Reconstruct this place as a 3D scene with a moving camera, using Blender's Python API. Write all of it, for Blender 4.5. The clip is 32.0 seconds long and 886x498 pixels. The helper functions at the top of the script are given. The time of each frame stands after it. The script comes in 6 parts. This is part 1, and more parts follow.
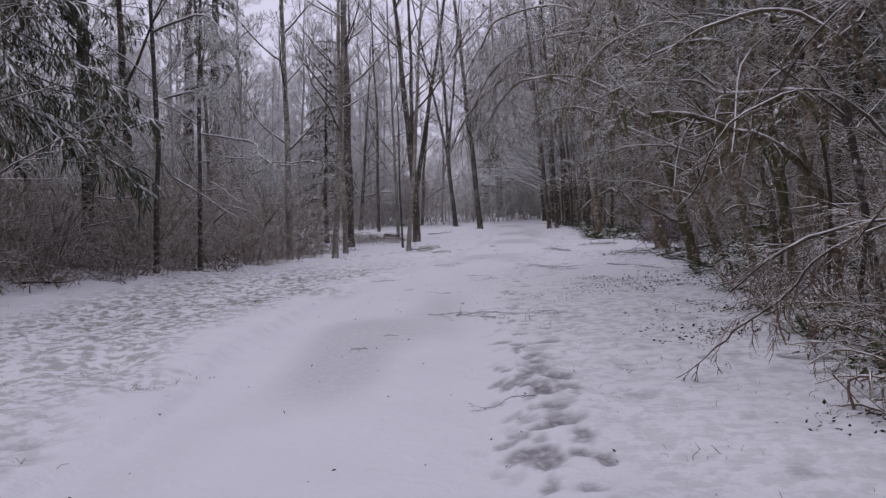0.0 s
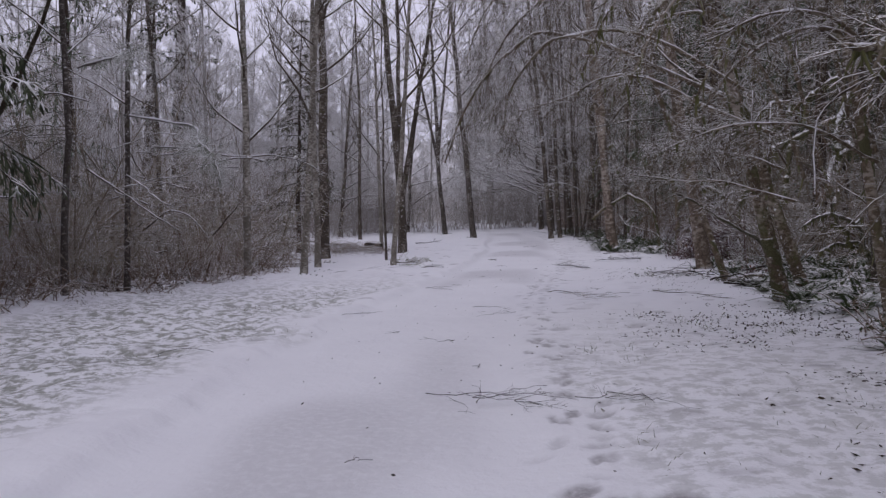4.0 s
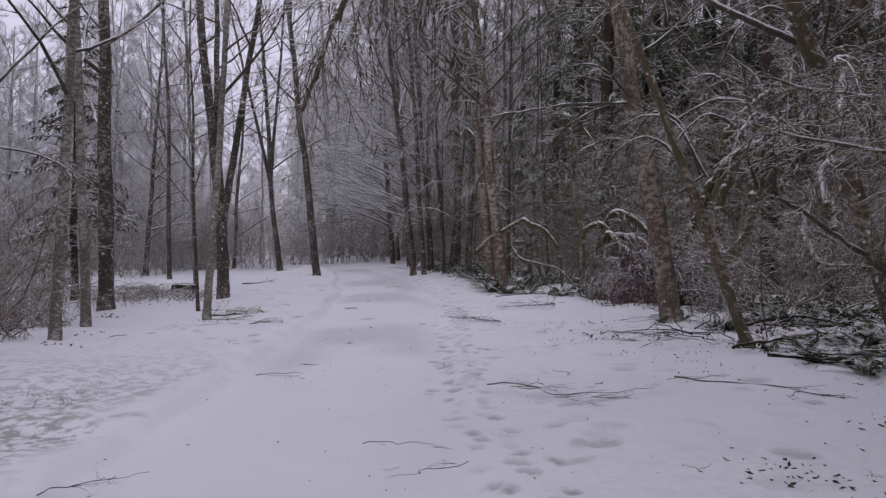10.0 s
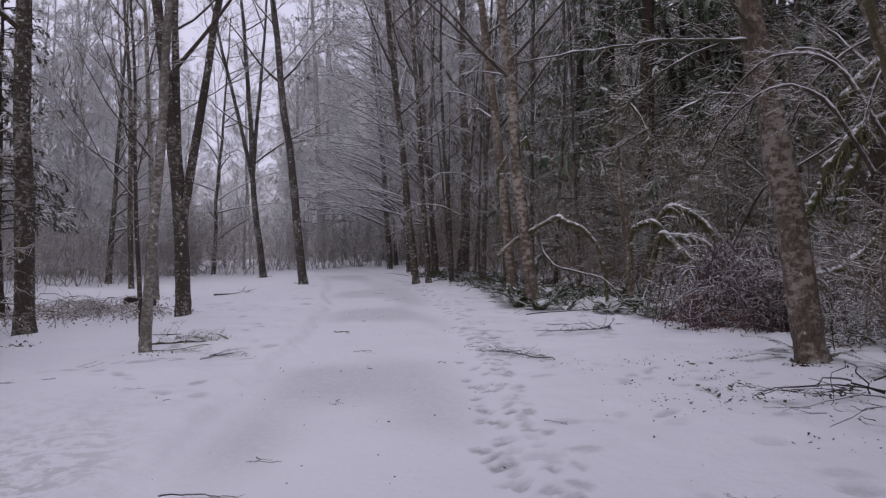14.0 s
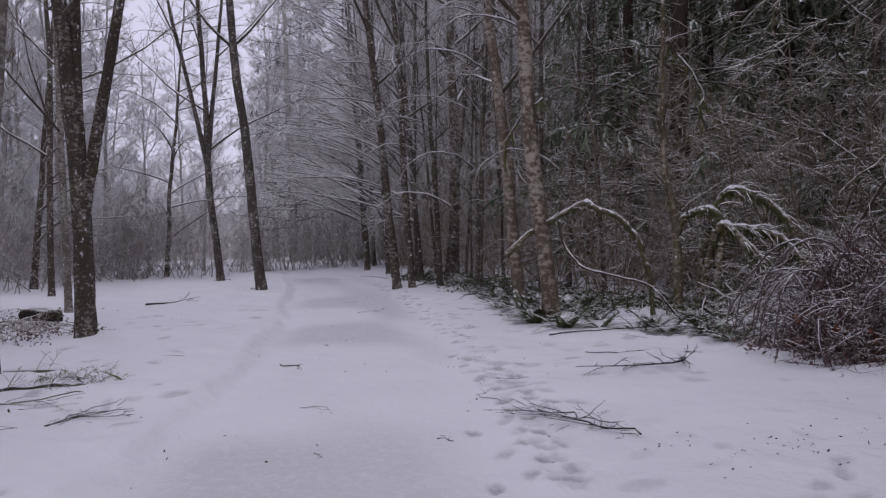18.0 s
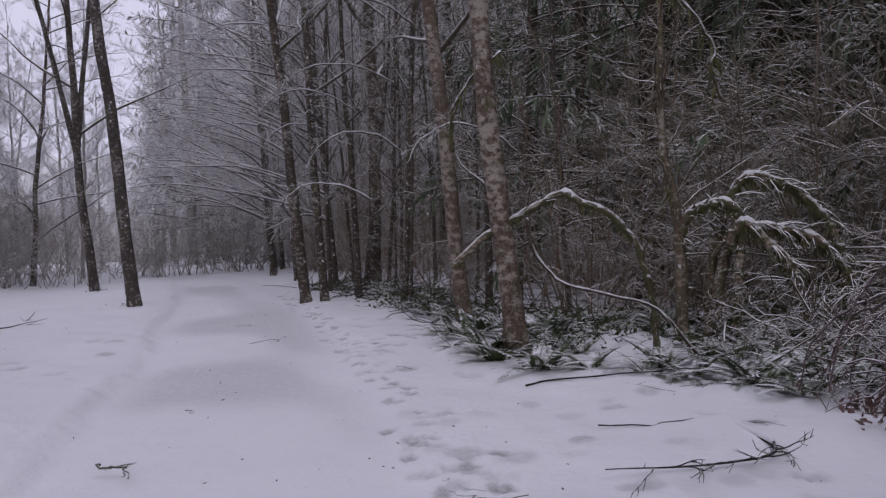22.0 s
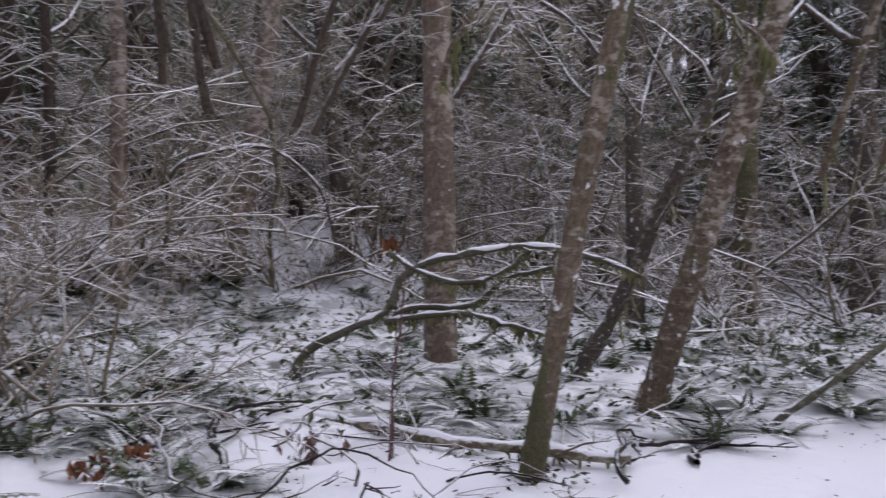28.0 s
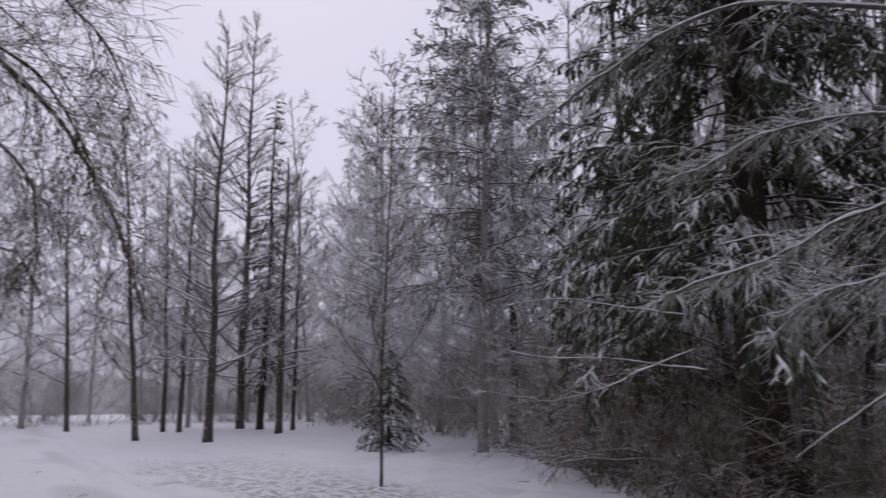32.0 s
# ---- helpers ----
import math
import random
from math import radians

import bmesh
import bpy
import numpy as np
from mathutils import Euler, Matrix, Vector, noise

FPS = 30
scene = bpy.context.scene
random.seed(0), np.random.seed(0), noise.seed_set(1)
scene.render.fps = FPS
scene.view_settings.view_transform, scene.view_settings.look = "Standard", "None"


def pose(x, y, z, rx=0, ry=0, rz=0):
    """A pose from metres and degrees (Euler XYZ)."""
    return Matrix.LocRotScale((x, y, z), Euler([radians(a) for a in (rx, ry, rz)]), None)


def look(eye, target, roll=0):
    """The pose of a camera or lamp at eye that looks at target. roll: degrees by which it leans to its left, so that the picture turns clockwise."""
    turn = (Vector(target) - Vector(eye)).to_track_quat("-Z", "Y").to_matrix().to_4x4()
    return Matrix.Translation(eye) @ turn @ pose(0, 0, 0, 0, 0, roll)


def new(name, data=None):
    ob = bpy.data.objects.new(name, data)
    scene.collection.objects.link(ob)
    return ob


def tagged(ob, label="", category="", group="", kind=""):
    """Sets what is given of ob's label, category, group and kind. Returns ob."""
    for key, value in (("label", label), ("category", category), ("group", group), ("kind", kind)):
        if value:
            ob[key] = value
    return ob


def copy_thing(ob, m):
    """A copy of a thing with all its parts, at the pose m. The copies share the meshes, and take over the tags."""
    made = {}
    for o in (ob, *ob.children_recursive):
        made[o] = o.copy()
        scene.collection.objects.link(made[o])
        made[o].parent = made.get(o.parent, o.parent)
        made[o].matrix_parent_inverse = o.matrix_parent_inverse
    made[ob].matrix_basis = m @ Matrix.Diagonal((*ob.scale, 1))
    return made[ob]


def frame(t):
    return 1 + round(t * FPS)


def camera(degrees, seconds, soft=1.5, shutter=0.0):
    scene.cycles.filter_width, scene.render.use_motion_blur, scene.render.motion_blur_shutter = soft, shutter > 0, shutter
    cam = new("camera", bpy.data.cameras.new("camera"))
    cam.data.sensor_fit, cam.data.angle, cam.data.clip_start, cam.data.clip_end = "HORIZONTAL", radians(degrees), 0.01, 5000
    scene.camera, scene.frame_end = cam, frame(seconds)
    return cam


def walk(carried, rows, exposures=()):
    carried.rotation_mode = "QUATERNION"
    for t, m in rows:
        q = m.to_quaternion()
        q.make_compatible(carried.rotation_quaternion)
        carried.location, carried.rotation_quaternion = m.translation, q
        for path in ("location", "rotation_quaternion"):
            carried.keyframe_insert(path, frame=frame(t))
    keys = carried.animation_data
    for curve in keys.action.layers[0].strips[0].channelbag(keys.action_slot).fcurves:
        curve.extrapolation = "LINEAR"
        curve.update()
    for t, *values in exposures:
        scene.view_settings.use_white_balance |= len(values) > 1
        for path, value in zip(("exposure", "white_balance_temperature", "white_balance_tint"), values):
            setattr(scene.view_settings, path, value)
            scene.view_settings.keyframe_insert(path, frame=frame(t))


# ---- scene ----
cam = camera(58.4, 32.0, soft=1.3, shutter=0.25)
PATH = [
    (0, (-0.01, -0.071, 1.567), (-0.012, 1.926, 1.464), -0.1),
    (0.5, (-0.014, 0.445, 1.556), (-0.011, 2.442, 1.453), -0.0),
    (1, (-0.066, 1.048, 1.575), (-0.056, 3.046, 1.475), 0.2),
    (1.5, (-0.125, 1.624, 1.579), (-0.112, 3.622, 1.481), 0.4),
    (2, (-0.158, 2.241, 1.574), (-0.138, 4.239, 1.479), 0.5),
    (2.5, (-0.193, 2.796, 1.577), (-0.169, 4.794, 1.486), 0.5),
    (3, (-0.179, 3.363, 1.582), (-0.15, 5.361, 1.491), 0.4),
    (3.5, (-0.226, 3.937, 1.596), (-0.192, 5.934, 1.505), 0.6),
    (5.5, (-0.238, 6.386, 1.559), (-0.189, 8.384, 1.491), 0.4),
    (6, (-0.309, 6.947, 1.53), (-0.257, 8.945, 1.471), 0.4),
    (6.5, (-0.379, 7.614, 1.525), (-0.319, 9.613, 1.476), 0.5),
    (7, (-0.408, 8.152, 1.538), (-0.346, 10.151, 1.522), 0.6),
    (7.5, (-0.445, 8.753, 1.517), (-0.312, 10.748, 1.512), 0.7),
    (8, (-0.48, 9.353, 1.513), (-0.238, 11.338, 1.514), 0.5),
    (8.5, (-0.452, 9.996, 1.545), (-0.079, 11.961, 1.541), 0.5),
    (9, (-0.43, 10.593, 1.502), (-0.008, 12.548, 1.502), 0.5),
    (9.5, (-0.328, 11.186, 1.506), (0.119, 13.135, 1.501), 0.6),
    (10, (-0.247, 11.762, 1.522), (0.206, 13.71, 1.521), 0.4),
    (10.5, (-0.18, 12.298, 1.535), (0.278, 14.245, 1.533), 0.4),
    (11, (-0.061, 12.933, 1.534), (0.395, 14.88, 1.535), 0.3),
    (11.5, (0.011, 13.451, 1.54), (0.464, 15.399, 1.543), 0.3),
    (12, (0.098, 14.052, 1.549), (0.554, 15.999, 1.552), 0.4),
    (12.5, (0.115, 14.565, 1.575), (0.573, 16.512, 1.579), 0.4),
    (13, (0.202, 15.054, 1.56), (0.662, 17.001, 1.562), 0.4),
    (13.5, (0.245, 15.625, 1.618), (0.711, 17.57, 1.619), 0.6),
    (14, (0.303, 16.118, 1.572), (0.771, 18.063, 1.577), 0.3),
    (14.5, (0.381, 16.691, 1.593), (0.858, 18.633, 1.596), 0.3),
    (16.5, (0.844, 18.809, 1.498), (1.346, 20.745, 1.499), 0.2),
    (17, (0.951, 19.399, 1.512), (1.457, 21.334, 1.515), 0.3),
    (17.5, (0.999, 19.875, 1.498), (1.511, 21.808, 1.504), 0.3),
    (18, (1.158, 20.431, 1.544), (1.675, 22.363, 1.547), 0.1),
    (18.5, (1.238, 20.949, 1.57), (1.758, 22.88, 1.573), 0.1),
    (19, (1.458, 21.541, 1.55), (1.985, 23.47, 1.549), 0.1),
    (19.5, (1.584, 22.142, 1.578), (2.117, 24.07, 1.577), 0.1),
    (20, (1.72, 22.576, 1.599), (2.256, 24.503, 1.601), 0.0),
    (20.5, (1.744, 22.983, 1.684), (2.297, 24.905, 1.681), -0.4),
    (21, (1.821, 23.377, 1.677), (2.407, 25.289, 1.678), -0.2),
    (21.5, (1.989, 23.75, 1.664), (2.65, 25.638, 1.663), -0.4),
    (22, (2.048, 24.172, 1.7), (2.769, 26.037, 1.695), -0.4),
    (22.5, (2.15, 24.469, 1.716), (2.9, 26.323, 1.713), -0.4),
    (23, (2.262, 24.722, 1.762), (3.041, 26.564, 1.758), -0.7),
    (23.5, (2.287, 24.798, 1.786), (3.173, 26.591, 1.784), -0.8),
    (24, (2.28, 24.816, 1.807), (3.42, 26.459, 1.796), -0.7),
    (24.5, (2.360, 24.720, 1.800), (5.895, 28.255, 1.713), -0.3),
    (25, (2.430, 24.580, 1.780), (6.560, 27.397, 1.684), -0.2),
    (25.5, (2.470, 24.420, 1.770), (7.061, 26.397, 1.665), -0.1),
    (27.5, (2.300, 24.160, 1.740), (6.922, 22.255, 1.653), 0.0),
    (28, (2.260, 24.084, 1.740), (6.433, 21.332, 1.670), 0.0),
    (28.5, (2.205, 24.016, 1.740), (5.771, 20.512, 1.766), 0.0),
    (29, (2.133, 23.957, 1.740), (4.890, 19.807, 2.167), 0.0),
    (29.5, (2.053, 23.915, 1.740), (3.915, 19.330, 2.462), 0.0),
    (30, (1.969, 23.890, 1.740), (2.901, 19.049, 2.574), 0.0),
    (30.5, (1.883, 23.881, 1.740), (1.875, 18.961, 2.625), 0.0),
    (31, (1.798, 23.890, 1.740), (0.860, 19.064, 2.651), 0.0),
    (31.5, (1.715, 23.914, 1.740), (-0.127, 19.354, 2.643), 0.0),
    (32, (1.637, 23.955, 1.740), (-1.064, 19.844, 2.634), 0.0),
]
walk(cam, [(t, look(eye, target, roll)) for t, eye, target, roll in PATH],
     [(0, 0.2, 6500, 10), (4, 0.2, 6520, 9), (9, 0.21, 6580, 9), (12, 0.21, 6480, 10), (20, 0.2, 6470, 10), (22, 0.17, 6450, 10), (23, 0.32, 6430, 10), (24, 0.66, 6400, 9), (25, 0.93, 6350, 9), (26, 1.1, 6350, 9), (28, 1.28, 6450, 6), (28.6, 1.3, 6550, 5), (29.2, 1.05, 6500, 5), (30, 0.52, 6300, 9), (31, 0.18, 6400, 10), (32, 0.16, 6620, 8)])



# ---- light ----
world = bpy.data.worlds.new("overcast_sky")
scene.world = world
world.use_nodes = True
wn = world.node_tree
sky = wn.nodes.new("ShaderNodeTexSky")
sky.sky_type, sky.sun_disc = "NISHITA", False
sky.sun_elevation, sky.sun_rotation = radians(38), radians(200)
sky.dust_density, sky.air_density, sky.ozone_density = 4.0, 1.0, 1.0
sky_dim = wn.nodes.new("ShaderNodeMix")
sky_dim.data_type, sky_dim.blend_type = "RGBA", "MIX"
sky_dim.inputs["Factor"].default_value = 0.97
sky_dim.inputs["B"].default_value = (7.55, 7.33, 9.35, 1)
wn.links.new(sky.outputs[0], sky_dim.inputs["A"])
wn.links.new(sky_dim.outputs["Result"], wn.nodes["Background"].inputs["Color"])
wn.nodes["Background"].inputs["Strength"].default_value = 0.080
sun = new("sun", bpy.data.lights.new("sun", "SUN"))
sun.data.energy, sun.data.angle, sun.data.color = 0.4, radians(40), (1.0, 0.97, 0.95)
sun.rotation_euler = (radians(38), radians(-18), 0)

# ---- materials ----
def mat_base(name):
    m = bpy.data.materials.new(name)
    m.use_nodes = True
    t = m.node_tree
    return m, t, t.nodes["Principled BSDF"]


def noise_node(t, scale, detail=4.0, rough=0.6, stretch=None, seed_by_object=False):
    co = t.nodes.new("ShaderNodeTexCoord")
    n = t.nodes.new("ShaderNodeTexNoise")
    n.inputs["Scale"].default_value, n.inputs["Detail"].default_value, n.inputs["Roughness"].default_value = scale, detail, rough
    src = co.outputs["Object"]
    if stretch:
        mp = t.nodes.new("ShaderNodeMapping")
        mp.inputs["Scale"].default_value = stretch
        t.links.new(src, mp.inputs["Vector"])
        src = mp.outputs["Vector"]
    t.links.new(src, n.inputs["Vector"])
    return n.outputs["Fac"]


def ramp(t, fac, *stops):
    r = t.nodes.new("ShaderNodeValToRGB")
    while len(r.color_ramp.elements) < len(stops):
        r.color_ramp.elements.new(0.5)
    for e, (p, c) in zip(r.color_ramp.elements, stops):
        e.position, e.color = p, (*c, 1) if len(c) == 3 else c
    t.links.new(fac, r.inputs["Fac"])
    return r.outputs["Color"]


def mix(t, fac, a, b, how="MIX"):
    n = t.nodes.new("ShaderNodeMix")
    n.data_type, n.blend_type = "RGBA", how
    for key, v in (("Factor", fac), ("A", a), ("B", b)):
        if isinstance(v, (int, float)):
            n.inputs[key].default_value = v
        elif isinstance(v, tuple):
            n.inputs[key].default_value = (*v, 1)
        else:
            t.links.new(v, n.inputs[key])
    return n.outputs["Result"]


def calc(t, how, a, b=0.0, c=None):
    n = t.nodes.new("ShaderNodeMath")
    n.operation = how
    n.use_clamp = how == "MULTIPLY_ADD" or how == "SUBTRACT"
    for i, v in enumerate((a, b, c)):
        if v is None:
            continue
        if isinstance(v, (int, float)):
            n.inputs[i].default_value = v
        else:
            t.links.new(v, n.inputs[i])
    return n.outputs[0]


def bump(t, b, height, strength, dist):
    n = t.nodes.new("ShaderNodeBump")
    n.inputs["Strength"].default_value, n.inputs["Distance"].default_value = strength, dist
    t.links.new(height, n.inputs["Height"])
    t.links.new(n.outputs["Normal"], b.inputs["Normal"])


def snow_cover(t, low, high, patch_scale, patch):
    """How much snow lies on a face: by how far it looks up, broken into patches."""
    g = t.nodes.new("ShaderNodeNewGeometry")
    s = t.nodes.new("ShaderNodeSeparateXYZ")
    t.links.new(g.outputs["Normal"], s.inputs[0])
    n = noise_node(t, patch_scale, 3)
    up = calc(t, "ADD", s.outputs["Z"], calc(t, "MULTIPLY", calc(t, "ADD", n, -0.5), patch))
    r = t.nodes.new("ShaderNodeMapRange")
    r.interpolation_type = "SMOOTHSTEP"
    r.inputs["From Min"].default_value, r.inputs["From Max"].default_value = low, high
    t.links.new(up, r.inputs["Value"])
    return r.outputs["Result"]


SNOW = (0.87, 0.87, 0.88)


def bark(name, dark, mid, pale, moss=0.0, snow=(0.55, 0.95), scale=9.0, pale_at=0.62, snow_patch=0.9, band=1.8, green=1.0, fleck=0.0):
    """Bark with fine furrows, flat pale patches set across the stem, dark scars, moss and flecks of blown snow."""
    m, t, b = mat_base(name)
    big = noise_node(t, scale * 1.1, 5, 0.62, (1, 1, band))
    broad = noise_node(t, scale * 0.18, 3, 0.6, (1, 1, 0.5))
    fine = noise_node(t, scale * 5, 5, 0.7, (1, 1, 0.45))
    col = ramp(t, fine, (0.36, dark), (0.64, mid))
    patch = ramp(t, calc(t, "ADD", calc(t, "MULTIPLY", big, 0.62), calc(t, "MULTIPLY", broad, 0.38)), (pale_at - 0.09, (0, 0, 0)), (pale_at - 0.02, (0.9, 0.9, 0.9)))
    col = mix(t, patch, col, mix(t, calc(t, "MULTIPLY", fine, 0.7), pale, mid))
    col = mix(t, ramp(t, noise_node(t, scale * 1.5, 3, 0.6, (1, 1, 2.6)), (0.32, (0.8, 0.8, 0.8)), (0.39, (0, 0, 0))), col, dark)
    col = mix(t, ramp(t, broad, (0.35, (0.35, 0.35, 0.35)), (0.6, (0, 0, 0))), col, dark)
    if moss:
        mo = ramp(t, noise_node(t, scale * 0.3, 5, 0.75), (0.62 - moss * 0.22, (0, 0, 0)), (0.74 - moss * 0.22, (0.85, 0.85, 0.85)))
        col = mix(t, mo, col, mix(t, fine, (0.030, 0.036, 0.013), (0.11 * green, 0.11 * green, 0.042 * green)))
    oi = t.nodes.new("ShaderNodeObjectInfo")
    col = mix(t, calc(t, "MULTIPLY", oi.outputs["Random"], 0.25), col, mid)
    if snow:
        col = mix(t, snow_cover(t, snow[0], snow[1], 14.0, snow_patch), col, SNOW)
    if fleck:
        col = mix(t, ramp(t, noise_node(t, 13.0, 4, 0.65, (1, 1, 0.8)), (fleck, (0, 0, 0)), (fleck + 0.05, (0.9, 0.9, 0.9))), col, SNOW)
    t.links.new(col, b.inputs["Base Color"])
    b.inputs["Roughness"].default_value = 0.85
    b.inputs["Specular IOR Level"].default_value = 0.25
    bump(t, b, calc(t, "ADD", fine, calc(t, "MULTIPLY", big, 0.8)), 0.9, 0.025)
    return m


def twig(name, a, c, snow, patch_scale=6.0, patch=0.9):
    m, t, b = mat_base(name)
    col = ramp(t, noise_node(t, 5.0, 3), (0.35, a), (0.65, c))
    g = t.nodes.new("ShaderNodeNewGeometry")
    col = mix(t, calc(t, "MULTIPLY", g.outputs["Random Per Island"], 0.5), col, (a[0] * 0.6, a[1] * 0.6, a[2] * 0.6))
    col = mix(t, snow_cover(t, snow[0], snow[1], patch_scale, patch), col, SNOW)
    t.links.new(col, b.inputs["Base Color"])
    b.inputs["Roughness"].default_value = 0.8
    b.inputs["Specular IOR Level"].default_value = 0.25
    return m


M_ALDER = bark("alder_bark", (0.030, 0.024, 0.021), (0.125, 0.106, 0.092), (0.46, 0.43, 0.39), 0.22, scale=11.0, pale_at=0.615, fleck=0.63)
M_REDBARK = bark("reddish_alder_bark", (0.062, 0.044, 0.033), (0.235, 0.182, 0.138), (0.53, 0.475, 0.41), 0.16, (0.7, 1.1), 8.0, 0.58, band=1.5, fleck=0.67)
M_DARK = bark("dark_bark", (0.030, 0.023, 0.018), (0.125, 0.100, 0.080), (0.50, 0.46, 0.405), 0.35, scale=10.0, pale_at=0.605, fleck=0.62)
# Paler than real bark: distance haze is put into this colour.
M_FARBARK = bark("far_hazy_bark", (0.27, 0.25, 0.235), (0.40, 0.38, 0.36), (0.52, 0.505, 0.49), 0.05, (0.15, 0.7))
M_PALE = bark("pale_alder_bark", (0.085, 0.074, 0.060), (0.26, 0.232, 0.195), (0.58, 0.55, 0.50), 0.16, scale=10.0, pale_at=0.57, fleck=0.63)
M_MOSSY = bark("mossy_bark", (0.045, 0.033, 0.022), (0.22, 0.168, 0.115), (0.58, 0.53, 0.46), 0.45, (0.42, 0.8), 9.0, pale_at=0.585, band=1.7, green=1.4, fleck=0.62)
M_LIMB = bark("limb_bark", (0.042, 0.031, 0.023), (0.130, 0.100, 0.074), (0.25, 0.225, 0.19), 0.3, (0.15, 0.65), 12.0, 0.62, 0.9)
M_FIRBARK = bark("fir_bark", (0.022, 0.016, 0.012), (0.085, 0.062, 0.048), (0.2, 0.165, 0.135), 0.25, (0.75, 1.2), 9.0, 0.66, band=0.3)
M_BOUGH_RIME = bark("rimed_bough", (0.07, 0.058, 0.05), (0.19, 0.17, 0.15), (0.34, 0.32, 0.30), 0.1, (-0.05, 0.4), 12.0, 0.62, 0.9)
M_BOUGH = bark("dark_bough", (0.03, 0.023, 0.017), (0.10, 0.078, 0.058), (0.2, 0.18, 0.15), 0.4, (0.55, 1.05), 12.0, 0.62, 0.9)
M_TWIG = twig("grey_brown_twig", (0.085, 0.062, 0.040), (0.20, 0.158, 0.110), (0.32, 0.8))
M_TWIG_SNOWY = twig("snow_lined_twig", (0.135, 0.105, 0.064), (0.28, 0.235, 0.155), (0.25, 0.75), 6.0, 1.0)
# Frost and distance haze, both put into the twig colour.
M_TWIG_FAR = twig("frosted_hazy_twig", (0.48, 0.455, 0.44), (0.66, 0.64, 0.63), (-0.2, 0.6))
M_RIME = twig("rimed_twig", (0.21, 0.185, 0.165), (0.38, 0.35, 0.325), (0.0, 0.55), 5.0, 1.0)
M_LARCH = twig("rimed_larch_twig", (0.10, 0.085, 0.075), (0.22, 0.195, 0.18), (0.3, 0.85), 4.0, 1.0)
M_LICHEN = twig("pale_lichen", (0.22, 0.23, 0.19), (0.42, 0.43, 0.37), (0.1, 0.7), 8.0, 1.0)
M_UNDER = twig("understorey_twig", (0.165, 0.132, 0.092), (0.34, 0.285, 0.215), (0.46, 0.95))
# Lightened brown: the haze of the distance is mixed into it.
M_SCRUB = twig("hazy_scrub_twig", (0.24, 0.212, 0.19), (0.39, 0.35, 0.318), (0.3, 1.1))
M_THICKET = twig("thicket_twig", (0.25, 0.205, 0.14), (0.43, 0.362, 0.26), (0.4, 0.95))
M_BROWN = twig("red_brown_twig", (0.13, 0.084, 0.056), (0.30, 0.215, 0.152), (0.44, 0.92))
M_MAPLE = twig("mossy_stem", (0.10, 0.086, 0.05), (0.26, 0.225, 0.145), (0.3, 0.75), 9.0, 1.1)
M_PURPLE = twig("purple_bramble", (0.085, 0.046, 0.046), (0.19, 0.115, 0.11), (0.35, 0.95))
M_CANE = bark("grey_purple_cane", (0.07, 0.05, 0.05), (0.19, 0.15, 0.15), (0.30, 0.26, 0.26), 0.0, (0.4, 0.9), 16.0)
M_WITHERED = twig("withered_purple_leaf", (0.090, 0.054, 0.050), (0.21, 0.135, 0.12), (0.6, 1.2))
M_NEEDLE = twig("conifer_needle", (0.060, 0.086, 0.050), (0.17, 0.205, 0.130), (0.6, 1.15))
M_NEEDLE_SNOWY = twig("snow_dusted_needle", (0.042, 0.052, 0.030), (0.13, 0.148, 0.090), (0.45, 0.92), 3.0, 1.2)
# Distance haze is painted into these needles along with the frost.
M_NEEDLE_FAR = twig("frosted_hazy_needle", (0.20, 0.20, 0.18), (0.34, 0.34, 0.315), (-0.2, 1.0))
M_NEEDLE_RIME = twig("snow_laden_needle", (0.10, 0.115, 0.085), (0.22, 0.235, 0.20), (0.15, 0.75), 4.0, 1.1)
M_NEEDLE_BROWN = twig("dull_needle", (0.085, 0.080, 0.055), (0.20, 0.185, 0.135), (0.45, 0.95), 4.0, 1.1)
M_MOSS = twig("hanging_moss", (0.095, 0.098, 0.036), (0.25, 0.24, 0.11), (0.2, 0.9), 9.0)
M_MOSSFUR = bark("moss_fur", (0.048, 0.046, 0.020), (0.170, 0.163, 0.085), (0.36, 0.35, 0.23), 0.0, (0.15, 0.65), 22.0, 0.66, 1.1)
M_FERN = twig("fern_green", (0.038, 0.056, 0.023), (0.115, 0.140, 0.065), (0.68, 1.12), 5.0, 1.2)
M_GRASS = twig("winter_grass", (0.085, 0.095, 0.045), (0.20, 0.19, 0.11), (0.7, 1.2))
M_LEAF = twig("dead_leaf", (0.026, 0.020, 0.015), (0.085, 0.062, 0.043), (0.9, 1.2))
M_IVY = twig("dark_green_leaf", (0.036, 0.052, 0.020), (0.110, 0.132, 0.060), (0.7, 1.2))
M_ORANGE = twig("orange_leaf", (0.16, 0.06, 0.03), (0.30, 0.13, 0.06), (0.8, 1.2))


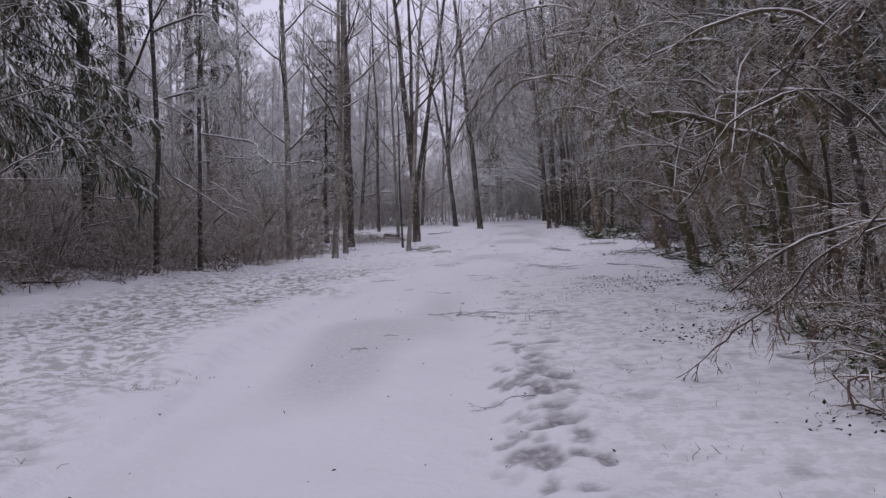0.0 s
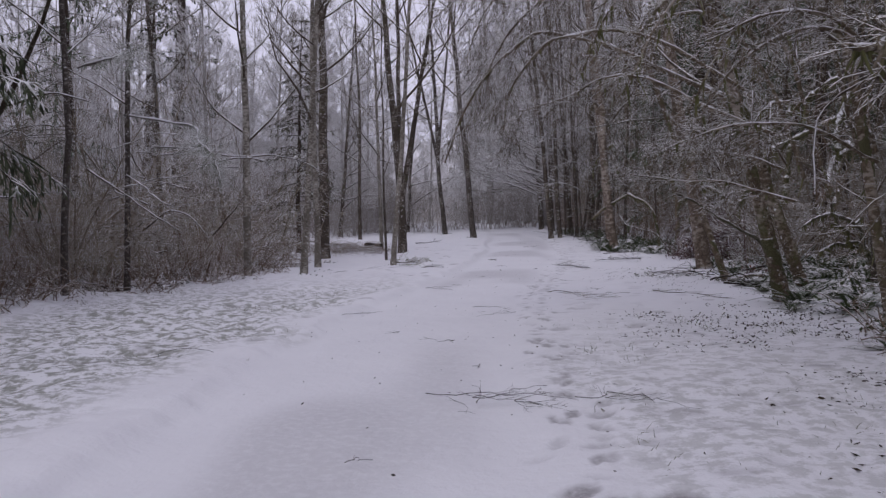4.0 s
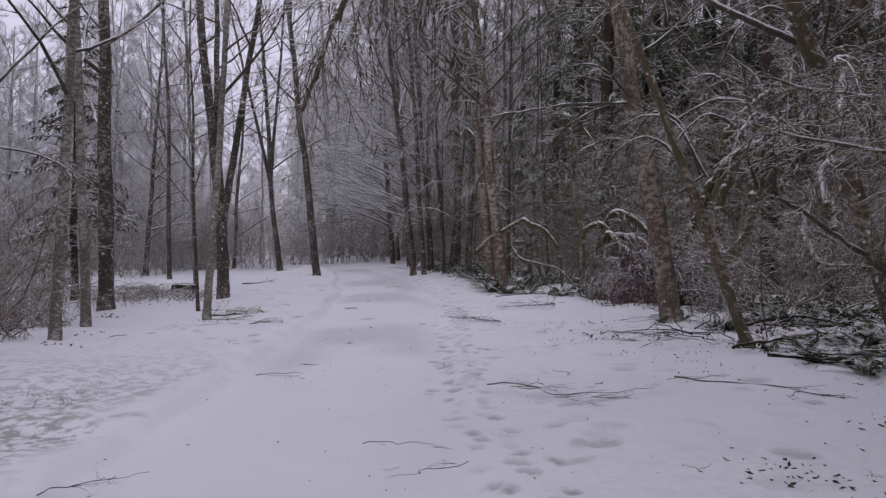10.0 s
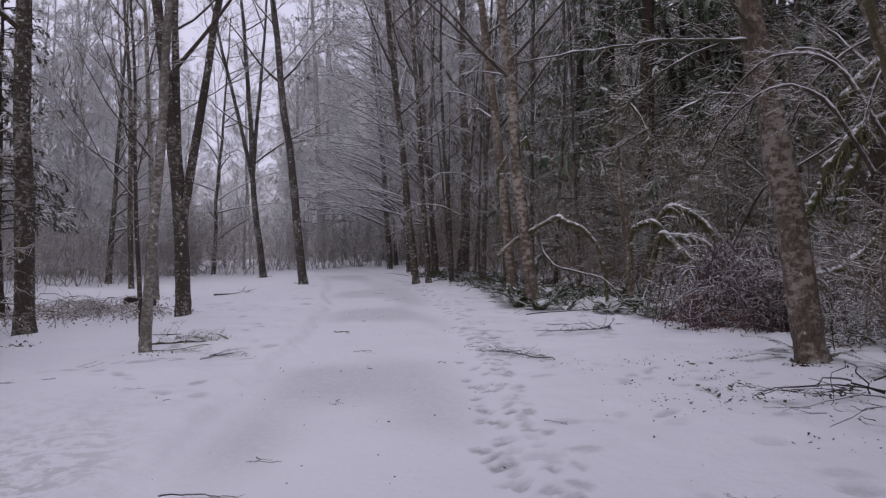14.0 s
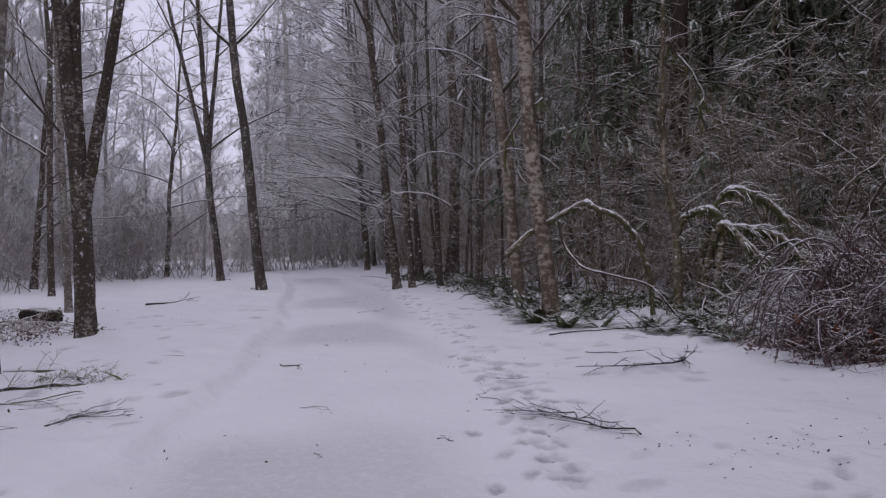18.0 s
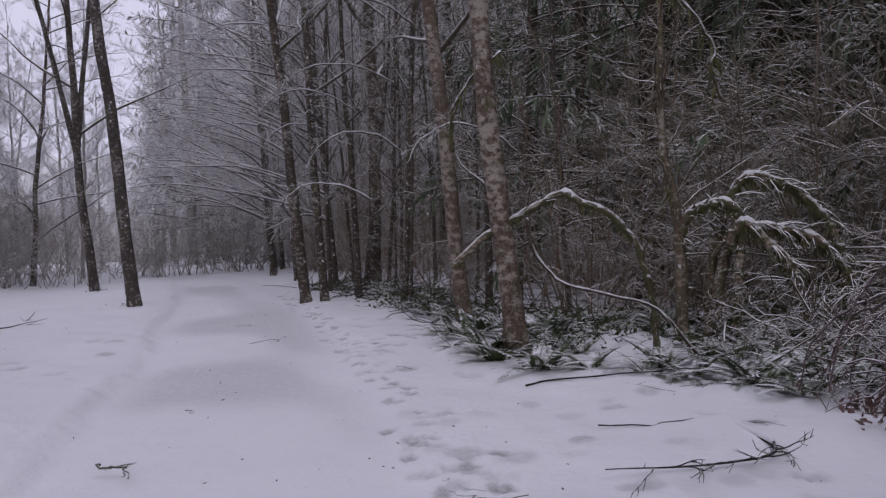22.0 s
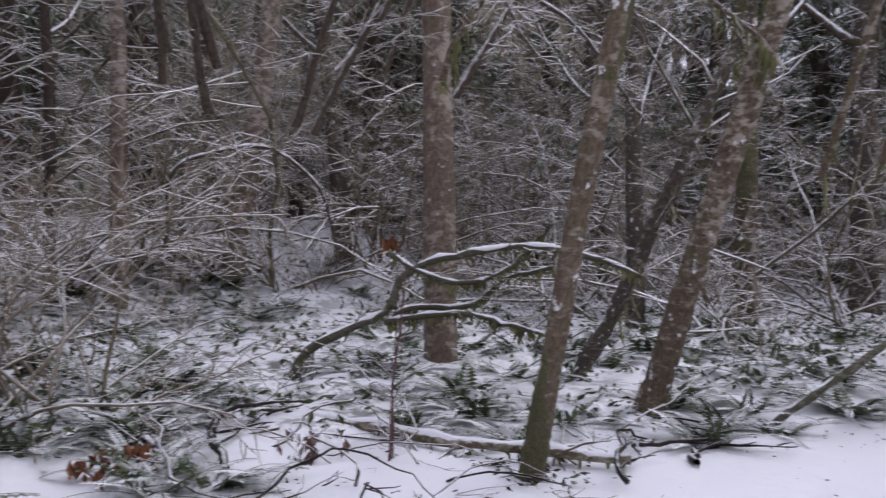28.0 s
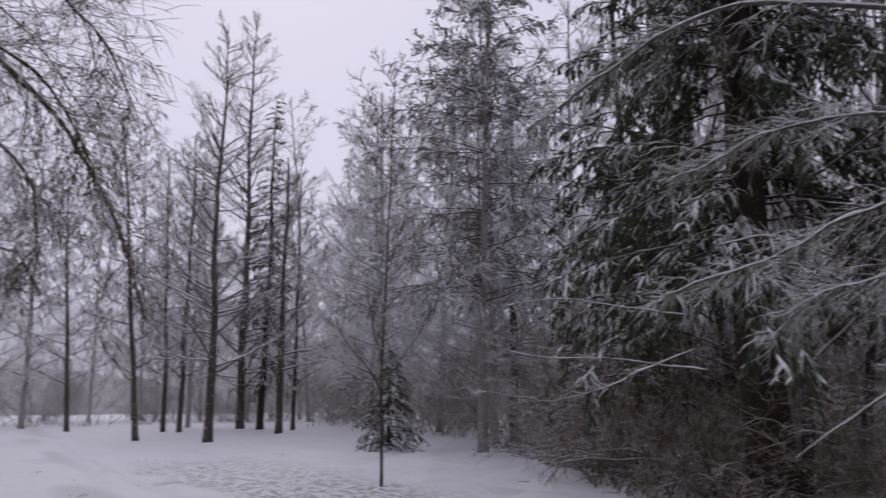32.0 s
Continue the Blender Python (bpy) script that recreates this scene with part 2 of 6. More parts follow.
def snow_material():
    m, t, b = mat_base("snow")
    at = t.nodes.new("ShaderNodeAttribute")
    at.attribute_name = "wear_and_dips"
    gr = t.nodes.new("ShaderNodeAttribute")
    gr.attribute_name = "grass"
    broad = noise_node(t, 0.7, 4)
    fine = noise_node(t, 14.0, 5, 0.65)
    col = mix(t, broad, (0.77, 0.77, 0.80), (0.86, 0.86, 0.88))
    tuft = ramp(t, noise_node(t, 6.5, 5, 0.68), (0.46, (0, 0, 0)), (0.57, (1, 1, 1)))
    col = mix(t, calc(t, "MULTIPLY", calc(t, "MULTIPLY", gr.outputs["Fac"], tuft), 0.8), col, mix(t, fine, (0.09, 0.10, 0.065), (0.34, 0.34, 0.29)))
    du = t.nodes.new("ShaderNodeAttribute")
    du.attribute_name = "duff"
    bare = ramp(t, noise_node(t, 3.4, 6, 0.72), (0.50, (0, 0, 0)), (0.58, (1, 1, 1)))
    col = mix(t, calc(t, "MULTIPLY", du.outputs["Fac"], bare), col, mix(t, fine, (0.035, 0.030, 0.018), (0.13, 0.115, 0.075)))
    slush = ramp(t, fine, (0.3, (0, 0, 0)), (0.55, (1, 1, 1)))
    # Greys the worn lane and every pressed dip.
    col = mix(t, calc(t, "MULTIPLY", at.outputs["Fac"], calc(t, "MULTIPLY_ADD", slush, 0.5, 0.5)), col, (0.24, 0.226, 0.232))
    t.links.new(col, b.inputs["Base Color"])
    b.inputs["Roughness"].default_value = 0.75
    b.inputs["Specular IOR Level"].default_value = 0.2
    bump(t, b, calc(t, "ADD", calc(t, "MULTIPLY", fine, 0.4), noise_node(t, 3.0, 4)), 0.5, 0.05)
    return m


M_SNOW = snow_material()

# ---- mesh helpers ----
def mesh_of(name, verts, faces, material, smooth=True):
    """A mesh from arrays: verts (n, 3), faces (m, k) of one size."""
    me = bpy.data.meshes.new(name)
    me.vertices.add(len(verts))
    me.vertices.foreach_set("co", np.asarray(verts, np.float32).ravel())
    m, k = faces.shape
    me.loops.add(m * k)
    me.loops.foreach_set("vertex_index", faces.astype(np.int32).ravel())
    me.polygons.add(m)
    me.polygons.foreach_set("loop_start", np.arange(0, m * k, k, dtype=np.int32))
    me.polygons.foreach_set("use_smooth", np.full(m, smooth))
    me.update(calc_edges=True)
    me.materials.append(material)
    return me


def part(name, me, parent, label="", kind=""):
    ob = new(name, me)
    ob.parent = parent
    return tagged(ob, label, kind=kind)


def unit(v):
    return v / np.maximum(np.linalg.norm(v, axis=-1, keepdims=True), 1e-9)


def sweep(pts, radii, sides):
    """Tubes along the lines pts (n, k, 3) with radii (n, k)."""
    n, k, _ = pts.shape
    tan = unit(np.gradient(pts, axis=1))
    mean = unit(pts[:, -1] - pts[:, 0])
    ref = np.where(np.abs(mean[:, 2:3]) > 0.8, [[1.0, 0.03, 0.0]], [[0.0, 0.0, 1.0]])[:, None, :]
    side = unit(np.cross(tan, ref))
    up = np.cross(side, tan)
    a = np.pi / 2 + 2 * np.pi * np.arange(sides) / sides
    ring = np.cos(a)[None, None, :, None] * side[:, :, None] + np.sin(a)[None, None, :, None] * up[:, :, None]
    verts = pts[:, :, None] + radii[:, :, None, None] * ring
    idx = np.arange(n * k * sides).reshape(n, k, sides)
    nxt = np.roll(idx, -1, axis=2)
    quads = np.stack([idx[:, :-1], nxt[:, :-1], nxt[:, 1:], idx[:, 1:]], -1)[..., ::-1]
    return verts.reshape(-1, 3), quads.reshape(-1, 4)


def joined(*lots):
    vs, fs, base = [], [], 0
    for v, f in lots:
        vs.append(v)
        fs.append(f + base)
        base += len(v)
    return np.concatenate(vs), np.concatenate(fs)


def grow(rng, start, way, length, k, wob, lift):
    """Wandering lines from start along way; lift bends them up (+) or down (-) towards their ends."""
    n = len(start)
    pts = np.empty((n, k, 3))
    pts[:, 0] = start
    d = unit(way)
    step = (length / (k - 1))[:, None]
    for i in range(1, k):
        d = d + rng.normal(0, wob, (n, 3))
        d[:, 2] += lift / (k - 1)
        d = unit(d)
        pts[:, i] = pts[:, i - 1] + d * step
    return pts


def sprout(rng, lines, per, lo, spread, length, k, wob, lift, up=0.0):
    """Children of lines: per lines each, from the stretch past lo, leaving at an angle."""
    n, kk, _ = lines.shape
    own = np.repeat(np.arange(n), per)
    s = lo + (1 - lo) * rng.random(len(own)) ** 0.8
    f = s * (kk - 1)
    i = np.minimum(f.astype(int), kk - 2)
    fr = (f - i)[:, None]
    a, b = lines[own, i], lines[own, i + 1]
    tan = unit(b - a)
    off = rng.normal(0, 1, tan.shape)
    off -= tan * (off * tan).sum(-1, keepdims=True)
    way = tan + spread * unit(off)
    way[:, 2] += up
    ln = length * np.linalg.norm(lines[own, -1] - lines[own, 0], axis=-1) * (1.15 - 0.7 * s) * rng.uniform(0.6, 1.3, len(own))
    return grow(rng, a + (b - a) * fr, way, ln, k, wob, lift)


def taper(lines, r0, r1):
    k = lines.shape[1]
    return np.outer(np.broadcast_to(r0, len(lines)), np.ones(k)) * np.linspace(1, r1, k)


def spread_of(rng, lines, first, second, r1, r2, lo=0.25, spread=0.9, l1=0.4, l2=0.45, wob=0.14, lift=0.0, up=0.05):
    """Two orders of fine branches on the given lines, as one lot of tubes."""
    a = sprout(rng, lines, first, lo, spread, l1, 5, wob, lift, up)
    lots = [sweep(a, taper(a, r1, 0.35), 3)]
    if second:
        b = sprout(rng, a, second, 0.2, spread, l2, 3, wob, lift, up)
        lots.append(sweep(b, taper(b, r2, 0.4), 3))
    return joined(*lots)


def trunk_line(rng, height, lean, curve=(0, 0), k=18, wob=0.017):
    s = np.linspace(0, 1, k)
    w = np.cumsum(rng.normal(0, wob, (k, 2)), axis=0) * height * 0.12
    w = (w - w[0] - np.outer(s, w[-1] - w[0])) * np.minimum(1, s * 4)[:, None]
    p = np.zeros((k, 3))
    p[:, 0] = lean[0] * height * s + curve[0] * height * s * s + w[:, 0]
    p[:, 1] = lean[1] * height * s + curve[1] * height * s * s + w[:, 1]
    p[:, 2] = height * s - 0.12 * (1 - s)
    return p[None]


def trunk_mesh(rng, line, dia, sides=14, flare=0.5, top=0.22):
    """A tapered trunk along line, with close rings at its flared foot and an uneven skin."""
    n = line.shape[1]
    tall = max(line[0, -1, 2] - line[0, 0, 2], 0.5)
    s = np.unique(np.r_[0.0, np.array([0.06, 0.13, 0.22, 0.34, 0.5, 0.75]) / tall, np.linspace(0, 1, int(tall * 2.2) + 4)[1:]])
    k = len(s)
    way = np.stack([np.interp(s * (n - 1), np.arange(n), line[0, :, c]) for c in range(3)], -1)
    h = s * tall
    r = dia / 2 * (1 - (1 - top) * s) * (1 + flare * np.exp(-h / 0.2)) * (1 + rng.normal(0, 0.03, k))
    v, f = sweep(way[None], r[None], sides)
    v = v.reshape(k, sides, 3)
    c = way[:, None]
    turn = np.arange(sides) * 2 * np.pi / sides
    lump = 1 + 0.05 * np.sin(turn * 3 + rng.random() * 6)[None, :, None] + rng.normal(0, 0.035, (k, sides, 1))
    lump = lump + (flare * 0.5 * np.exp(-h / 0.15))[:, None, None] * np.sin(turn * 4 + rng.random() * 6)[None, :, None]
    return (c + (v - c) * lump).reshape(-1, 3), f


def bare_tree(seed, height, dia, lean=(0, 0), curve=(0, 0), stems=((0, 0),), fork=0.0, limbs=9, start=0.35, reach=0.26, rise=0.7, lift=0.35,
              first=12, second=7, bark_mat=None, limb_mat=None, twig_mat=None, twig_r=0.0055, wob=0.09, side=None, merged=False, spread=0.9):
    """A leafless tree at the origin: an Empty with trunk, limbs and twigs. stems: extra lean of each stem above the fork."""
    rng = np.random.default_rng(seed)
    root = new("alder_tree")
    bark_mat, limb_mat, twig_mat = bark_mat or M_ALDER, limb_mat or M_LIMB, twig_mat or M_TWIG
    lots, limb_lines, rads = [], [], []
    for i, (ex, ey) in enumerate(stems):
        if i == 0 or fork <= 0:
            line = trunk_line(rng, height, (lean[0] + (ex if fork <= 0 else 0), lean[1] + (ey if fork <= 0 else 0)), curve)
            if fork > 0 and i == 0:
                s = np.clip(np.linspace(0, 1, line.shape[1]) * height - fork, 0, None)
                line[0, :, 0] += ex * s
                line[0, :, 1] += ey * s
            d = dia
            main = line
        else:
            j = min(int(fork / height * 17) + 1, 15)
            up = trunk_line(rng, height - fork, (lean[0] + ex, lean[1] + ey), curve)
            line = up + main[0, j] - up[0, 0]
            d = dia * 0.62
        part("trunk" if i == 0 else "stem", mesh_of("trunk", *trunk_mesh(rng, line, d, flare=0.45 if i == 0 else 0.0, top=0.12 if fork > 0 else 0.22), bark_mat), root)
        n = max(3, int(limbs * (1.0 if merged else 1.4)) // len(stems))
        s = start + (0.97 - start) * (np.arange(n) + rng.random(n)) / n
        ang = np.cumsum(rng.uniform(1.6, 3.0, n)) + rng.random() * 6
        if side is not None:
            ang = side + rng.normal(0, 0.9, n)
        f = s * 17
        q = f.astype(int).clip(0, 16)
        at = line[0, q] + (line[0, q + 1] - line[0, q]) * (f - q)[:, None]
        way = np.stack([np.cos(ang), np.sin(ang), np.full(n, rise) + rng.normal(0, 0.15, n)], -1)
        ln = height * reach * (1.1 - 0.75 * s) * rng.uniform(0.7, 1.25, n)
        lines = grow(rng, at, way, ln, 8, wob, lift)
        r0 = d / 2 * (1 - 0.78 * s) * 0.42 + 0.004
        if merged:
            part("branchwork", mesh_of("branchwork", *sweep(lines, taper(lines, r0, 0.18), 5), limb_mat), root, kind="stuff")
        for a in range(0 if merged else n):
            part("limb", mesh_of("limb", *sweep(lines[a:a + 1], taper(lines[a:a + 1], r0[a], 0.18), 6), limb_mat), root)
        lots.append(spread_of(rng, lines, first, second, twig_r * 1.5, twig_r, 0.12, spread, 0.42, 0.5, lift=lift * 0.5))
    part("crown", mesh_of("crown", *joined(*lots), twig_mat), root, kind="stuff")
    return root


def fronds(rng, lines, width):
    """Roof-shaped strips along lines of three points: a flattened needle spray."""
    n, k, _ = lines.shape
    tan = unit(np.gradient(lines, axis=1))
    side = unit(np.cross(tan, [0.0, 0.0, 1.0]) + rng.normal(0, 0.25, (n, 1, 3)))
    w = width * np.array([0.5, 1.0, 0.2])[None, :, None] * rng.uniform(0.7, 1.4, (n, 1, 1))
    drop = np.array([0, 0, -0.45]) * w
    v = np.stack([lines - side * w + drop, lines, lines + side * w + drop], 2)
    i = np.arange(n * k * 3).reshape(n, k, 3)
    f = np.stack([i[:, :-1, :-1], i[:, :-1, 1:], i[:, 1:, 1:], i[:, 1:, :-1]], -1)
    return v.reshape(-1, 3), f.reshape(-1, 4)


def conifer(seed, height, dia, low=0.12, reach=0.2, per_m=4.5, sprays=13, needle_r=0.026, mat=None, droop=-0.5, second=6, bark_mat=None):
    """A conifer at the origin: trunk, branches and drooping needle sprays."""
    rng = np.random.default_rng(seed)
    root = new("conifer_tree")
    line = trunk_line(rng, height, (rng.normal(0, 0.01), rng.normal(0, 0.01)))
    part("trunk", mesh_of("trunk", *trunk_mesh(rng, line, dia, top=0.08), bark_mat or M_FIRBARK), root)
    n = int(height * (1 - low) * per_m)
    s = low + (0.985 - low) * np.sort(rng.random(n))
    f = s * 17
    q = f.astype(int).clip(0, 16)
    at = line[0, q] + (line[0, q + 1] - line[0, q]) * (f - q)[:, None]
    ang = rng.random(n) * 2 * np.pi
    way = np.stack([np.cos(ang), np.sin(ang), np.full(n, 0.15) + rng.normal(0, 0.12, n)], -1)
    ln = height * reach * (1.08 - s) * rng.uniform(0.75, 1.2, n) + 0.25
    br = grow(rng, at, way, ln, 6, 0.09, droop)
    part("branchwork", mesh_of("branchwork", *sweep(br, taper(br, 0.012 + 0.02 * (1 - s), 0.25), 4), M_BOUGH), root, kind="stuff")
    a = sprout(rng, br, sprays, 0.08, 0.8, 0.25, 3, 0.15, droop, -0.15)
    lots = [fronds(rng, a, needle_r)]
    if second:
        b = sprout(rng, a, second, 0.05, 0.95, 0.48, 3, 0.2, droop, -0.25)
        lots.append(fronds(rng, b, needle_r * 0.8))
    part("foliage", mesh_of("foliage", *joined(*lots), mat or M_NEEDLE), root, kind="stuff")
    return root


def larch(seed, height, dia, low=0.14, reach=0.2, per_m=5.5, rise=0.2, lift=0.35, first=12, second=4, twig_r=0.009, mat=None, lean=(0, 0)):
    """A bare conical tree: close tiers of upturned branches furred with rime."""
    rng = np.random.default_rng(seed)
    root = new("larch_tree")
    line = trunk_line(rng, height, lean)
    part("trunk", mesh_of("trunk", *trunk_mesh(rng, line, dia, top=0.06, flare=0.7), M_ALDER), root)
    n = int(height * (1 - low) * per_m)
    s = low + (0.985 - low) * np.sort(rng.random(n))
    f = s * 17
    q = f.astype(int).clip(0, 16)
    at = line[0, q] + (line[0, q + 1] - line[0, q]) * (f - q)[:, None]
    ang = rng.random(n) * 2 * np.pi
    way = np.stack([np.cos(ang), np.sin(ang), rise + 0.5 * s + rng.normal(0, 0.15, n)], -1)
    ln = height * reach * (1.06 - s) ** 0.8 * rng.uniform(0.45, 1.3, n) + 0.3
    br = grow(rng, at, way, ln, 8, 0.07, lift)
    part("branchwork", mesh_of("branchwork", *sweep(br, taper(br, 0.024 + 0.040 * (1 - s), 0.3), 5), M_BOUGH_RIME), root, kind="stuff")
    part("crown", mesh_of("crown", *spread_of(rng, br, first, second, twig_r, twig_r * 0.75, 0.12, 0.6, 0.42, 0.5, 0.08, 0.1, 0.0), mat or M_LARCH), root, kind="stuff")
    return root


def arch_tree(seed, height, dia, lean, side, limbs=20, reach=0.36, first=12, second=6, twig_r=0.0095):
    """A leaning edge tree that sends long rimed limbs out over the lane; side: the way they lean."""
    rng = np.random.default_rng(seed)
    root = new("rimed_tree")
    line = trunk_line(rng, height, lean)
    part("trunk", mesh_of("trunk", *trunk_mesh(rng, line, dia), M_DARK), root)
    s = 0.12 + 0.85 * (np.arange(limbs) + rng.random(limbs)) / limbs
    f = s * 17
    q = f.astype(int).clip(0, 16)
    at = line[0, q] + (line[0, q + 1] - line[0, q]) * (f - q)[:, None]
    ang = side + rng.normal(0, 0.75, limbs)
    way = np.stack([np.cos(ang), np.sin(ang), rng.uniform(0.25, 0.75, limbs)], -1)
    lines = grow(rng, at, way, height * reach * (1.1 - 0.6 * s) * rng.uniform(0.7, 1.2, limbs), 12, 0.055, -0.42)
    r0 = dia / 2 * (1 - 0.7 * s) * 0.36 + 0.016
    for a in range(limbs):
        part("limb", mesh_of("limb", *sweep(lines[a:a + 1], taper(lines[a:a + 1], r0[a], 0.2), 6), M_BOUGH_RIME), root)
    part("crown", mesh_of("crown", *spread_of(rng, lines, first, second, twig_r, twig_r * 0.7, 0.1, 0.6, 0.40, 0.5, 0.09, -0.1, 0.1), M_RIME), root, kind="stuff")
    return root


def shrub(seed, height, spread=0.7, stems=16, first=9, second=4, r=0.008, mat=None, name="bare_shrub", lift=-0.35, wob=0.13, base=0.25, twig_mat=None):
    """A thicket of arching leafless stems from one stool."""
    rng = np.random.default_rng(seed)
    root = new(name)
    at = np.c_[rng.normal(0, base, (stems, 2)), np.full(stems, -0.06)]
    ang = rng.random(stems) * 2 * np.pi
    way = np.stack([np.cos(ang) * spread, np.sin(ang) * spread, np.full(stems, 1.0)], -1) * rng.uniform(0.6, 1.2, (stems, 1))
    way[:, 2] = 1
    lines = grow(rng, at, way, height * rng.uniform(0.6, 1.25, stems), 7, wob, lift)
    part("stool", mesh_of("stool", *sweep(lines, taper(lines, r * rng.uniform(0.8, 1.5, stems), 0.3), 4), mat or M_BROWN), root, kind="stuff")
    part("crown", mesh_of("crown", *spread_of(rng, lines, first, second, r * 0.5, r * 0.34, 0.15, 1.0, 0.34, 0.45, 0.16, lift * 0.3), twig_mat or mat or M_BROWN), root, kind="stuff")
    return root


def set_at(ob, x, y, turn=0.0, size=1.0, dz=0.0):
    ob.location = (x, y, gz(x, y) + dz)
    ob.rotation_euler = (0, 0, turn)
    ob.scale = (size,) * 3
    return ob


def copy_at(ob, x, y, turn=0.0, size=1.0, tilt=(0, 0)):
    m = Matrix.LocRotScale((x, y, gz(x, y)), Euler((tilt[0], tilt[1], turn)), None)
    c = copy_thing(ob, m)
    c.scale = (size,) * 3
    return c


# ---- lie of the land ----
def smooth01(a, b, v):
    s = np.clip((v - a) / (b - a), 0, 1)
    return s * s * (3 - 2 * s)


def gz(x, y):
    """Height of the snow, without its small bumps."""
    x, y = np.asarray(x, float), np.asarray(y, float)
    z = np.where(x > 0, 0.048 * np.minimum(x, 9) + 0.03 * np.clip(x - 9, 0, 30), 0.03 * np.maximum(x, -5))
    z = z - 0.0033 * np.clip(y, -20, 40) + 0.40 * smooth01(27, 46, y) + 0.3 * smooth01(50, 90, y)
    z = z + 1.35 * smooth01(11.5, 17.5, x) * smooth01(11, 17, y) * smooth01(29, 22, y)
    return z if z.ndim else float(z)


def lane(y):
    """Middle of the trodden lane."""
    return np.interp(y, [-30, -12, 0, 8, 13, 19, 25, 29.5, 35, 44, 55, 66, 75, 90], [-3.9, -1.9, -0.95, -0.95, -0.8, 0.15, 1.5, 2.4, 3.35, 4.35, 4.7, 3.2, -1.0, -12.0])


def track(y):
    """Line of the footprints on the verge."""
    return np.interp(y, [-2, 5, 8, 12, 16, 20, 24, 28, 31, 35, 39, 46], [0.35, 0.6, 0.75, 1.05, 1.35, 1.9, 2.85, 3.9, 4.4, 4.85, 5.2, 5.5])


def value_noise(x, y, seed):
    xi, yi = np.floor(x).astype(np.int64), np.floor(y).astype(np.int64)
    fx, fy = x - xi, y - yi
    fx, fy = fx * fx * (3 - 2 * fx), fy * fy * (3 - 2 * fy)

    def h(a, b):
        v = np.sin(a * 127.1 + b * 311.7 + seed * 74.7) * 43758.5453
        return v - np.floor(v)

    return (h(xi, yi) * (1 - fx) + h(xi + 1, yi) * fx) * (1 - fy) + (h(xi, yi + 1) * (1 - fx) + h(xi + 1, yi + 1) * fx) * fy


